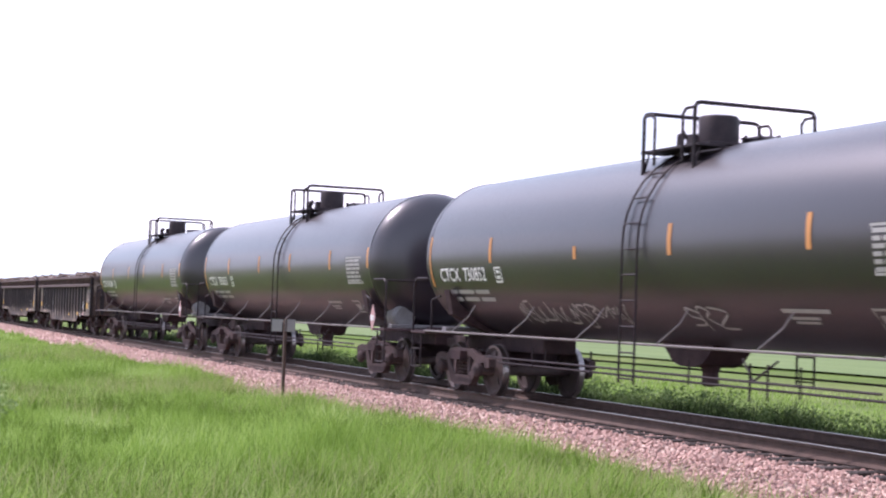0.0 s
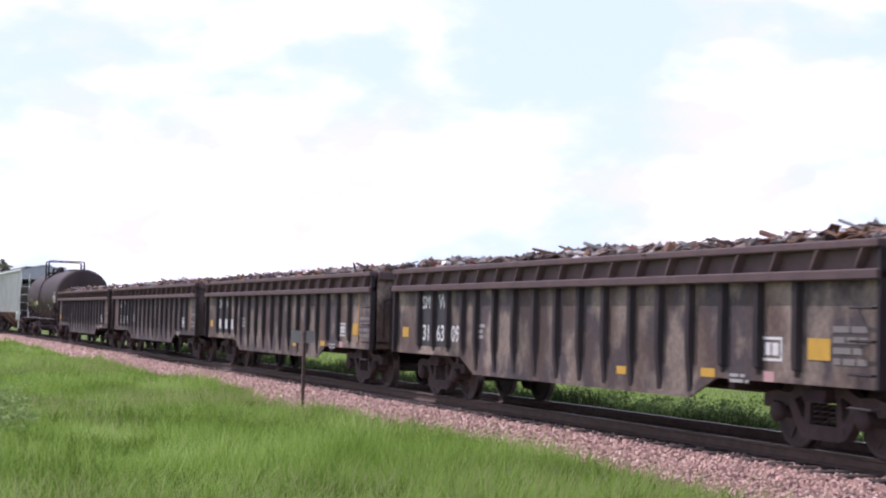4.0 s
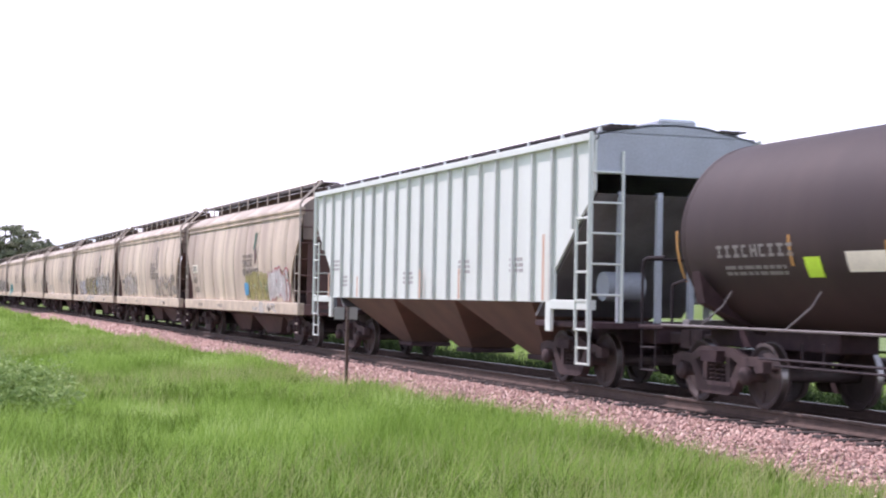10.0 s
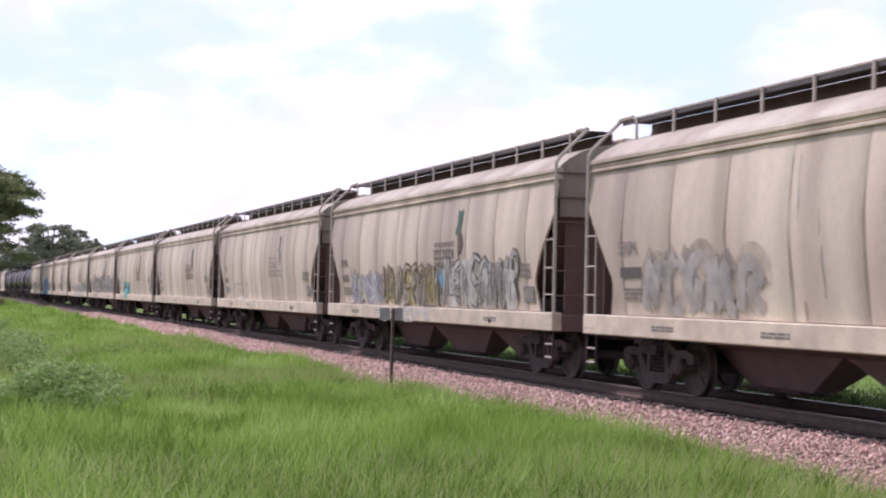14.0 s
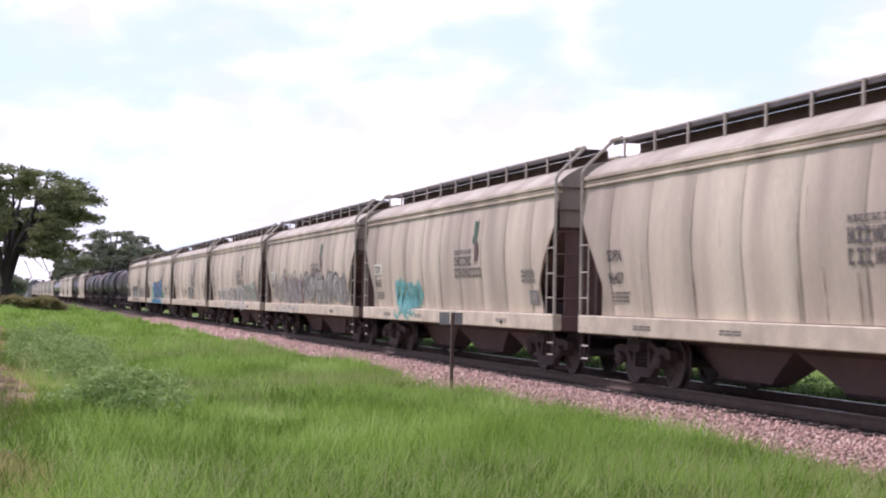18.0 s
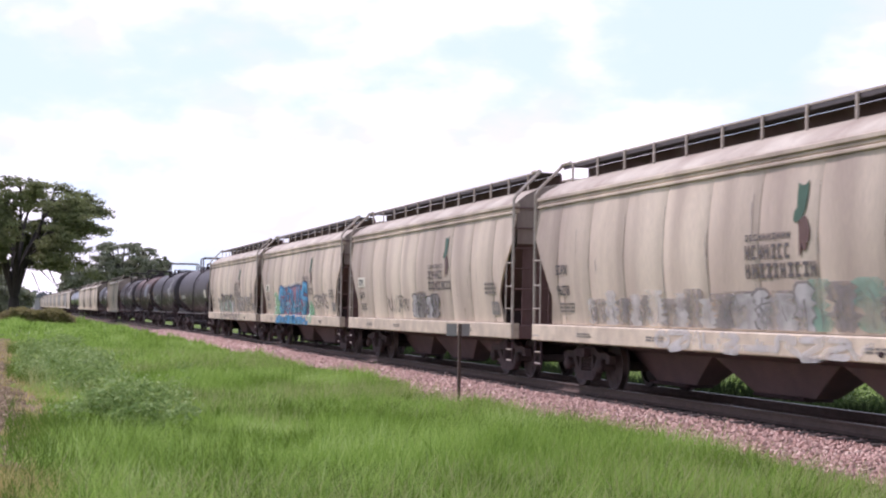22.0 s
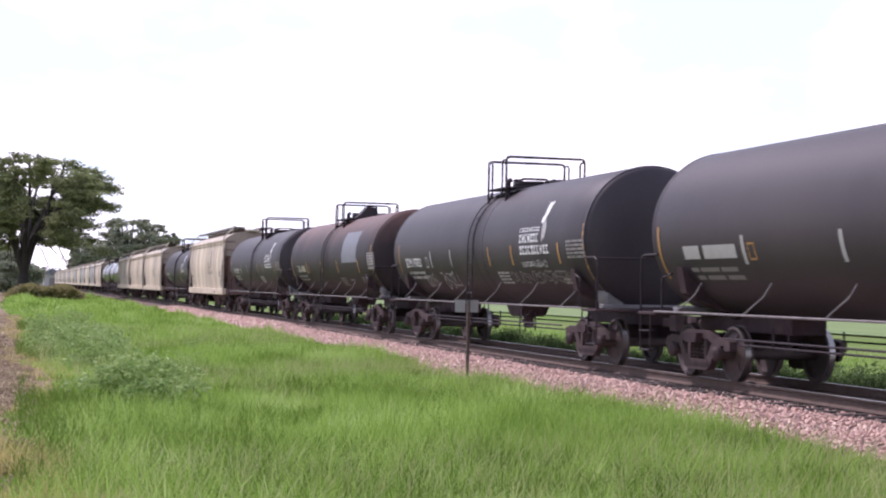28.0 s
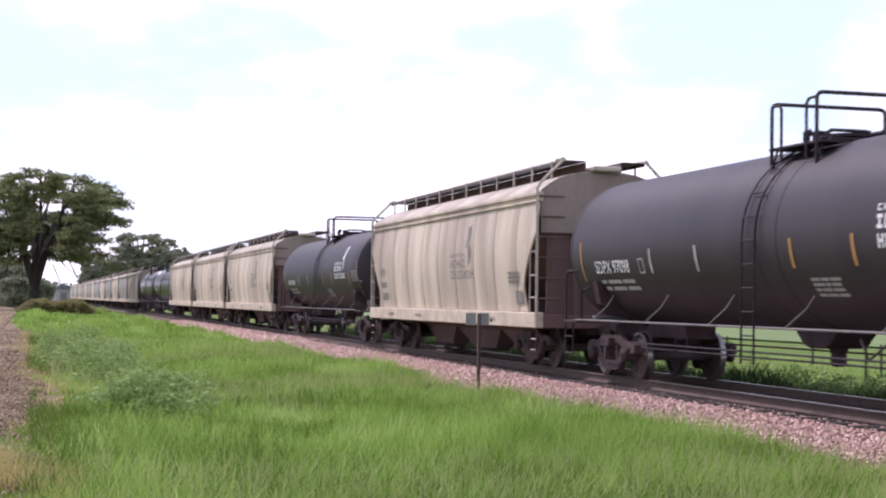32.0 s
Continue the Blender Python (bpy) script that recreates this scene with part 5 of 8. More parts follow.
        s.lathe([(0, 0.02), (0, 0.2), (0.4, 0.2), (0.45, 0.12)], 12, "y", (k * (h - 1.0), -0.9, 1.42))
        s.box(k * (h - 1.3) - 0.12, k * (h - 1.3) + 0.12, -1.3, -0.9, 1.14, 1.5)
        part("brake_valve", s, cast_rust, car, "brake valve on the end platform", smooth=True)
        for y in (-1, 1):
            s = Shape()
            x0 = k * (h - 0.03)
            s.tube([(x0, y * 1.56, 0.92), (x0, y * 1.57, 3.98), (x0, y * 1.50, 4.10), (x0, y * 1.04, 4.55), (x0, y * 0.97, 4.63), (x0 - k * 0.5, y * 0.97, 4.65)], 0.036, 6)
            part("corner_stile", s, rail_pale, car, "pale corner stile bent in to the roof walk")
            s = Shape()
            x1 = k * (h - 0.46)
            s.tube([(x1, y * 1.58, 1.0), (x1, y * 1.58, 2.62)], 0.020, 6)
            rungs = [Shape().tube([(x0, y * 1.58, z), (x1, y * 1.58, z)], 0.015, 5) for z in (1.08, 1.57, 2.06, 2.58)]
            s.box(min(x0, x1), max(x0, x1), min(y * 1.50, y * 1.60), max(y * 1.50, y * 1.60), 0.98, 1.03, 0.006)
            rungs += [Shape().tube([(x0 - k * 0.04, y * 1.54, z), (x1, y * 1.54, z)], 0.018, 5) for z in (0.42, 0.66)]
            ladder = part("side_ladder", s, rail_pale, car, "short pale side ladder")
            stirrup = Shape()
            stirrup.tube([(x0 - k * 0.04, y * 1.54, 0.95), (x0 - k * 0.04, y * 1.54, 0.4), (x1, y * 1.54, 0.4), (x1, y * 1.54, 0.95)], 0.02, 5)
            part("stirrup", stirrup, frame_dark, ladder)
            if far:
                for r in rungs[1:]:
                    rungs[0].add(r.v, r.f)
                rungs = rungs[:1]
            for r in rungs:
                part("rung", r, rail_pale, ladder)
        rungs = [Shape().tube([(k * h, y * 1.55, z), (k * h, y * 0.95, z)], 0.018, 5) for y in (-1, 1) for z in (1.55, 2.0, 2.45, 2.9, 3.35, 3.8)]
        if far:
            for r in rungs[1:]:
                rungs[0].add(r.v, r.f)
            rungs = rungs[:1]
        for r in rungs:
            part("end_rung", r, hopper_end, car)
        truck(car, k * (half - 2.55))
    # three discharge hoppers below
    for x, a, c in ((-4.35, 0.72, 1.0), (0.0, 1.0, 1.0), (4.35, 1.0, 0.72)):
        s = Shape()
        rings = [[(x - a * t, -y, z), (x + c * t, -y, z), (x + c * t, y, z), (x - a * t, y, z)] for t, y, z in ((2.17, 1.42, 0.98), (2.12, 0.42, 0.76), (1.0, 0.20, 0.21))]
        s.add([v for r in rings for v in r], [(0, 1, 2, 3), (11, 10, 9, 8)] + [(4 * r + j, 4 * r + 4 + j, 4 * r + 4 + (j + 1) % 4, 4 * r + (j + 1) % 4) for r in (0, 1) for j in range(4)])
        chute = part("discharge_hopper", s, hopper_dark, car, "grimy sloping discharge hopper")
        s = Shape()
        s.box(x - 0.8, x + 0.8, -0.24, 0.24, 0.15, 0.22, 0.01)
        s.tube([(x - 0.85, -0.3, 0.20), (x + 0.85, -0.3, 0.20)], 0.03, 6)
        part("outlet_gate", s, frame_dark, chute)
    s = Shape()
    s.box(-6.4, 6.4, -0.2, 0.2, 0.8, 1.05, 0.01)
    s.box(-6.3, 6.3, -1.4, 1.4, 0.985, 1.05, 0.01)
    part("centre_sill", s, hopper_dark, car)
    couplers(car, half)
    return car


def ribbed_hopper(half, label):
    """The white hopper: flat ribbed sides over brown slope sheets."""
    car = thing("covered_hopper_car", label, "hopper wagon", "train")
    h = half - 0.78
    top, low = 4.12, 1.42
    cut_top, cut_x = 2.95, 1.55
    for y in (-1, 1):
        s = Shape()
        out = [(-h, top), (h, top), (h, cut_top + 0.3), (h - cut_x, low + 0.55), (h - cut_x, low), (-h + cut_x, low), (-h + cut_x, low + 0.55), (-h, cut_top + 0.3)]
        s.prism(out, y * 1.46, y * 1.50)
        side = part("side_sheet", s, white_side, car, "clean white side sheet")
        n = 19
        for i in range(n):
            x = -h + 0.75 + (2 * h - 1.5) * i / (n - 1)
            edge = h - abs(x)
            z0 = low if edge > cut_x else cut_top + 0.3 - (cut_top + 0.3 - low - 0.55) * edge / cut_x
            s = Shape()
            s.prism([(x - 0.045, y * 1.50), (x - 0.030, y * 1.565), (x + 0.030, y * 1.565), (x + 0.045, y * 1.50)], z0 + 0.01, top - 0.05, "z")
            part("rib", s, white_rib, side)
        s = Shape()
        s.box(-h, h, min(y * 1.42, y * 1.60), max(y * 1.42, y * 1.60), top - 0.06, top + 0.06, 0.01)
        part("top_chord", s, white_side, car)
        for k in (-1, 1):
            s = Shape()
            s.box(min(k * (h - cut_x), k * h), max(k * (h - cut_x), k * h), min(y * 1.44, y * 1.58), max(y * 1.44, y * 1.58), 1.30, 1.46, 0.01)
            part("side_sill", s, white_side, car)
        for k in (-1, 1):
            s = Shape()
            x0, x1 = k * (h - 0.02), k * (h - 0.50)
            s.tube([(x0, y * 1.56, 0.95), (x0, y * 1.56, top + 0.08)], 0.05, 6)
            s.tube([(x1, y * 1.58, 0.95), (x1, y * 1.58, 2.85)], 0.03, 6)
            for z in (0.98, 1.45, 1.92, 2.39, 2.8):
                s.tube([(x0, y * 1.58, z), (x1, y * 1.58, z)], 0.022, 5)
            for z in (0.42, 0.68):
                s.tube([(x0, y * 1.55, z), (x1, y * 1.55, z)], 0.02, 5)
            for xx in (x0, x1):
                s.tube([(xx, y * 1.55, 0.4), (xx, y * 1.55, 0.97)], 0.022, 5)
            part("side_ladder", s, white_side, car, "white side ladder")
            s = Shape()
            a, c = sorted((k * (h - cut_x), k * (h - cut_x - 0.22)))
            s.box(a, c, min(y * 1.50, y * 1.57), max(y * 1.50, y * 1.57), 0.92, 1.42, 0.01)
            part("jacking_pad", s, white_side, car)
        prof = [(1.52, top + 0.05), (1.0, top + 0.16), (0.5, top + 0.24), (0.0, top + 0.27)]
        s = Shape()
        s.sheet(lambda x, k: (x, y * prof[k][0], prof[k][1]), span(-h, h, 6), [0, 1, 2, 3], (0, 0, -0.03))
        part("roof", s, white_end, car, "pale grey roof", smooth=True)
        s = Shape()
        for k in range(4):
            a = 0.78 + 0.13 * k
            s.box(-h - 0.05, h + 0.05, min(y * a, y * (a + 0.10)), max(y * a, y * (a + 0.10)), top + 0.19, top + 0.22, 0.004)
        part("roof_walk", s, walk_steel, car, "grey roof walkway")
        for x in span(-h + 0.3, h - 0.3, 11):
            s = Shape()
            s.box(x - 0.03, x + 0.03, min(y * 1.25, y * 1.30), max(y * 1.25, y * 1.30), top + 0.04, top + 0.22, 0.004)
            part("stanchion", s, white_side, car)
    for x in span(-h + 1.4, h - 1.4, 4):
        s = Shape()
        s.box(x - 1.4, x + 1.4, -0.35, 0.35, top + 0.22, top + 0.36, 0.04)
        part("roof_hatch", s, white_end, car)
    for k in (-1, 1):
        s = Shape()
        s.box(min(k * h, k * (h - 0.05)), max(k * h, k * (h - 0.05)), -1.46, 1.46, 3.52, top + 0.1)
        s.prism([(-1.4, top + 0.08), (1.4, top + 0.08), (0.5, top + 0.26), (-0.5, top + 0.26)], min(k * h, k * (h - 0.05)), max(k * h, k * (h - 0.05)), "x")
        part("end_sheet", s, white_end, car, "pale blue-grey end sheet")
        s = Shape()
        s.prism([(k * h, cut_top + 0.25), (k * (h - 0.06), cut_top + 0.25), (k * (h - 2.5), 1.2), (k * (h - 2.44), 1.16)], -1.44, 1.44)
        part("slope_sheet", s, slope_shade_grey, car, "grimy grey slope sheet")
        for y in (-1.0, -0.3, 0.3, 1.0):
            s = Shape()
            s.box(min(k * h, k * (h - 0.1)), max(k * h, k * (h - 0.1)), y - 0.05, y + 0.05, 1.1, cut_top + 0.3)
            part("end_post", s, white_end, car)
        s = Shape()
        s.box(min(k * h, k * (h - 2.5)), max(k * h, k * (h - 2.5)), -1.44, 1.44, 1.0, 1.10, 0.01)
        part("end_platform", s, frame_dark, car)
        s = Shape()
        s.tube([(k * (h + 0.03), -1.0, 1.1), (k * (h + 0.03), -1.0, 3.9)], 0.028, 6)
        ladder = part("end_ladder", s, white_side, car, "white end ladder")
        for z in (1.55, 2.05, 2.55, 3.05, 3.55):
            part("rung", Shape().tube([(k * (h + 0.03), -1.56, z), (k * (h + 0.03), -1.0, z)], 0.02, 5), white_side, ladder)
        s = Shape()
        s.box(min(k * (h - 4.2), k * (half - 0.8)), max(k * (h - 4.2), k * (half - 0.8)), -0.3, 0.3, 0.76, 1.06, 0.02)
        part("draft_sill", s, frame_dark, car)
        s = Shape()
        s.lathe([(0, 0.02), (0, 0.25), (0.7, 0.25), (0.75, 0.15)], 12, "y", (k * (h - 0.9), -0.9, 1.7))
        part("air_tank", s, white_end, car, "round air reservoir", smooth=True)
        truck(car, k * (half - 2.6))
    for x in (-4.0, 0.0, 4.0):
        s = Shape()
        t, b = 1.98, 0.4
        vs = [(x - t, -1.47, low + 0.02), (x + t, -1.47, low + 0.02), (x + t, 1.47, low + 0.02), (x - t, 1.47, low + 0.02), (x - b, -0.45, 0.40), (x + b, -0.45, 0.40), (x + b, 0.45, 0.40), (x - b, 0.45, 0.40)]
        s.add(vs, [(0, 1, 2, 3), (7, 6, 5, 4), (0, 4, 5, 1), (1, 5, 6, 2), (2, 6, 7, 3), (3, 7, 4, 0)])
        chute = part("discharge_hopper", s, hopper_brown, car, "rust-brown sloping discharge hopper")
        s = Shape()
        s.box(x - 0.45, x + 0.45, -0.5, 0.5, 0.30, 0.40, 0.01)
        part("outlet_gate", s, frame_dark, chute)
    s = Shape()
    s.box(-6.2, 6.2, -0.2, 0.2, 0.8, 1.1, 0.01)
    part("centre_sill", s, hopper_brown, car)
    couplers(car, half)
    return car


# ---- the train; each wagon by the two coupler points ahead of and behind it, metres along the train ----
MOVING = []                 # (thing, its middle along the train)


def along(t):
    """How far the train has run at t seconds, at an even 47 km/h."""
    return 13.06 * t


def place(car, front, back):
    mid = (front + back) / 2
    car.matrix_basis = pose(mid + along(0), TRACK_Y, 0)
    MOVING.append((car, mid))
    return car


USED = set()


def wagon(model, front, back):
    """The first wagon of a model is the model itself, the others are copies."""
    mid = (front + back) / 2
    m = pose(mid + along(0), TRACK_Y, 0)
    if model.name in USED:
        car = copy_thing(model, m)
        for o in car.children_recursive:
            if o.data == GEAR["wheel"]:
                WHEELS[1 if o.location.x > 0 else -1, 1 if o.location.y > 0 else -1].append(o)
    else:
        USED.add(model.name)
        car = model
        car.matrix_basis = m
    MOVING.append((car, mid))
    return car


black_tank = tank_car(14.95, 9.2, tank_black, (1.46, 2.56, 0.74), shift=-0.25, label="glossy black tank car with orange reflectors", ladder_x=0.3, frames=(-0.31, 1.12))
tanks = [wagon(black_tank, -10.68, -29.1), wagon(black_tank, -29.1, -47.52), wagon(black_tank, -47.52, -65.94)]

gon = gondola(8.68, 16.2, gondola_steel, gondola_rim, "weathered dark gondola heaped with scrap metal")
GON = [(-65.94, -83.33), (-83.33, -101.26), (-101.26, -118.67), (-118.67, -135.95)]
dark_gon = gondola(8.68, 16.2, gondola_dark, gondola_rim, "grimy near-black gondola heaped with scrap metal")
gons = [wagon(dark_gon if i > 1 else gon, a, c) for i, (a, c) in enumerate(GON)]
loads = [place(scrap(15.9, 11 + i), a, c) for i, (a, c) in enumerate(GON)]

brown_tank = tank_car(13.6, 8.3, tank_brown, (1.385, 2.43, 0.36), "low", seams=(0.31,), rise=0.60, shift=0.40, label="dull brown-black tank car with amber reflectors", ladder_x=-0.1, frames=(-1.0, 0.5))
tank_d = wagon(brown_tank, -135.95, -152.63)

white_hopper = wagon(ribbed_hopper(9.38, "clean white ribbed covered hopper with brown slopes"), -152.63, -171.5)

hop = covered_hopper(9.235, hopper_beige, "dusty beige covered hopper car with rounded sides")
HOPS = [-171.5 - 18.47 * i for i in range(12)]
hops = [wagon(hop, a, c) for a, c in zip(HOPS, HOPS[1:])]

first_tank = tank_car(15.2, 8.9, tank_first, (1.45, 2.53, 0.32), "wedge", seams=(1.9,), label="dark tank car with streaked top and cream panel", ladder_x=1.2, frames=(0.35, 1.8))
rusty_tank = tank_car(15.2, 8.9, tank_rusty, (1.45, 2.53, 0.32), "wedge", seams=(0.25,), ladder_x=-0.4, frames=(-0.55, 0.9), label="black tank car with rusty streaked top")
grey_tank = tank_car(16.1, 9.4, tank_grey, (1.46, 2.54, 0.32), "flat", shift=-0.25, seams=(0.75, 0.1), rise=0.64, ladder_x=0.0, frames=(-0.25, 1.2), label="faded grey-black tank car with white emblem")
tank_e = [wagon(first_tank, -374.67, -392.6), wagon(grey_tank, -392.8, -412.3), wagon(rusty_tank, -412.5, -430.7), wagon(grey_tank, -430.5, -449.5)]
hop_f = [wagon(hop, -449.5, -468.0)]
tank_e += [wagon(grey_tank, -468.3, -487.6)]
hop_f += [wagon(hop, -487.8, -506.3), wagon(hop, -506.3, -524.75), wagon(hop, -524.75, -543.2)]
tank_e += [wagon(black_tank, -543.2, -561.6), wagon(black_tank, -561.6, -580.0)]
grey_hop = covered_hopper(9.235, hopper_grey, "grey dusty covered hopper car with rounded sides", far=True)
far_hop = covered_hopper(9.235, hopper_beige, "dusty beige covered hopper car far down the train", far=True)
far = -580.0
for i in range(15):
    hop_f.append(wagon(far_hop if i % 2 == 0 else grey_hop, far, far - 18.47))
    far -= 18.47


# ---- markings and spray paint on the wagons ----
BLACK_SIZE, BROWN_SIZE, RUSTY_SIZE, GREY_SIZE = (1.46, 2.56), (1.385, 2.43), (1.45, 2.53), (1.46, 2.54)
SMALL = [(0, 0.13, 0.28, 0.07), (0.36, 0.13, 0.7, 0.07), (1.14, 0.13, 0.6, 0.07), (0.1, 0.0, 0.3, 0.07), (0.5, 0.0, 0.65, 0.07), (1.25, 0.0, 0.6, 0.07)]


def rows_of_bars(w, h, rows, seed):
    rnd = random.Random(seed)
    out = []
    for i in range(rows):
        x = 0.0
        while x < w - 0.1:
            a = min(rnd.uniform(0.12, 0.4), w - x)
            out.append((x, h * i / rows, a - 0.04, h / rows * 0.6))
            x += a
    return out


for i, (car, text) in enumerate(zip(tanks, ("CTCX  730852", "CTCX  730823", "CTCX  731034"))):
    marks = [("text", -7.18, 2.06, text, 0.235, paint_white), ("frame", -4.68, 2.02, paint_white, 0.27, 0.27), ("bars", -4.60, 2.08, [(0, 0, 0.12, 0.06), (0, 0.10, 0.12, 0.05)], paint_white),
             ("bars", -6.9, 1.70, SMALL, paint_pale), ("tape", -7.66, 1.95, paint_orange, 0.07, 0.95)]
    for x in (-4.85, -1.62, 1.25, 4.48, 7.1):
        marks.append(("tape", x, 2.36, paint_orange, 0.10, 0.44 if i or x != -1.62 else 0.20))
    marks += [("bars", 3.55, 1.48, [(0, 0.13, 1.0, 0.05), (0.1, 0.05, 0.6, 0.035), (0.15, 0.0, 0.5, 0.03)], paint_pale), ("frame", 5.35, 1.42, paint_pale, 0.46, 0.26),
              ("bars", 5.45, 1.48, [(0, 0, 0.25, 0.12)], paint_pale), ("bars", 5.72, 2.08, rows_of_bars(0.95, 0.52, 6, i), paint_pale),
              ("frame", 5.68, 2.04, paint_pale, 1.03, 0.58)]
    if i == 0:
        marks += [("scrawl", -4.3, 1.34, 2.5, 0.36, 9, paint_pale, 5), ("scrawl", -1.75, 1.42, 1.3, 0.26, 4, paint_pale, 6), ("scrawl", 1.2, 1.36, 1.0, 0.32, 3, paint_pale, 8)]
    tank_marks(car, BLACK_SIZE, marks)


def on_head(y, z, lift=0.008):
    """The rounded end of the black tanks, seen from ahead of the train."""
    q = math.asin(min(1.0, math.hypot(y, z - 2.56) / 1.46) ** (1 / 0.75))
    return 7.225 + 0.74 * math.cos(q) + lift, y, z


for car, text in zip(tanks, ("CTCX 730852", "CTCX 730823", "CTCX 731034")):
    stencil(car, "end_marking", paint_pale, on_head, [(0.02, 2.66, *letters(text, 0.125, 0.006))], "painted mark on the tank end")
    stencil(car, "end_marking", paint_grey, on_head, [(0.10 + a, 2.26 + c, *bar(w, h)) for a, c, w, h in ((0, 0.24, 0.2, 0.06), (0.3, 0.24, 0.26, 0.06), (0.6, 0.24, 0.25, 0.06), (0.03, 0.12, 0.17, 0.06), (0.3, 0.12, 0.26, 0.06), (0.6, 0.12, 0.2, 0.06),
                                                                                               (0, 0, 0.2, 0.06), (0.3, 0, 0.26, 0.06), (0.6, 0, 0.2, 0.06))], "small stencil lines on the tank end")
for car in tanks:
    s = Shape()
    s.prism([(7.6, 1.32), (7.76, 1.60), (7.92, 1.32), (7.76, 1.04)], -1.515, -1.50)
    part("placard", s, paint_pink, car, "faded pink and white diamond placard")
    s = Shape()
    s.box(7.66, 7.86, -1.525, -1.515, 1.26, 1.38, 0.002)
    part("placard_label", s, paint_white, car)

marks = [("words", -5.45, 2.08, 2.0, 0.17, 9, paint_grey, 3), ("bars", -5.3, 1.84, rows_of_bars(1.6, 0.16, 2, 4), paint_grey), ("card", -3.30, 1.80, paint_lime, 0.36, 0.26, "bright lime sticker"),
         ("card", -2.38, 1.86, paint_cream, 0.82, 0.25, "cream paper card"), ("card", 2.80, 1.62, paint_pale, 0.48, 0.30, "small white square panel"),
         ("bars", 2.92, 1.68, [(0, 0, 0.22, 0.16)], paint_black), ("card", 5.62, 1.98, paint_grey, 1.1, 0.46, "grey data panel"),
         ("bars", 5.68, 2.02, rows_of_bars(1.0, 0.38, 4, 9), paint_white), ("bars", 6.0, 2.50, [(0, 0, 0.5, 0.05)], paint_pale)]
marks += [("tape", x, z, paint_amber, 0.07, h) for x, z, h in ((-6.6, 1.75, 0.75), (-3.62, 1.95, 0.40), (-1.56, 1.82, 0.40), (1.30, 1.90, 0.48), (5.0, 1.88, 0.44), (6.68, 1.30, 1.15))]
tank_marks(tank_d, BROWN_SIZE, marks)


def emblem_white(seed):
    return [("words", 3.70, 2.24, 2.0, 0.19, 10, paint_white, seed), ("words", 3.70, 2.50, 1.35, 0.19, 7, paint_white, seed + 1), ("words", 3.70, 2.74, 1.40, 0.09, 9, paint_white, seed + 2),
            ("sprout", 5.20, 2.48, paint_white, paint_pale, 0.95)]


for k, (car, text) in enumerate(((tank_e[1], "SDPX 97053"), (tank_e[3], "SDPX 97098"), (tank_e[4], ""))):
    marks = emblem_white(20 + 3 * k) + [("bars", 6.75, 2.12, rows_of_bars(1.1, 0.40, 5, 30 + k), paint_grey), ("frame", -4.75, 2.02, paint_pale, 0.25, 0.28), ("bars", -6.9, 1.72, SMALL, paint_pale),
                                        ("bars", 1.6, 1.60, rows_of_bars(0.9, 0.30, 4, 33), paint_pale), ("bars", 6.0, 1.60, rows_of_bars(0.8, 0.14, 2, 36), paint_pale), ("tape", 7.72, 1.7, paint_amber, 0.08, 1.1),
                                        ("tape", -7.78, 1.9, paint_amber, 0.08, 0.8)]
    marks += [("tape", x, 2.02, paint_amber if x > -2 else paint_pale, 0.09, 0.44) for x in (-4.2, -2.2, 1.2, 3.0, 6.2)]
    if text:
        marks.append(("text", -7.0, 2.05, text, 0.24, paint_white))
    else:
        marks.append(("bars", -7.0, 2.07, [(0, 0, 0.7, 0.2), (0.85, 0, 0.9, 0.2)], paint_pale))
    if k == 0:
        marks += [("scrawl", -5.4, 1.5, 1.2, 0.36, 6, paint_pale, 41), ("scrawl", -3.6, 1.45, 1.5, 0.42, 6, paint_pale, 42), ("scrawl", 2.6, 1.62, 4.0, 0.26, 18, paint_grey, 43), ("scrawl", 3.7, 1.95, 1.7, 0.15, 11, paint_pale, 44)]
    tank_marks(car, GREY_SIZE, marks)

for k, (car, text) in enumerate(((tank_e[0], "TILX 250850"), (tank_e[2], "TILX 250855"))):
    marks = [("bars", -6.3, 1.68, SMALL, paint_grey), ("tape", -7.42, 1.7, paint_amber, 0.08, 0.9), ("tape", 7.35, 1.7, paint_amber, 0.08, 1.1)]
    marks += [("tape", x, 1.92, paint_amber if k else paint_pale, 0.11, 0.45) for x in (-4.2, -1.18, 1.78, 5.26)]
    marks += [("bars", 1.7, 1.50, rows_of_bars(0.9, 0.30, 4, 50 + k), paint_grey), ("bars", 3.3, 1.66, rows_of_bars(0.7, 0.10, 1, 52), paint_grey), ("bars", 5.2, 1.62, rows_of_bars(1.0, 0.18, 3, 54 + k), paint_grey),
              ("frame", -4.0, 1.98, paint_amber, 0.24, 0.27)]
    if k:
        marks += [("text", -6.22, 2.02, text, 0.23, paint_cream), ("card", 2.75, 2.28, paint_patch, 2.4, 1.05, "large grey-blue repainted patch"), ("bars", 6.85, 2.08, rows_of_bars(0.95, 0.44, 5, 57), paint_pale),
                  ("frame", 6.8, 2.04, paint_pale, 1.02, 0.52)]
    else:
        marks += [("bars", -6.4, 2.02, [(0, 0, 0.62, 0.22), (0.78, 0, 1.2, 0.22)], paint_pale), ("card", 5.9, 2.05, paint_cream, 0.75, 0.44, "cream square panel"), ("scrawl", 1.6, 1.5, 1.6, 0.7, 5, paint_grey, 58)]
    tank_marks(car, RUSTY_SIZE, marks)
for car in tank_e[5:]:
    tank_marks(car, BLACK_SIZE, [("bars", -6.9, 2.06, [(0, 0, 1.9, 0.2)], paint_pale)])

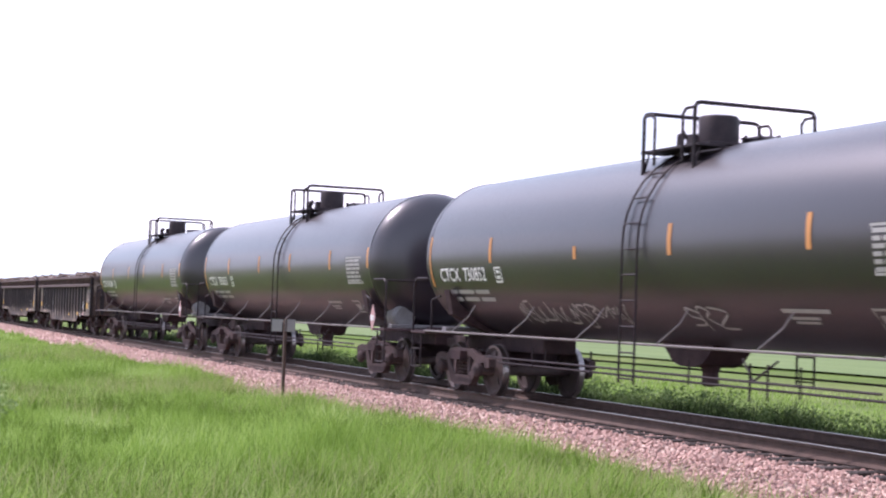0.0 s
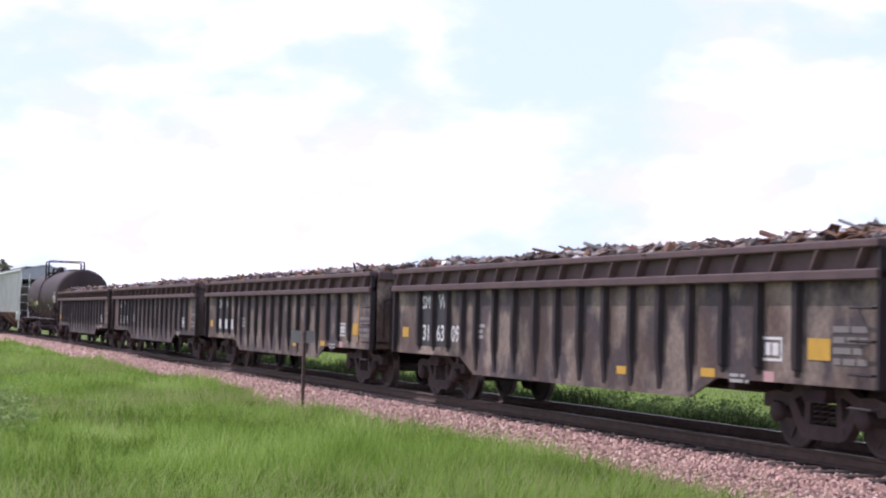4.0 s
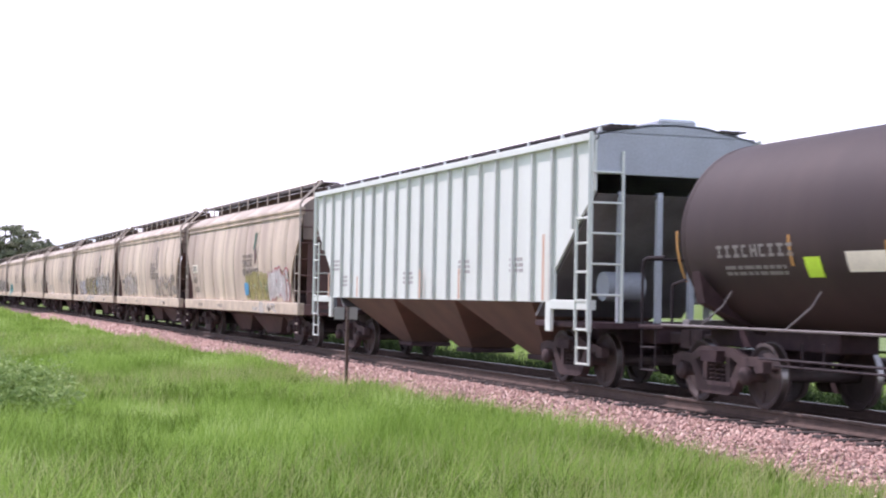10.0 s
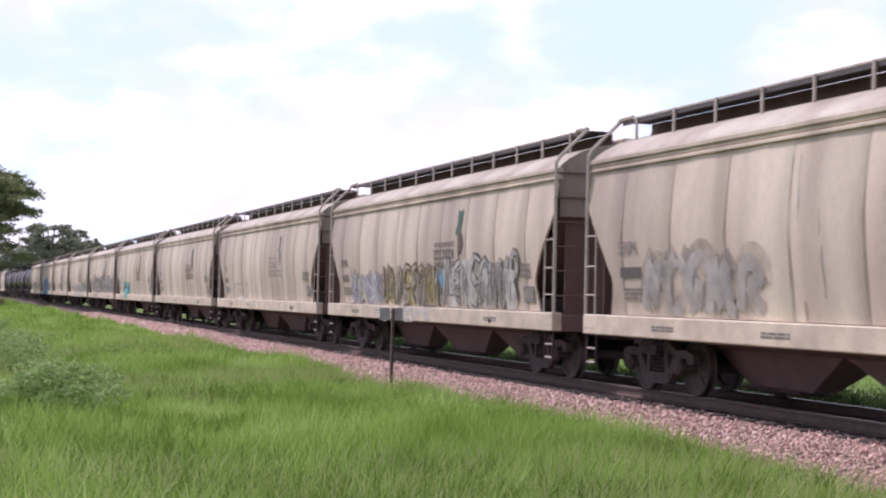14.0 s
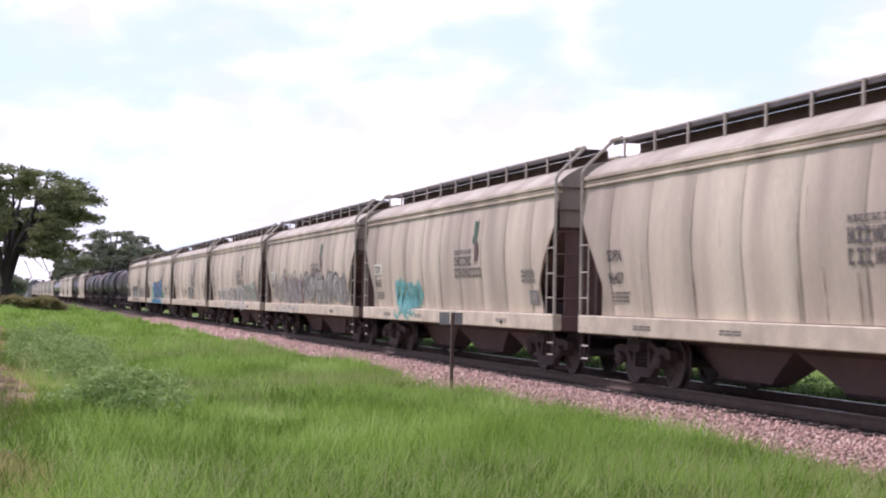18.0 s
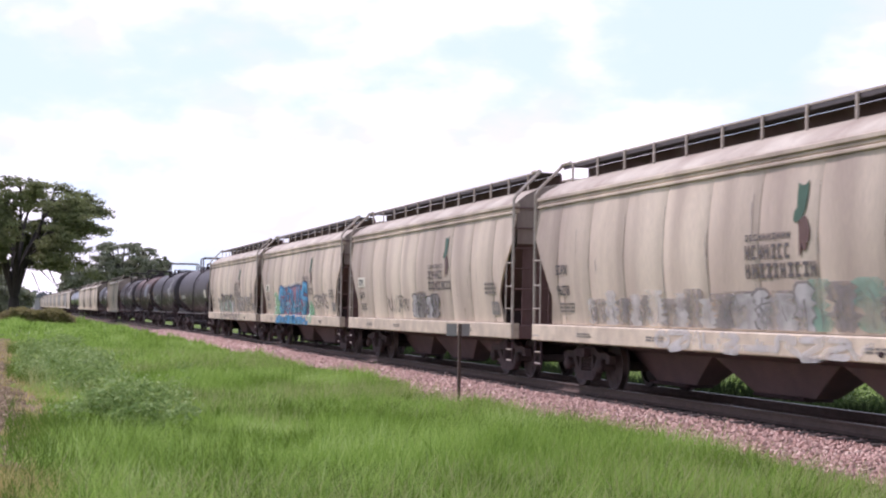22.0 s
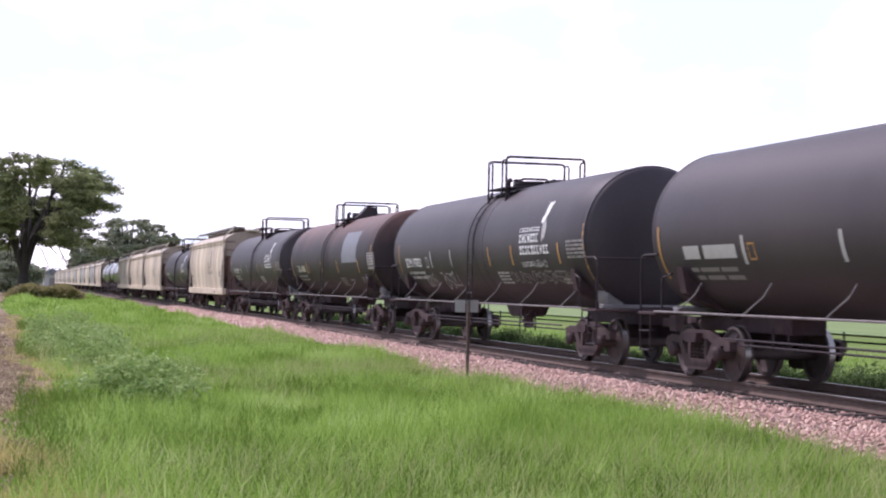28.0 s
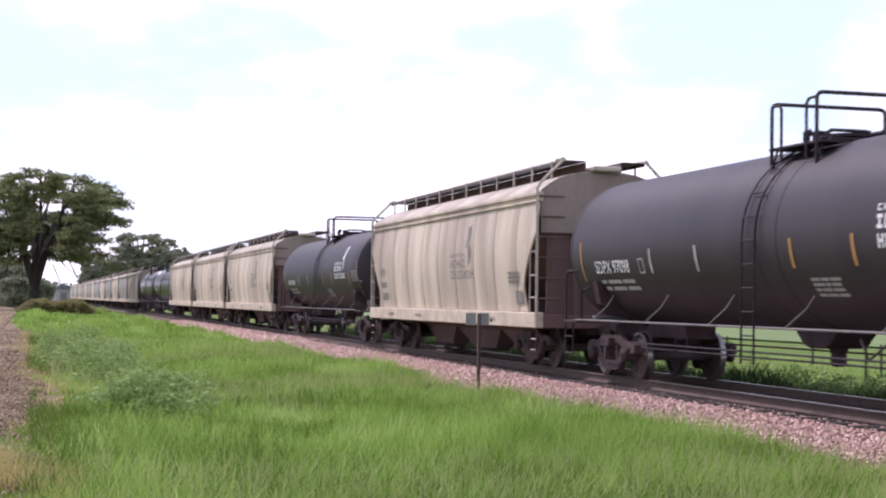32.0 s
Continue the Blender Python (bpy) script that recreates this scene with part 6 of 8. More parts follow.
# gondolas
for k, (car, digits) in enumerate(zip(gons, (("31", "63", "09"), None, ("31", "64", "98"), ("31", "64", "63")))):
    def put(nm, x, z, w, h, mat, what, onto=on_gondola):
        stencil(car, nm, mat, onto, [(x, z, *bar(w, h, 2, 2))], what, 0.003 if nm == "paint_panel" else 0.009)
    put("paint_panel", -6.61, 1.0, 0.60, 1.08, paint_black, "black painted panel")
    put("paint_panel", -5.83, 1.0, 0.58, 1.08, paint_black, "black painted panel")
    stencil(car, "marking", paint_white, on_gondola, [(-6.60, 1.74, *letters("SM", 0.25, 0.016)), (-5.70, 1.74, *letters("W", 0.27, 0.016))], "painted reporting mark")
    if digits:
        stencil(car, "marking", paint_white, on_gondola, [(-6.56 + 0.77 * i, 1.12, *letters(d, 0.30, 0.02)) for i, d in enumerate(digits)], "painted wagon number")
    else:
        stencil(car, "marking", paint_white, on_gondola, [(-6.56 + 0.77 * i, 1.12, *bar(0.36, 0.28)) for i in range(3)], "worn painted number")
    if k < 2:
        put("reflector", 4.16, 0.84, 0.36, 0.12, paint_yellow, "yellow reflector")
    if k < 2:
        put("reflector", 1.74, 0.78, 0.30, 0.12, paint_yellow, "yellow reflector")
    if k != 2:
        put("reflector", -7.72, 1.16, 0.36, 0.20, paint_yellow, "yellow reflector")
    if k in (0, 1):
        put("placard", 6.60, 1.14, 0.46, 0.26, paint_yellow, "yellow placard")
    put("placard", 5.68, 0.84, 0.24, 0.13, paint_pink, "red placard") if k != 2 else None
    stencil(car, "marking", paint_white, on_gondola, [(5.60, 1.10, *hollow(0.46, 0.30, 0.035)), (5.68, 1.17, *bar(0.12, 0.16)), (5.84, 1.17, *bar(0.14, 0.16))], "white square mark")
    stencil(car, "marking", paint_pale, on_gondola, [(4.88 + a, 0.80 + c, *bar(w, h)) for a, c, w, h in rows_of_bars(0.5, 0.14, 2, 70 + k)] +
            [(-3.9 + a, 1.2 + c, *bar(w, h)) for a, c, w, h in rows_of_bars(0.55, 0.3, 3, 75 + k)], "small painted lines")
    stencil(car, "marking", paint_grey, on_gondola, [(7.1 + a, 1.1 + c, *bar(w, h)) for a, c, w, h in rows_of_bars(0.7, 0.5, 4, 80 + k)], "worn stencil lines")
    if k > 0:
        put("reflector", 6.95, 0.98, 0.09, 1.05, paint_amber, "upright amber tape")
    if k == 2:
        put("primer_patch", -7.70, 1.0, 0.80, 1.05, paint_primer, "dull red primer patch")
        for x in (-1.33, 1.17, 3.88):
            put("reflector", x, 1.08, 0.11, 0.58, paint_amber, "upright amber tape")
    if k == 3:
        put("reflector", 4.30, 1.10, 0.11, 0.40, paint_amber, "upright amber tape")


# covered hoppers
def hopper_marks(car, k, faded=0.0, number="", emblem=True):
    ink = paint_ink if faded < 0.7 else stencil_faint
    low = paint_pod
    if emblem:
        stencil(car, "emblem", ink, on_hopper, word_blocks(1.34, 2.04, 2.2, 0.22, 10, k) + word_blocks(1.34, 2.32, 1.45, 0.22, 7, k + 1) + word_blocks(1.34, 2.60, 1.45, 0.10, 10, k + 2), "rows of plain emblem blocks")
        plant_mark(car, on_hopper, 2.98, 2.32, 1.12, paint_green if faded < 0.5 else worn_grey, low if faded < 0.5 else worn_grey)
    if k in (0, 35, 42, 56, 63):
        stencil(car, "mark_panel", paint_cream if faded < 0.5 else hopper_sill, on_hopper, [(-7.20, 2.20, *bar(1.0, 0.30))], "pale panel behind the mark")
    stencil(car, "marking", paint_black if faded < 0.5 else paint_grey, lambda x, z, lift: on_hopper(x, z, lift + 0.006), [(-7.12, 2.25, *letters("SDPX", 0.20, 0.012))], "painted reporting mark")
    if number:
        stencil(car, "marking", paint_black if faded < 0.5 else paint_grey, on_hopper, [(-7.10, 1.84, *letters(number, 0.20, 0.012))], "painted wagon number")
    else:
        stencil(car, "marking", ink, on_hopper, [(-7.10, 1.86, *bar(0.8, 0.17))], "worn painted number")
    stencil(car, "marking", paint_brown, on_hopper, [(-7.0 + a, 1.5 + c, *bar(w, h)) for a, c, w, h in rows_of_bars(0.9, 0.22, 3, k + 3)], "small stencil lines")
    stencil(car, "marking", paint_grey, on_hopper, [(6.85, 1.42, *bar(0.55, 0.30))], "dark square panel")
    stencil(car, "marking", hopper_sill, lambda x, z, lift: on_hopper(x, z, lift + 0.005), [(6.98, 1.50, *bar(0.03, 0.18)), (7.12, 1.50, *bar(0.03, 0.18)), (7.26, 1.50, *bar(0.03, 0.18))], "three short strokes")
    stencil(car, "marking", paint_brown, on_hopper, [(6.4 + a, 1.9 + c, *bar(w, h)) for a, c, w, h in rows_of_bars(0.9, 0.3, 3, k + 5)], "small stencil lines")
    stencil(car, "marking", paint_brown, on_hopper, [(x + a, 1.02 + c, *bar(w, h)) for x in (-5.8, -2.4, 4.8) for a, c, w, h in rows_of_bars(0.8, 0.10, 2, k + int(x * 3))], "small sill lines")
    rnd = random.Random(100 + k)
    items = []
    for i in range(1, 10):
        x = 1.755 * (i - 5)
        z0 = rnd.uniform(1.26, 1.36)
        items.append((x, z0, *stroke([(0, 0), (0.01, 0.5), (0, 1.2), (0.01, rnd.uniform(2.0, 3.6 - z0))], rnd.uniform(0.022, 0.04))))
    stencil(car, "seam_stain", seam_grime, on_hopper, items, "brown grime along the panel seams")
    items = []
    for i in range(rnd.randint(5, 9)):
        x, z, h = rnd.uniform(-6.5, 6.2), rnd.uniform(1.3, 2.6), rnd.uniform(0.3, 0.9)
        w = rnd.uniform(0.015, 0.04)
        items.append((x, z, *stroke([(0, 0), (0.02, h * 0.3), (-0.02, h * 0.7), (0.0, h)], w)))
    runs = []
    for i in range(rnd.randint(5, 9)):
        h = rnd.uniform(0.25, 0.8)
        runs.append((rnd.uniform(-7.2, 7.2), 1.27, *stroke([(0, 0), (0.01, h * 0.5), (0.0, h)], rnd.uniform(0.03, 0.08))))
    stencil(car, "rust_run", rust_run, on_hopper, runs, "short rust runs above the sill", 0.005)
    stencil(car, "stain", worn_grey if k % 2 else stencil_rust, on_hopper, items, "running rust stains")


NUMBERS = {8: "96079", 9: "96253", 0: "96257", 2: "96032", 4: "96407", 5: "96073", 7: "96238", 10: "96284"}
for k, car in enumerate(hops):
    hopper_marks(car, 7 * k, {1: 0.6, 3: 0.8}.get(k, 0.2), NUMBERS.get(k, ""))
for k, car in enumerate(hop_f[:8]):
    hopper_marks(car, 200 + 7 * k, 0.9)
g = on_hopper
lettering(hops[0], g, 1.80, 1.28, 3.0, 0.88, 4, [full_olive], full_olive, 1, False, 0.10, worn_mint, "olive yellow sprayed letters")
graffiti(hops[0], g, 2.0, 1.35, 2.6, 0.6, 6, worn_olive, None, 35, 0.06, "dull scribble over the yellow letters")
piece(hops[0], g, 4.78, 1.40, 2.45, 0.66, "fhdafb", [("paint_edge", full_white, 0.42, -0.01, 0.01), ("paint_edge", full_red, 0.37, 0, 0.01), ("paint_fill", full_white, 0.25, 0, 0), ("paint_detail", worn_grey, 0.03, 0.09, 0.06)], "white bubble letters with red outline", 0.1, seed=3, low=1.27)
stencil(hops[0], "graffiti", worn_red, g, [(6.95, 1.30, *stroke([(0, 0), (0.03, 0.4), (-0.02, 0.9)], 0.16))], "orange-red sprayed stripe", 0.02)
graffiti(hops[0], g, 1.5, 1.45, 0.5, 0.3, 1, full_blue, None, 3, 0.2, "small blue dab")
lettering(hops[1], g, 2.6, 1.28, 4.2, 0.72, 7, [grey_haze], None, 4, True, 0.03, None, "faint grey spray haze")
piece(hops[1], g, 2.7, 1.30, 4.1, 0.86, "dhfbgd", [("graffiti", grey_haze, 0.24, 0.02, 0.0), ("paint_line", worn_grey, 0.045, 0.0, 0.0)], "thin grey sprayed outlines", 0.1, round_=1, seed=19, low=1.27)
piece(hops[1], g, -6.3, 1.34, 3.9, 0.80, "gfdca", [("graffiti", grey_haze, 0.55, 0.06, 0.02), ("paint_fill", pale_grey, 0.24, 0, 0)], "faded pale grey letters in a grey haze", 0.1, seed=15, low=1.27)
lettering(hops[2], g, -6.1, 1.27, 2.9, 0.80, 5, [worn_violet, worn_white], None, 6, True, 0.04, None, "pale violet spray haze")
graffiti(hops[2], g, -6.1, 1.26, 2.9, 0.85, 7, worn_white, worn_black, 41, 0.09, "thin pale letters with black outline", None)
lettering(hops[2], g, -3.2, 1.27, 4.5, 0.88, 6, [grey_haze, worn_olive], None, 7, False, 0.05, None, "ochre spray haze")
piece(hops[2], g, -3.0, 1.32, 4.7, 0.86, "hcgbedac", [("graffiti", full_ink, 0.27, 0.02, 0.02), ("paint_fill", full_ochre, 0.19, 0, 0), ("paint_shine", worn_white, 0.05, -0.04, 0.03), ("paint_line", full_ink, 0.05, 0.06, -0.02)], "ochre looping letters with black outline", 0.3, round_=2, seed=12, low=1.27)
graffiti(hops[2], g, -3.1, 1.28, 4.4, 0.7, 9, worn_black, None, 43, 0.05, "thin black strokes", None)
lettering(hops[2], g, 1.5, 1.27, 4.9, 1.0, 8, [grey_haze, pale_cream], None, 8, True, 0.05, None, "pale cream spray haze")
graffiti(hops[2], g, 1.35, 1.62, 0.6, 0.4, 1, worn_blue, None, 5, 0.22, "small pale blue dab")
piece(hops[2], g, 1.9, 1.32, 4.8, 0.96, "gecbdcha", [("graffiti", full_ink, 0.27, 0.02, 0.02), ("paint_fill", pale_cream, 0.19, 0, 0), ("paint_shine", worn_white, 0.05, -0.05, 0.04), ("paint_line", full_ink, 0.045, 0.06, -0.02)], "cream looping letters with black outline", 0.3, round_=2, seed=13, low=1.27)
graffiti(hops[2], g, 1.7, 1.30, 4.6, 0.8, 9, worn_black, None, 45, 0.04, "thin black strokes", None)
graffiti(hops[3], g, -5.5, 1.30, 3.0, 0.6, 7, worn_white, None, 9, 0.07, "faint white scrawl")
graffiti(hops[5], g, -4.6, 1.28, 2.6, 0.70, 5, worn_teal, worn_teal, 10, 0.42, "turquoise sprayed block", worn_mint)
piece(hops[6], g, -6.5, 1.32, 2.4, 0.86, "ahd", [("graffiti", grey_haze, 0.50, 0.04, 0.0), ("paint_fill", pale_grey, 0.20, 0, 0), ("paint_line", worn_black, 0.04, 0.06, 0)], "faded grey sprayed letters", 0.2, seed=11, low=1.27)
piece(hops[6], g, -4.5, 1.34, 4.2, 0.95, "bfdh", [("graffiti", grey_haze, 0.60, 0.02, 0.0), ("paint_detail", worn_red, 0.14, 0.10, -0.05)], "faded pink and grey spray haze", 0.1, seed=12, low=1.27)
piece(hops[6], g, -4.3, 1.16, 3.9, 1.10, "cgdch", [("paint_edge", full_ink, 0.33, -0.03, 0.0), ("paint_fill", full_white, 0.23, 0, 0), ("paint_detail", worn_red, 0.04, -0.10, 0.0), ("paint_line", worn_black, 0.035, 0.06, 0)], "white spiky letters with black and red edges", 0.15, 0.022, 1, 8, 1.27)
piece(hops[6], g, 0.0, 1.36, 7.3, 0.78, "dgbcgdh", [("paint_edge", worn_black, 0.56, -0.06, 0.03), ("paint_fill", silver_spray, 0.42, 0.02, 0), ("paint_line", worn_black, 0.05, 0.10, -0.04)], "large silver bubble letters with dark shadowed outline", 0.12, seed=5, low=1.27)
lettering(hops[7], g, -5.4, 1.28, 6.2, 0.62, 12, [worn_white, stencil_faint], None, 14, True, 0.03, stencil_faint, "cream letters with brown outline")
lettering(hops[7], g, 0.6, 1.28, 2.7, 0.72, 4, [worn_white], worn_grey, 15, True, 0.04, worn_grey, "cream letters with brown outline")
lettering(hops[7], g, 3.1, 1.28, 4.3, 0.78, 6, [worn_mint, stencil_faint], None, 16, True, 0.05, stencil_faint, "grey-green sprayed letters")
graffiti(hops[8], g, -3.4, 1.40, 2.6, 0.55, 9, worn_black, None, 17, 0.05, "thin dark scrawl")
lettering(hops[8], g, -0.4, 1.30, 2.6, 0.70, 4, [worn_white, stencil_faint], worn_black, 18, True, 0.04, worn_black, "white spiky letters with black outline")
def slab(x0, x1, z0, z1, lean, seed, n=9):
    """A ragged sprayed background between two heights."""
    rnd = random.Random(seed)
    pts = []
    for i in range(n + 1):
        q = x0 + (x1 - x0) * i / n
        pts += [(q, z0), (q + lean + rnd.uniform(-0.08, 0.08), z1 + rnd.uniform(-0.16, 0.06))]
    return pts, [(2 * i, 2 * i + 2, 2 * i + 3, 2 * i + 1) for i in range(n)]


for nm, mat, x0, x1, z1, lift in (("graffiti", worn_white, -4.10, 2.55, 2.46, 0.004), ("paint_edge", full_navy, -4.02, 2.45, 2.38, 0.006), ("paint_fill", full_pink, -3.9, 2.3, 2.30, 0.008)):
    stencil(hops[9], nm, mat, g, [(0, 0, *slab(x0, x1, 1.265, z1, 0.05, 77))], "ragged pink backing with dark and white edges", lift)
piece(hops[9], g, -3.95, 1.38, 6.35, 0.92, "bhcgb", [("graffiti", full_navy, 0.50, 0.03, 0.0), ("paint_fill", full_blue, 0.38, 0, 0.0), ("paint_shade", full_teal, 0.09, 0.10, -0.10), ("paint_shine", full_cyan, 0.05, -0.10, 0.08)],
      "sky-blue wild-style letters with dark outline", 0.38, 0.012, 1, 4, 1.268)
piece(hops[9], g, -3.5, 1.30, 5.8, 0.42, "gecgag", [("graffiti", full_navy, 0.24, 0, 0), ("paint_fill", full_cyan, 0.16, 0, 0)], "pale blue links between the letters", 0.2, 0.030, 1, 6, 1.268)
stencil(hops[9], "graffiti", full_teal, g, [(0, 0, *slab(-4.55, 2.75, 0.905, 1.245, 0.25, 78, 12))], "teal-blue paint running over the sill", 0.006)
piece(hops[9], g, -4.3, 0.96, 6.9, 0.24, "hchegc", [("graffiti", full_navy, 0.17, 0, 0), ("paint_fill", full_blue, 0.11, 0, 0)], "blue letter feet on the sill", -0.5, 0.010, 4, 9)
graffiti(hops[9], lambda x, z, lift: on_hopper(x, z, lift + 0.036), -3.6, 1.40, 5.6, 0.8, 9, full_pink, None, 33, 0.05, "thin pink strokes", None)
graffiti(hops[9], g, -5.0, 1.30, 1.1, 0.7, 2, full_mint, None, 20, 0.40, "mint green mist")
graffiti(hops[9], g, 2.7, 1.00, 0.8, 0.8, 2, full_mint, None, 34, 0.34, "mint green mist")
graffiti(hops[9], g, 3.6, 1.50, 2.6, 0.5, 6, worn_grey, None, 21, 0.10, "faint grey letters")
lettering(hops[10], g, -4.8, 1.28, 5.9, 0.62, 9, [stencil_faint, worn_mint, worn_white], None, 22, True, 0.03, None, "faded green and white spray haze")
piece(hops[10], g, -4.7, 1.32, 6.1, 0.68, "cgehcdbaegh", [("graffiti", worn_black, 0.20, 0.0, 0.0), ("paint_fill", worn_white, 0.11, 0, 0), ("paint_shine", worn_olive, 0.03, 0.04, 0)], "pale looping letters with dark outline", 0.05, round_=3, seed=21, low=1.27)
graffiti(hops[10], g, -3.4, 1.75, 4.2, 0.40, 9, worn_black, None, 23, 0.16, "dark sprayed cloud")
graffiti(hops[10], g, -4.4, 1.30, 5.6, 0.60, 12, worn_white, None, 37, 0.05, "thin pale strokes", None)


def squeezed(text, height, bold, k):
    pts, faces = letters(text, height, bold)
    return [(a * k, c) for a, c in pts], faces


stencil(hops[10], "graffiti", worn_black, g, [(1.86, 1.36, *squeezed("AGENDA 21!!!", 0.66, 0.025, 0.80))], "hand-sprayed dark letters")
stencil(hops[10], "graffiti_fill", worn_white, g, [(1.88, 1.38, *squeezed("AGENDA 21!!!", 0.64, -0.006, 0.80))], "pale letter fill", 0.013)
graffiti(hops[10], g, 1.9, 1.34, 4.7, 0.62, 9, stencil_faint, None, 38, 0.05, "faint strokes over the letters", None)
for k, c, m in ((2, (-3.5, 4.6), worn_white), (10, (-3.5, 7.5), worn_grey), (7, (-2.0, 7.0), worn_white), (0, (3.0, 3.0), worn_white), (5, (-4.6, 2.4), worn_teal), (6, (-5.0, 4.0), worn_white)):
    graffiti(hops[k], g, c[0], 0.93, c[1], 0.28, max(2, int(c[1] * 1.6)), m, None, 60 + k, 0.10, "spray paint running over the sill")

stencil(white_hopper, "marking", paint_pale, lambda x, z, lift: (x, -1.50 - lift, z), [(x + a, z + c, *bar(w, h)) for x, z in ((-7.0, 2.1), (-6.3, 1.7), (2.3, 1.95), (5.0, 1.95), (-1.2, 1.75)) for a, c, w, h in rows_of_bars(0.7, 0.3, 3, int(x * 10))], "small grey stencil lines")
for x, h in ((-7.05, 0.6), (-4.5, 0.5), (0.15, 0.6), (2.55, 0.6), (6.75, 1.15)):
    stencil(white_hopper, "reflector", plain_tape, lambda x, z, lift: (x, -1.578 - lift, z), [(x - 0.05, 1.44, *bar(0.10, h, 1, 3))], "faded orange tape")


# ---- signpost by the track ----
def signpost():
    post = thing("signpost", "rusty steel post with two small blank grey plates", "signpost")
    x, y = -31.6, 9.2
    z0 = heights(x, y) - 0.15
    s = Shape()
    s.prism([(x - 0.04, y - 0.035), (x + 0.04, y - 0.035), (x + 0.04, y - 0.027), (x + 0.006, y - 0.027), (x + 0.006, y + 0.03), (x - 0.006, y + 0.03), (x - 0.006, y - 0.027), (x - 0.04, y - 0.027)], z0, 1.22, "z")
    part("post", s, rail_rust, post, "rusty steel post")
    right = Vector((math.cos(radians(73.8)), math.sin(radians(73.8)), 0))
    for k, a, c in ((-1, 0.035, 0.25), (1, 0.03, 0.24)):
        p, q = right * k * a, right * k * c
        back = Vector((-0.012, 0.005, 0)) if k < 0 else Vector((-0.012, 0.004, 0))
        lean = Vector((-0.10, 0.03, 0)) * (1 if k > 0 else -0.4)
        s = Shape()
        corners = [Vector((x, y - 0.04, 0.96)) + p, Vector((x, y - 0.04, 0.96)) + q + lean, Vector((x, y - 0.04, 1.22)) + q + lean, Vector((x, y - 0.04, 1.22)) + p]
        s.add([tuple(v) for v in corners] + [tuple(v + back) for v in corners], [(0, 1, 2, 3), (7, 6, 5, 4), (0, 4, 5, 1), (1, 5, 6, 2), (2, 6, 7, 3), (3, 7, 4, 0)])
        part("plate", s, sign_grey, post, "blank grey metal plate")
    s = Shape()
    for z in (1.03, 1.15):
        s.lathe([(-0.06, 0.012), (-0.045, 0.012)], 6, "y", (x, y, z))
    part("bolts", s, rail_rust, post)


sign_grey = plain("weathered_grey_plate", (0.30, 0.29, 0.28))
signpost()


# ---- grass ----
def leafy(name, colours, patch=0.12, translucent=0.35, rough=0.6, wide=None):
    """Leaf colours that differ from blade to blade and in large patches, with light coming through."""
    m = bpy.data.materials.new(name)
    m.use_nodes = True
    n, l = m.node_tree.nodes, m.node_tree.links
    b, out = n["Principled BSDF"], n["Material Output"]
    geo = n.new("ShaderNodeNewGeometry")
    ramp = n.new("ShaderNodeValToRGB")
    els = ramp.color_ramp.elements
    els[0].color, els[1].color = (*colours[0], 1), (*colours[-1], 1)
    for i, c in enumerate(colours[1:-1]):
        els.new((i + 1) / (len(colours) - 1)).color = (*c, 1)
    co = n.new("ShaderNodeTexCoord")
    tex = n.new("ShaderNodeTexNoise")
    tex.inputs["Scale"].default_value = patch
    tex.inputs["Detail"].default_value = 4
    l.new(co.outputs["Object"], tex.inputs["Vector"])
    mid = n.new("ShaderNodeMath")
    mid.operation = "MULTIPLY_ADD"
    mid.inputs[1].default_value = 0.45
    l.new(geo.outputs["Random Per Island"], mid.inputs[0])
    big = n.new("ShaderNodeMapRange")
    big.inputs["From Min"].default_value, big.inputs["From Max"].default_value = 0.32, 0.68
    big.inputs["To Max"].default_value = 0.55
    l.new(tex.outputs["Fac"], big.inputs["Value"])
    l.new(big.outputs["Result"], mid.inputs[2])
    l.new(mid.outputs["Value"], ramp.inputs["Fac"])
    b.inputs["Roughness"].default_value = rough
    b.inputs["Specular IOR Level"].default_value = 0.12
    l.new(ramp.outputs["Color"], b.inputs["Base Color"])
    tr = n.new("ShaderNodeBsdfTranslucent")
    l.new(ramp.outputs["Color"], tr.inputs["Color"])
    mix = n.new("ShaderNodeMixShader")
    mix.inputs["Fac"].default_value = translucent
    l.new(b.outputs["BSDF"], mix.inputs[1])
    l.new(tr.outputs["BSDF"], mix.inputs[2])
    l.new(mix.outputs["Shader"], out.inputs["Surface"])
    return m


grass_mat = leafy("grass_blades", [(0.058, 0.106, 0.018), (0.162, 0.278, 0.046), (0.290, 0.445, 0.088), (0.43, 0.590, 0.170), (0.65, 0.75, 0.37)], 0.45)
dry_mat = leafy("dry_grass_blades", [(0.36, 0.30, 0.11), (0.48, 0.40, 0.16), (0.58, 0.49, 0.23), (0.30, 0.33, 0.09)], 0.6)
weed_mat = leafy("weed_leaves", [(0.11, 0.185, 0.045), (0.22, 0.325, 0.095), (0.33, 0.44, 0.16), (0.48, 0.57, 0.27)], 0.8)
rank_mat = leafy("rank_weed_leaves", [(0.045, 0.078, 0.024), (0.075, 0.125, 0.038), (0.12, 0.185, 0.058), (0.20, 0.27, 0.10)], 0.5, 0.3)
# dark green weeds, with the train's shade partly put into their colour
shaded_weed_mat = leafy("far_side_weeds", [(0.022, 0.038, 0.014), (0.038, 0.060, 0.020), (0.065, 0.092, 0.032)], 0.3)


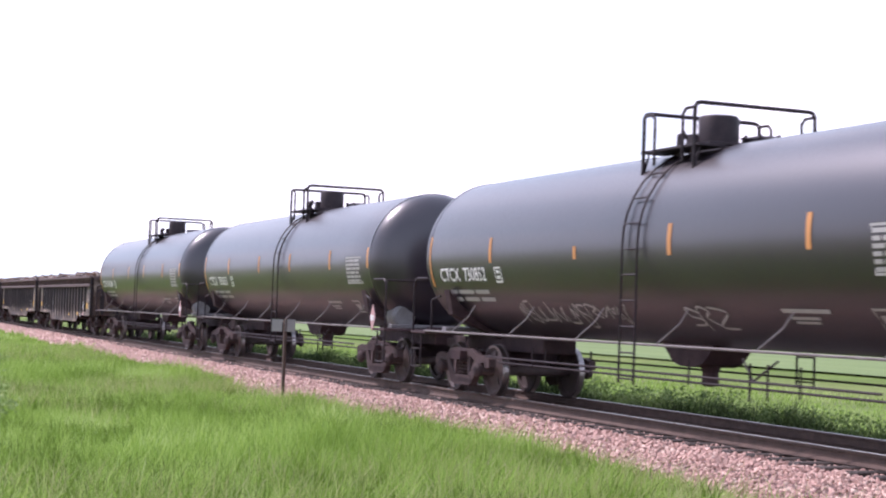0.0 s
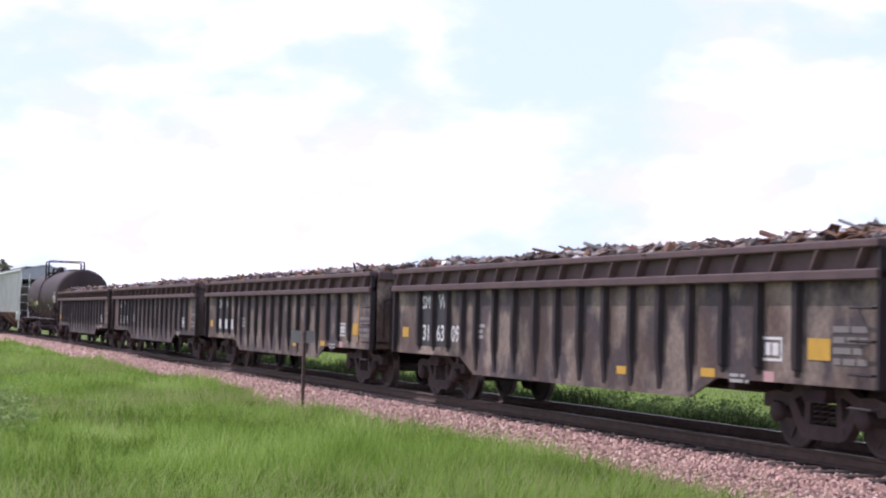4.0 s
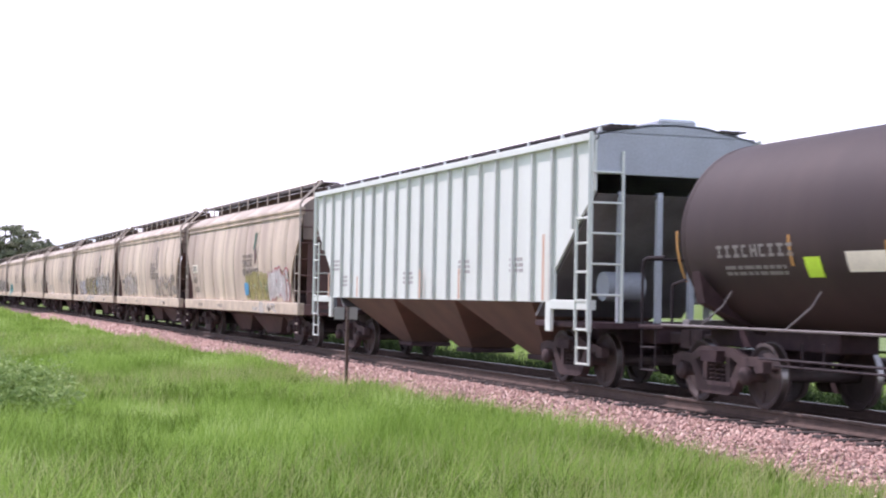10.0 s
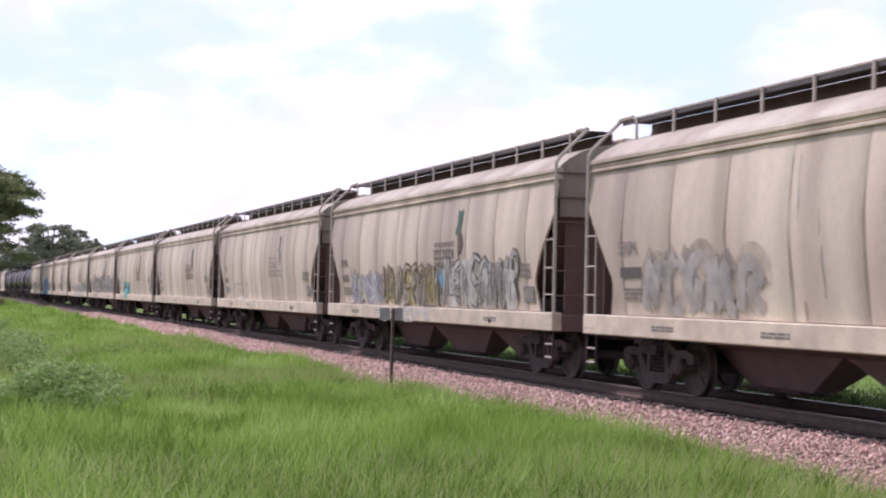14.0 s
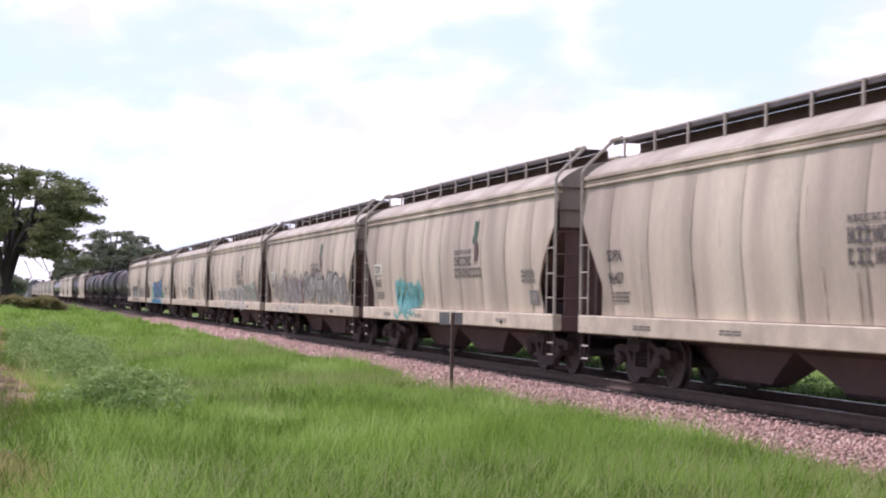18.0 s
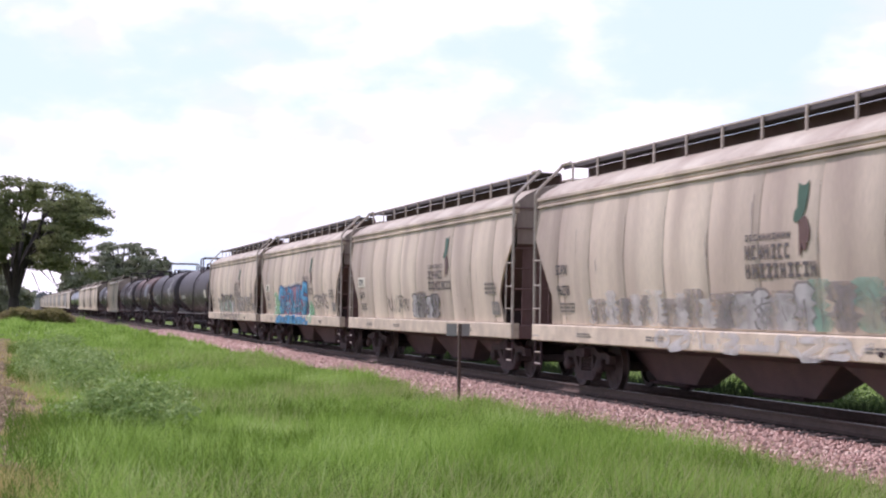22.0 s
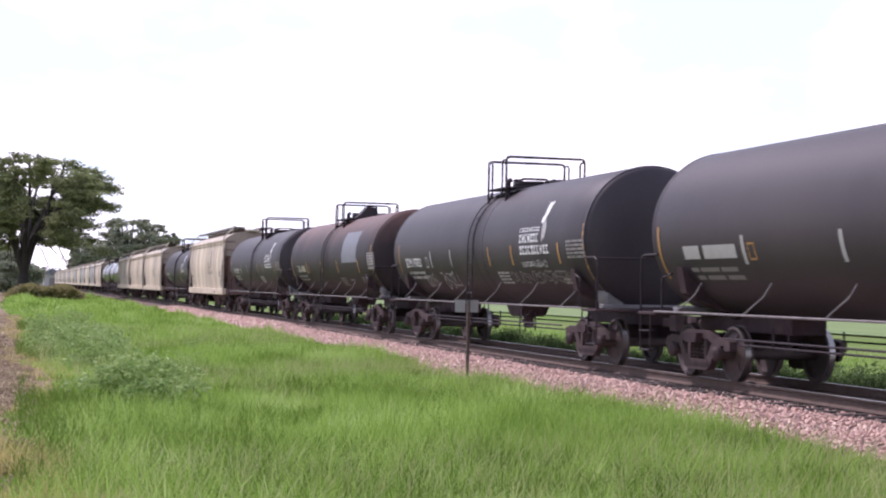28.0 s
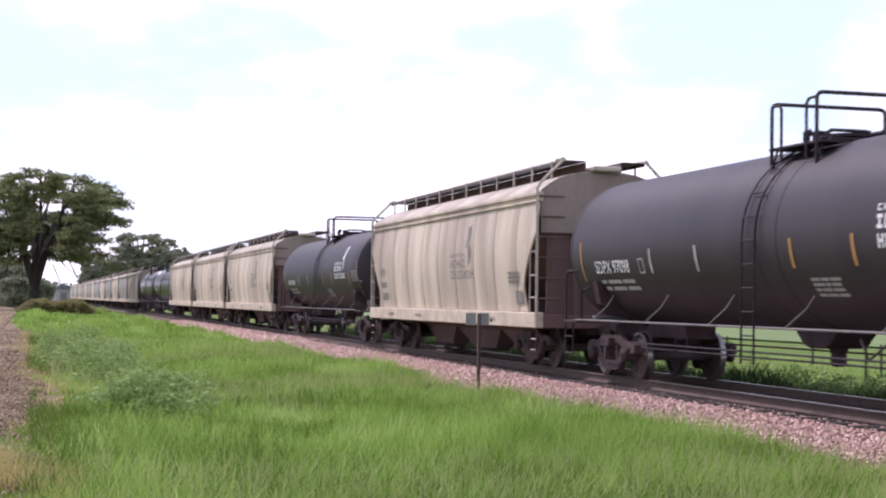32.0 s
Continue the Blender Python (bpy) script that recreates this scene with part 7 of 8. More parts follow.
def from_arrays(name, co, tri, mat):
    me = bpy.data.meshes.new(name)
    nv, nt = len(co), len(tri)
    me.vertices.add(nv)
    me.vertices.foreach_set("co", co.astype(np.float32).ravel())
    me.loops.add(nt * 3)
    me.loops.foreach_set("vertex_index", tri.astype(np.int32).ravel())
    me.polygons.add(nt)
    me.polygons.foreach_set("loop_start", np.arange(0, nt * 3, 3, dtype=np.int32))
    me.polygons.foreach_set("loop_total", np.full(nt, 3, dtype=np.int32))
    me.update(calc_edges=True)
    me.materials.append(mat)
    return new(name, me)


def level(y):
    ks = np.array([-400, -9, -6.5, -0.8, 0.6, 3.0, 8.6, 9.6, 10.4, 14.2, 15.6, 17.5, 24, 400])
    hs = np.array([-0.45, -0.45, -0.18, -0.16, -0.24, -0.45, -0.50, -0.42, -0.40, -0.40, -0.45, -0.85, -0.95, -0.9])
    return np.interp(y, ks, hs)


def swell(x, y, seed):
    """Smooth uneven values from -1 to 1 over the ground."""
    rs = np.random.RandomState(seed)
    out = np.zeros_like(x)
    for i in range(7):
        a, f = rs.uniform(0, 6.28), rs.uniform(0.25, 1.6)
        out += np.sin(f * (x * np.cos(a) + y * np.sin(a)) + rs.uniform(0, 6.28)) / (1 + f)
    return out / 2.2


def blades(name, x, y, tall, width, mat, seed, lean=(0.25, 0.0), jitter=0.3):
    """One blade at each place: two joined pieces that bend over."""
    rs = np.random.RandomState(seed)
    n = len(x)
    z = level(y) - 0.02
    q = rs.uniform(0, 6.283, n)
    sx, sy = np.cos(q) * width / 2, np.sin(q) * width / 2
    bx = lean[0] * tall + rs.normal(0, jitter, n) * tall
    by = lean[1] * tall + rs.normal(0, jitter, n) * tall
    co = np.empty((n, 5, 3))
    co[:, 0] = np.stack([x - sx, y - sy, z], 1)
    co[:, 1] = np.stack([x + sx, y + sy, z], 1)
    co[:, 2] = np.stack([x - sx * 0.8 + bx * 0.35, y - sy * 0.8 + by * 0.35, z + tall * 0.55], 1)
    co[:, 3] = np.stack([x + sx * 0.8 + bx * 0.35, y + sy * 0.8 + by * 0.35, z + tall * 0.55], 1)
    co[:, 4] = np.stack([x + bx, y + by, z + tall * rs.uniform(0.85, 1.0, n)], 1)
    base = (np.arange(n) * 5)[:, None]
    tri = np.concatenate([base + np.array([0, 1, 3]), base + np.array([0, 3, 2]), base + np.array([2, 3, 4])], 1).reshape(-1, 3)
    return from_arrays(name, co.reshape(-1, 3), tri, mat)


def scatter(n, x0, x1, y0, y1, seed):
    rs = np.random.RandomState(seed)
    return rs.uniform(x0, x1, n), rs.uniform(y0, y1, n), rs


def grass():
    things = []
    bands = ((-9.5, -24.0, 95000, 0.30, 0.009), (-24.0, -42.0, 110000, 0.31, 0.013), (-42.0, -80.0, 60000, 0.33, 0.026), (-80.0, -150.0, 34000, 0.36, 0.06), (-150.0, -330.0, 20000, 0.40, 0.14))
    for i, (xa, xb, n, tall, width) in enumerate(bands):
        x, y, rs = scatter(n, xb, xa, -2.8 if i > 2 else -1.2, 9.45, 20 + i)
        tuft = n // 30
        cx, cy = rs.uniform(xb, xa, tuft), rs.uniform(-0.6, 9.45, tuft)
        own = rs.randint(0, tuft, n)
        grown = rs.uniform(0.7, 1.45, tuft)[own]
        in_tuft = rs.uniform(0, 1, n) < 0.62
        spread = (0.09, 0.11, 0.16, 0.3, 0.5)[i]
        x = np.where(in_tuft, cx[own] + rs.normal(0, spread, n), x)
        y = np.where(in_tuft, cy[own] + rs.normal(0, spread, n), y)
        grown = np.where(in_tuft, grown, 0.8)
        edge = verge(x) + 0.22 * swell(x * 1.2, y * 0, 5) + 0.14 * swell(x * 3, y * 0, 6)
        out = 9.32 + 0.18 * swell(x * 2, y * 0, 8)
        keep = (y > edge) & (y < out)
        x, y = x[keep], y[keep]
        h = tall * (1.0 + 0.46 * swell(x, y, 3) + 0.42 * swell(x * 2.5, y * 2.5, 4)) * rs.uniform(0.55, 1.2, len(x)) * grown[keep]
        h *= np.clip((y - edge[keep]) / 1.1, 0.35, 1.0) * np.clip((out[keep] - y) / 0.5, 0.78, 1.0)
        things.append(blades("grass", x, y, h, width * rs.uniform(0.6, 1.4, len(x)), grass_mat, 40 + i))
    return things


for ob in grass():
    tagged(ob, "tall bright green grass leaning in the wind", "grass", kind="stuff")

# paler seed heads standing in loose drifts, and dark lush tufts
head_mat = leafy("pale_seed_grass", [(0.30, 0.36, 0.12), (0.40, 0.44, 0.18), (0.52, 0.54, 0.28)], 0.9)
tuft_mat = leafy("dark_lush_grass", [(0.075, 0.13, 0.022), (0.12, 0.195, 0.034), (0.19, 0.28, 0.055)], 0.8)
x, y, rs = scatter(26000, -60, -10, 0.4, 9.2, 56)
keep = swell(x * 0.9, y * 1.1, 51) + 0.6 * swell(x * 3.1, y * 3, 52) > 0.12
x, y = x[keep], y[keep]
tagged(blades("seed_grass", x, y, rs.uniform(0.34, 0.58, len(x)), rs.uniform(0.007, 0.014, len(x)), head_mat, 57, (0.3, 0.0), 0.35), "pale seeding grass in loose drifts", "grass", kind="stuff")
# tufts crowd nearby, their dark colour standing for shade between the blades
x, y, rs = scatter(80000, -60, -10, 0.0, 9.0, 58)
keep = swell(x * 1.3, y * 1.5, 53) + 0.5 * swell(x * 4, y * 4, 54) + (0.45 + 0.5 * np.clip((4.5 - y) / 3, 0, 1)) * np.clip((x + 25) / 7, 0, 1) > 0.30
x, y = x[keep], y[keep]
tagged(blades("lush_grass", x, y, rs.uniform(0.22, 0.42, len(x)), rs.uniform(0.008, 0.016, len(x)), tuft_mat, 59, (0.2, 0.0), 0.4), "dark lush tufts among the grass", "grass", kind="stuff")

x, y, rs = scatter(8000, -15.8, -10, -1.2, 1.4, 61)
keep = (y < 0.35 + 0.35 * swell(x * 1.6, y, 9) + 0.20 * (x + 14)) & (swell(x * 3.0, y * 3.0, 49) > -0.45)
x, y = x[keep], y[keep]
tagged(blades("dry_grass", x, y, rs.uniform(0.16, 0.40, len(x)), rs.uniform(0.006, 0.012, len(x)), dry_mat, 62, (0.3, 0.1), 0.4), "dry straw-coloured grass at the road edge", "grass", kind="stuff")
x, y, rs = scatter(9000, -70, -19, -0.5, 1.2, 60)
keep = np.abs(y - verge(x) - 0.05 - 0.2 * swell(x * 1.2, y * 0, 5)) < 0.55 * (0.6 + swell(x * 1.8, y, 55))
x, y = x[keep], y[keep]
tagged(blades("dry_grass", x, y, rs.uniform(0.06, 0.24, len(x)), rs.uniform(0.010, 0.020, len(x)), dry_mat, 69, (0.3, 0.1), 0.6), "short dry straw along the gravel edge", "grass", kind="stuff")


def leaf_clumps(name, px, py, pz, spread, count, size, mat, seed, flat=0.7):
    """Small pointed leaves about the given places."""
    rs = np.random.RandomState(seed)
    k = len(px)
    i = np.repeat(np.arange(k), count)
    n = len(i)
    d = np.clip(rs.normal(0, 1, (n, 3)), -1.6, 1.6) * np.repeat(spread, count)[:, None] * np.array([1, 1, flat])
    c = np.stack([px[i], py[i], pz[i]], 1) + d
    a = rs.normal(0, 1, (n, 3)); a[:, 2] *= 0.5
    a /= np.linalg.norm(a, axis=1)[:, None]
    b = np.cross(a, rs.normal(0, 1, (n, 3)))
    b /= np.linalg.norm(b, axis=1)[:, None] + 1e-9
    s = (size * rs.uniform(0.5, 1.3, n))[:, None]
    co = np.stack([c - a * s, c + b * s * 0.45, c + a * s, c - b * s * 0.45], 1)
    base = (np.arange(n) * 4)[:, None]
    tri = np.concatenate([base + np.array([0, 1, 2]), base + np.array([0, 2, 3])], 1).reshape(-1, 3)
    return from_arrays(name, co.reshape(-1, 3), tri, mat)


# broad-leaved weeds by the road, and the rank growth on the far side of the track
x, y, rs = scatter(4800, -50, -20.5, 0.2, 3.6, 63)
keep = (0.5 * swell(x * 0.6, y * 0.8, 15) + 0.5 * swell(x * 2, y * 2, 16)) > -0.25 + 0.42 * np.abs(y - 1.75 - 0.012 * (x + 24)) + 0.022 * np.abs(x + 31) + rs.uniform(-0.4, 0.4, len(x))
x, y = x[keep], y[keep]
bush = np.clip(0.62 + 0.34 * swell(x * 1.5, y * 1.5, 77), 0.18, 0.95)
tagged(leaf_clumps("weeds", x, y, level(y) + (0.12 + 0.88 * rs.uniform(0, 1, len(x)) ** 0.6) * bush, rs.uniform(0.05, 0.13, len(x)), 34, 0.046, weed_mat, 64), "pale bushy weeds among the grass", "weeds", kind="stuff")
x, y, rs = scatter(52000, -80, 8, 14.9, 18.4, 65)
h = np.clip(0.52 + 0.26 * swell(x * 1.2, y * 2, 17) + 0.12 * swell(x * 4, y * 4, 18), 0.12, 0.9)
tagged(blades("trackside_weeds", x, y, h * rs.uniform(0.5, 1.15, len(x)), rs.uniform(0.015, 0.04, len(x)), shaded_weed_mat, 66, (0.1, 0.0), 0.35), "rank dark green weeds beyond the track", "weeds", kind="stuff")
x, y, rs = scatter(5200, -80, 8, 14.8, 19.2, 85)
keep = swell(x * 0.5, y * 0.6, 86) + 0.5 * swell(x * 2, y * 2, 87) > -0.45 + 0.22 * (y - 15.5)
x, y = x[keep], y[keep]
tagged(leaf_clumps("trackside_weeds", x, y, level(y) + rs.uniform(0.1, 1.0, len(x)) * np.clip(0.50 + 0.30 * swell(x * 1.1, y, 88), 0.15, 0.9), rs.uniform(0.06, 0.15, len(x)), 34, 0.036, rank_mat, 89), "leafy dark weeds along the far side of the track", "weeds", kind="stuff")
x, y, rs = scatter(42000, -110, 12, 18.2, 34, 67)
tagged(blades("field_grass", x, y, rs.uniform(0.08, 0.22, len(x)), rs.uniform(0.012, 0.035, len(x)), grass_mat, 68), "green field grass beyond the track", "grass", kind="stuff")


# ---- trees and hedge ----
leaf_mat = leafy("tree_leaves", [(0.12, 0.13, 0.07), (0.17, 0.19, 0.09), (0.24, 0.27, 0.12), (0.31, 0.345, 0.155)], 0.5, 0.45)
# leaf colours greyed and paled to paint in the haze of distance
hazed_leaf_mat = leafy("far_tree_leaves", [(0.24, 0.255, 0.18), (0.30, 0.315, 0.22), (0.37, 0.385, 0.27)], 0.3, 0.25)
hedge_mat = leafy("hedge_leaves", [(0.21, 0.175, 0.09), (0.26, 0.22, 0.10), (0.29, 0.27, 0.11), (0.33, 0.25, 0.15)], 0.6, 0.4)
# blue-grey air haze is part of these leaf colours
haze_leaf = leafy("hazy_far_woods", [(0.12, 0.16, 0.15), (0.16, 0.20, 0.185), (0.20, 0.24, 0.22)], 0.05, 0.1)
bark_mat = material("dark_bark", (0.050, 0.040, 0.034), 0.9, second=(0.03, 0.025, 0.02), scale=3, fine=8, fine_amount=0.3, bump=0.6)


def limb(s, points, r0, r1, n=7):
    k = len(points)
    pts = [Vector(p) for p in points]
    vs, fs = [], []
    for i, p in enumerate(pts):
        t = (pts[min(i + 1, k - 1)] - pts[max(i - 1, 0)]).normalized()
        a = t.orthogonal().normalized()
        b = t.cross(a)
        r = r0 + (r1 - r0) * i / (k - 1)
        vs += [tuple(p + (a * math.cos(6.2832 * j / n) + b * math.sin(6.2832 * j / n)) * r) for j in range(n)]
    for i in range(k - 1):
        fs += [(i * n + j, i * n + (j + 1) % n, (i + 1) * n + (j + 1) % n, (i + 1) * n + j) for j in range(n)]
    fs.append(tuple((k - 1) * n + j for j in range(n)))
    s.add(vs, fs)


def spreading_tree(x, y, z, height, reach, seed, leaves, label, mat, fork=1.6, droop=0.0, size=0.26, floor_low=0.0, sprays=3, puff=0.075):
    """Short trunk, rising limbs that spread into an umbrella, leaf sprays in flat layers with gaps."""
    rnd = random.Random(seed)
    tree = thing("tree", label, "tree")
    tips = []
    trunk = Shape()
    limb(trunk, [(x, y, z - 0.3), (x + 0.05, y - 0.05, z + fork * 0.5), (x, y, z + fork)], 0.045 * height, 0.034 * height, 10)
    part("trunk", trunk, bark_mat, tree, smooth=True)
    n = 11
    for i in range(n):
        q = 2 * math.pi * (i + rnd.uniform(-0.3, 0.3)) / n
        out = reach * rnd.uniform(0.50, 0.78)
        top = z + height * rnd.uniform(0.76, 0.95)
        p0 = Vector((x, y, z + fork * 0.85))
        p3 = Vector((x + math.cos(q) * out, y + math.sin(q) * out, top))
        p1 = p0.lerp(p3, 0.35) + Vector((-math.cos(q), -math.sin(q), 0.8)) * out * 0.12
        p2 = p0.lerp(p3, 0.7) + Vector((rnd.uniform(-0.4, 0.4), rnd.uniform(-0.4, 0.4), 0.2))
        s = Shape()
        limb(s, [p0, p1, p2, p3], 0.018 * height, 0.006 * height, 7)
        for j in range(12):
            t = rnd.uniform(0.0, 1.0)
            a = p1.lerp(p2, t / 0.55) if t < 0.55 else p2.lerp(p3, (t - 0.55) / 0.45)
            w = q + rnd.uniform(-1.0, 1.0)
            reach2 = reach * rnd.uniform(0.18, 0.44)
            rise = height * rnd.uniform(-0.17 - droop, 0.16)
            e = a + Vector((math.cos(w) * reach2, math.sin(w) * reach2, rise))
            e.z = min(e.z, z + height * 0.9)
            m = a.lerp(e, 0.5) + Vector((0, 0, 0.06 * height * rnd.uniform(0, 1)))
            limb(s, [a, m, e], 0.006 * height, 0.002 * height, 5)
            tips += [(e, w, 1.0), (m, w + 0.8, 0.8), (a.lerp(e, 0.75), w - 0.8, 0.8)]
        tips.append((p3, q, 1.1))
        part("limb", s, bark_mat, tree, smooth=True)
    px, py, pz, sp = [], [], [], []
    for p, w, k in tips:
        over = math.hypot(p.x - x, p.y - y) / reach
        roof = z + height * (0.97 - 0.13 * over ** 2.6)
        lift = min(0.0, roof - p.z)
        if p.z < z + height * (floor_low + 0.22 * max(0.0, 1 - over)):
            continue
        # each twig carries flat sprays that reach outward and dip at the end
        for _ in range(sprays):
            v, far = w + rnd.uniform(-0.9, 0.9), reach * rnd.uniform(0.10, 0.22)
            up = rnd.uniform(-0.25, 0.45)
            for f in (0.05, 0.4, 0.72, 1.0):
                px.append(p.x + math.cos(v) * far * f + rnd.uniform(-0.02, 0.02) * reach)
                py.append(p.y + math.sin(v) * far * f + rnd.uniform(-0.02, 0.02) * reach)
                pz.append(p.z + lift + up + 0.03 * reach * (f - 1.3 * f * f))
                sp.append(reach * puff * k * rnd.uniform(0.7, 1.3) * (1.15 - 0.4 * f))
    per = max(4, leaves // len(px))
    crown = leaf_clumps("crown", np.array(px), np.array(py), np.array(pz), np.array(sp), per, size, mat, seed + 1, 0.42)
    crown.parent = tree
    tagged(crown, "layered green leaves with gaps of sky")
    return tree


spreading_tree(-175.0, 0.5, -0.45, 16.0, 10.0, 5, 100000, "large spreading shade tree with dark layered foliage", leaf_mat, 2.6, 0.13, 0.19, 0.24, 6, 0.037)
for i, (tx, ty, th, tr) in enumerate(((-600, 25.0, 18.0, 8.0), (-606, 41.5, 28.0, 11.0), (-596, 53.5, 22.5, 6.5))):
    spreading_tree(tx, ty, -0.9, th, tr, 11 + i, 20000, "rounded green tree beyond the track", hazed_leaf_mat, 1.5, 0.22, 0.7)
spreading_tree(-215, -0.5, -0.45, 4.2, 3.2, 31, 2600, "small bushy tree beside the hedge", hazed_leaf_mat, 0.8, 0.3, 0.3)
spreading_tree(-230, -4.5, -0.45, 7.0, 5.0, 33, 3600, "bushy tree behind the hedge", hazed_leaf_mat, 0.8, 0.3, 0.35)

rs = np.random.RandomState(71)
n = 1500
hx, hy = rs.uniform(-152.5, -149, n), -1.2 + 7.0 * rs.uniform(0, 1, n)
hz = -0.4 + rs.uniform(0, 1.5, n) * np.clip(1 - ((hy - 2.4) / 4.0) ** 4, 0.2, 1) * (0.9 + 0.1 * np.sin(hy * 1.9))
hedge = leaf_clumps("hedge", hx, hy, hz, np.full(n, 0.16), 14, 0.16, hedge_mat, 72, 0.8)
tagged(hedge, "low clipped brownish-green hedge", "hedge", kind="stuff")

# woods on the horizon, their haze painted into the leaf colour
rs = np.random.RandomState(73)
n = 1500
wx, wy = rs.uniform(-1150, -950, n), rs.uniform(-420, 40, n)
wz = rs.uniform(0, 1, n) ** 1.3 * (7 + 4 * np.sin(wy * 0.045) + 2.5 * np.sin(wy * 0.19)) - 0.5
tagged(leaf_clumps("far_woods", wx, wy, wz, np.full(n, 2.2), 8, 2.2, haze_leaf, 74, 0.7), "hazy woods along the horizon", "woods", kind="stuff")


def shed():
    """A pale low building far down the track."""
    b = thing("building", "pale blue-roofed shed far down the line", "building")
    s = Shape()
    s.box(-620, -600, 9.0, 15.5, -0.6, 4.2, 0.05)
    part("wall", s, paint_pale, b)
    s = Shape()
    s.prism([(8.4, 4.2), (16.1, 4.2), (12.2, 6.4)], -621, -599, "x")
    part("roof", s, paint_patch, b)
    s = Shape()
    s.box(-599.98, -599.9, 11.0, 13.4, -0.5, 2.8)
    part("door", s, paint_grey, b)


shed()


# ---- ties and ballast stones ----
tie_mat = material("weathered_tie_timber", (0.085, 0.068, 0.060), 0.9, second=(0.05, 0.04, 0.036), amount=0.8, scale=3, stretch=(6, 0.6, 3), bump=0.5, spread=0.25)
tie_mesh = Shape().box(-0.115, 0.115, -1.30, 1.30, -0.18, 0.0, 0.012).mesh("tie", tie_mat)
rnd = random.Random(81)
for i in range(150):
    xx = -4.0 - 0.51 * i
    tie = part("tie", tie_mesh, None, track, at=pose(xx, TRACK_Y + rnd.uniform(-0.04, 0.04), -0.176, 0, 0, rnd.uniform(-1, 1)))
s = Shape()
for i in range(520):
    xx = -80.6 - 0.51 * i
    s.box(xx - 0.115, xx + 0.115, TRACK_Y - 1.3, TRACK_Y + 1.3, -0.35, -0.176, 0.012)
tagged(part("far_ties", s, tie_mat, track), kind="stuff")


def stone_material(name):
    m = material(name, (0.47, 0.31, 0.285), 0.85, second=(0.33, 0.20, 0.185), amount=0.7, scale=9, fine=60, fine_amount=0.18, bump=0.25, spread=0.32)
    n, l = m.node_tree.nodes, m.node_tree.links
    geo = n.new("ShaderNodeNewGeometry")
    ramp = n.new("ShaderNodeValToRGB")
    e = ramp.color_ramp.elements
    e[0].color, e[1].color = (0.22, 0.128, 0.105, 1), (0.86, 0.67, 0.55, 1)
    e.new(0.30).color = (0.48, 0.285, 0.23, 1)
    e.new(0.75).color = (0.67, 0.435, 0.345, 1)
    l.new(geo.outputs["Random Per Island"], ramp.inputs["Fac"])
    b = n["Principled BSDF"]
    mix = n.new("ShaderNodeMix")
    mix.data_type, mix.blend_type = "RGBA", "MIX"
    mix.inputs[0].default_value = 0.7
    l.new(b.inputs["Base Color"].links[0].from_socket, mix.inputs[6])
    l.new(ramp.outputs["Color"], mix.inputs[7])
    l.new(mix.outputs[2], b.inputs["Base Color"])
    return m


stone_mat = stone_material("pink_quartzite_stone")
CUBE = np.array([(-1, -1, -1), (1, -1, -1), (1, 1, -1), (-1, 1, -1), (-1, -1, 1), (1, -1, 1), (1, 1, 1), (-1, 1, 1)], float)
CUBE_TRI = np.array([(0, 2, 1), (0, 3, 2), (4, 5, 6), (4, 6, 7), (0, 1, 5), (0, 5, 4), (1, 2, 6), (1, 6, 5), (2, 3, 7), (2, 7, 6), (3, 0, 4), (3, 4, 7)])


def bed_level(y):
    d = y - TRACK_Y
    return np.interp(d, [-3.35, -2.75, -2.1, -1.7, -1.0, 0, 1.0, 1.7, 2.3, 3.6], [-0.55, -0.42, -0.295, -0.25, -0.235, -0.23, -0.22, -0.22, -0.28, -0.62])


def stones(n, x0, x1, y0, y1, size, seed, on=bed_level, mat=None):
    rs = np.random.RandomState(seed)
    x, y = rs.uniform(x0, x1, n), rs.uniform(y0, y1, n)
    if mat is None:
        keep = (np.abs(np.abs(y - TRACK_Y) - 0.755) > 0.12) & ~((np.abs(y - TRACK_Y) < 1.28) & (np.abs(((x + 4.0) % 0.51)) < 0.12))
        x, y = x[keep], y[keep]
    n = len(x)
    z = on(y) + rs.uniform(-0.01, 0.03, n)
    s = size * rs.uniform(0.55, 1.35, n)
    co = CUBE[None] * rs.uniform(0.25, 1.0, (n, 8, 3)) * (s[:, None, None] * rs.uniform(0.6, 1.15, (n, 1, 3)))
    a, b = rs.uniform(0, 6.28, n), rs.uniform(-0.9, 0.9, n)
    ca, sa, cb, sb = np.cos(a)[:, None], np.sin(a)[:, None], np.cos(b)[:, None], np.sin(b)[:, None]
    X, Y, Z = co[..., 0], co[..., 1], co[..., 2]
    X, Z = X * cb + Z * sb, -X * sb + Z * cb
    X, Y = X * ca - Y * sa, X * sa + Y * ca
    co = np.stack([X + x[:, None], Y + y[:, None], Z + z[:, None]], -1)
    tri = (np.arange(n) * 8)[:, None, None] + CUBE_TRI[None]
    return from_arrays("ballast_stones", co.reshape(-1, 3), tri.reshape(-1, 3), mat or stone_mat)


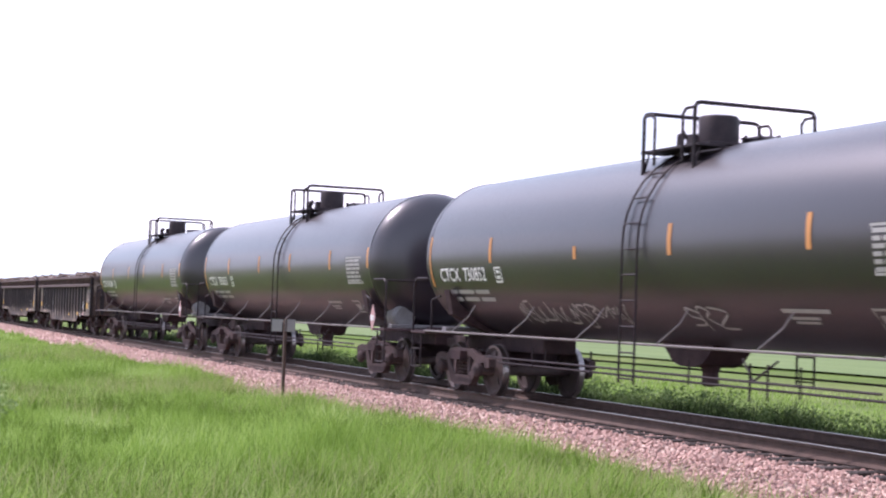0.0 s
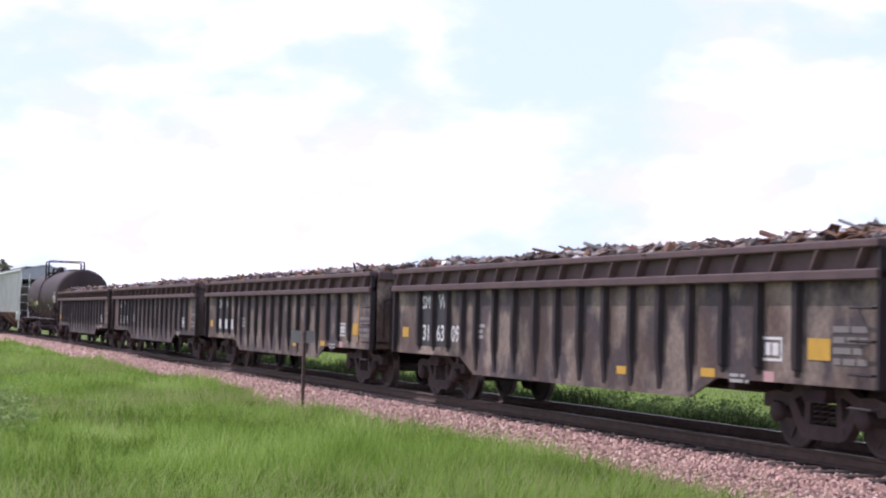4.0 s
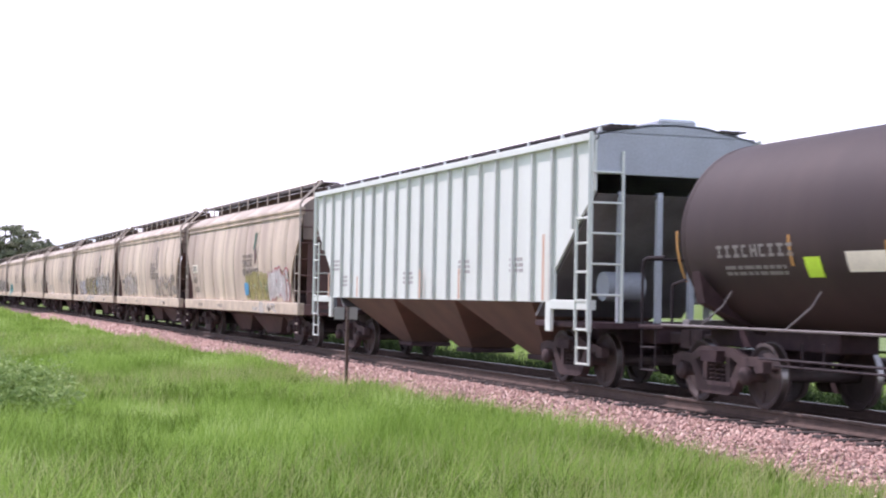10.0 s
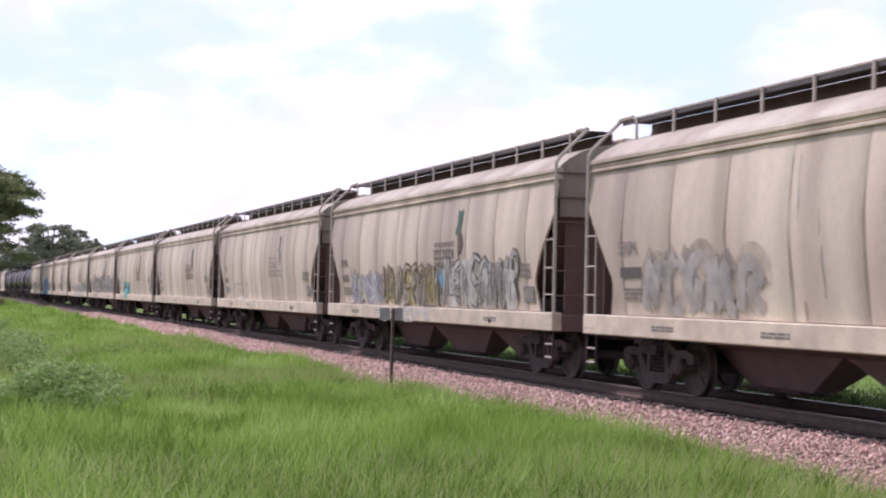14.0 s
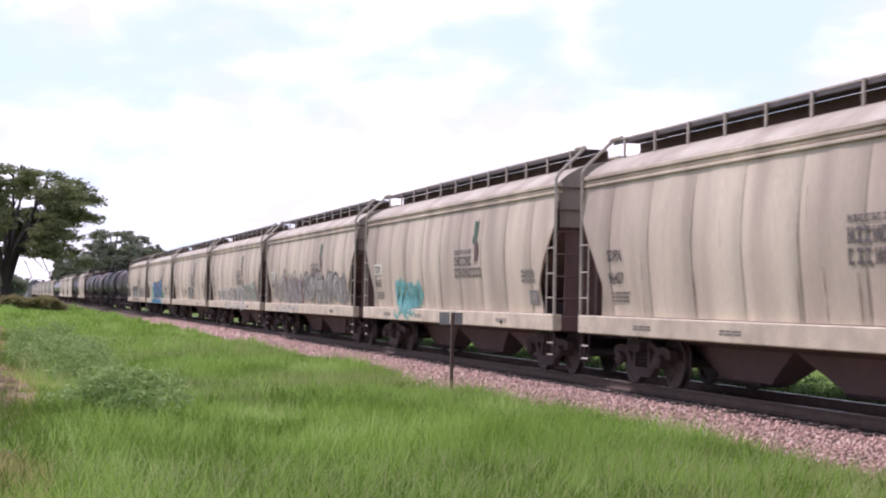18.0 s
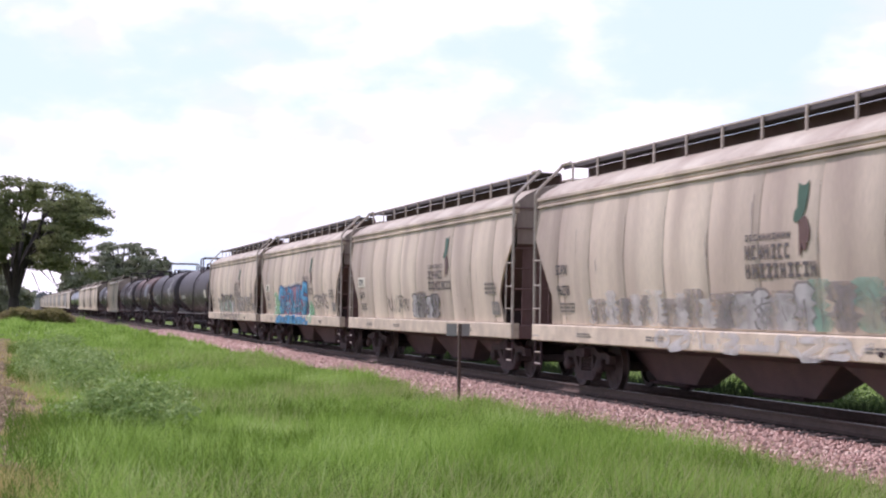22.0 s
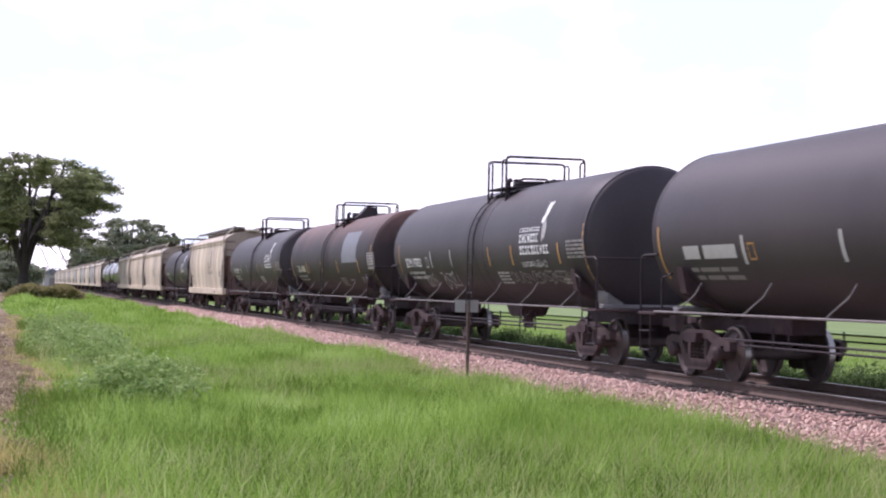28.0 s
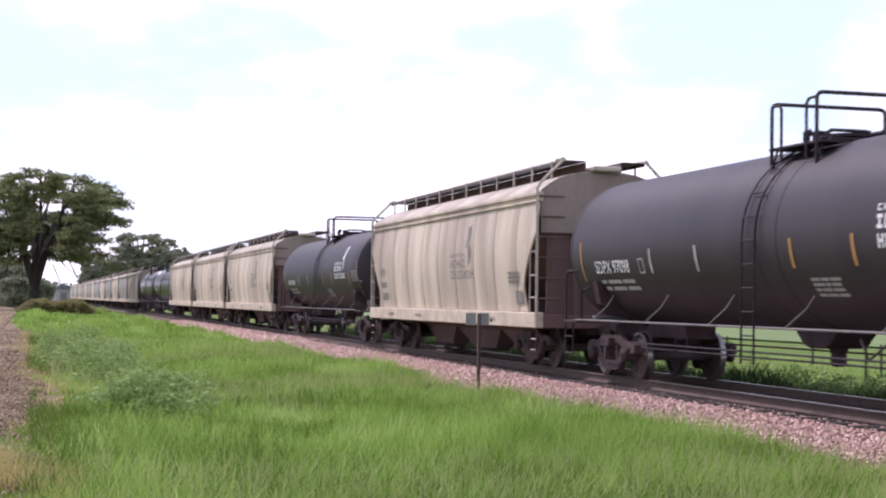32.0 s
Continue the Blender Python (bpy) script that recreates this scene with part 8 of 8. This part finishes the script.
for args in ((36000, -34, -7, 8.95, 11.45, 0.030, 91), (24000, -62, -34, 8.95, 11.45, 0.040, 92), (12000, -115, -62, 8.95, 11.45, 0.075, 93), (9000, -50, -6, 11.55, 15.4, 0.038, 94)):
    ob = stones(*args)
    ob.parent = track
    tagged(ob, "loose pink quartzite ballast stones", kind="stuff")

stone_meshes = []
rs = np.random.RandomState(95)
for k in range(6):
    s = Shape()
    s.add([tuple(v) for v in CUBE * rs.uniform(0.4, 0.95, (8, 3)) * 0.042], [tuple(t) for t in CUBE_TRI])
    stone_meshes.append(s.mesh("stone", stone_mat))
for i in range(300):
    xx, yy = rs.uniform(-24, -14), rs.uniform(9.3, 11.3)
    part("stone", stone_meshes[i % 6], None, track, at=pose(xx, yy, float(bed_level(yy)) + 0.03, rs.uniform(0, 90), rs.uniform(0, 90), rs.uniform(0, 360)))

# loose gravel and chaff on the road
chaff_mat = leafy("road_gravel_and_chaff", [(0.16, 0.115, 0.075), (0.29, 0.205, 0.14), (0.42, 0.32, 0.21), (0.66, 0.55, 0.36)], 0.8, 0.0, 0.9)
for args in ((9000, -34, -12, -2.2, 0.3, 0.022, 96), (9000, -75, -34, -4.0, 0.1, 0.035, 97), (6000, -160, -75, -6.0, -1.2, 0.07, 98)):
    ob = stones(*args, on=lambda y: level(y) + 0.035, mat=chaff_mat)
    ob.name = "road_gravel"
    tagged(ob, "loose brown gravel and chaff on the road", "gravel", kind="stuff")


# ---- motion: the wagons roll along the track, the wheels turn ----
def motions():
    for car, mid in MOVING:
        walk(car, [(t, pose(mid + along(t), TRACK_Y, 0)) for t in range(0, 33)])
    for (k, side), wheels in WHEELS.items():
        first = wheels[0]
        walk(first, [(i / FPS, pose(k * 0.89, side * 0.755, WHEEL_R, 0, math.degrees(along(i / FPS) - along(0)) / WHEEL_R, 0)) for i in range(0, 32 * FPS + 1)])
        for w in wheels[1:]:
            w.rotation_mode = "QUATERNION"
            keys = w.animation_data_create()
            keys.action = first.animation_data.action
            keys.action_slot = first.animation_data.action_slot


motions()
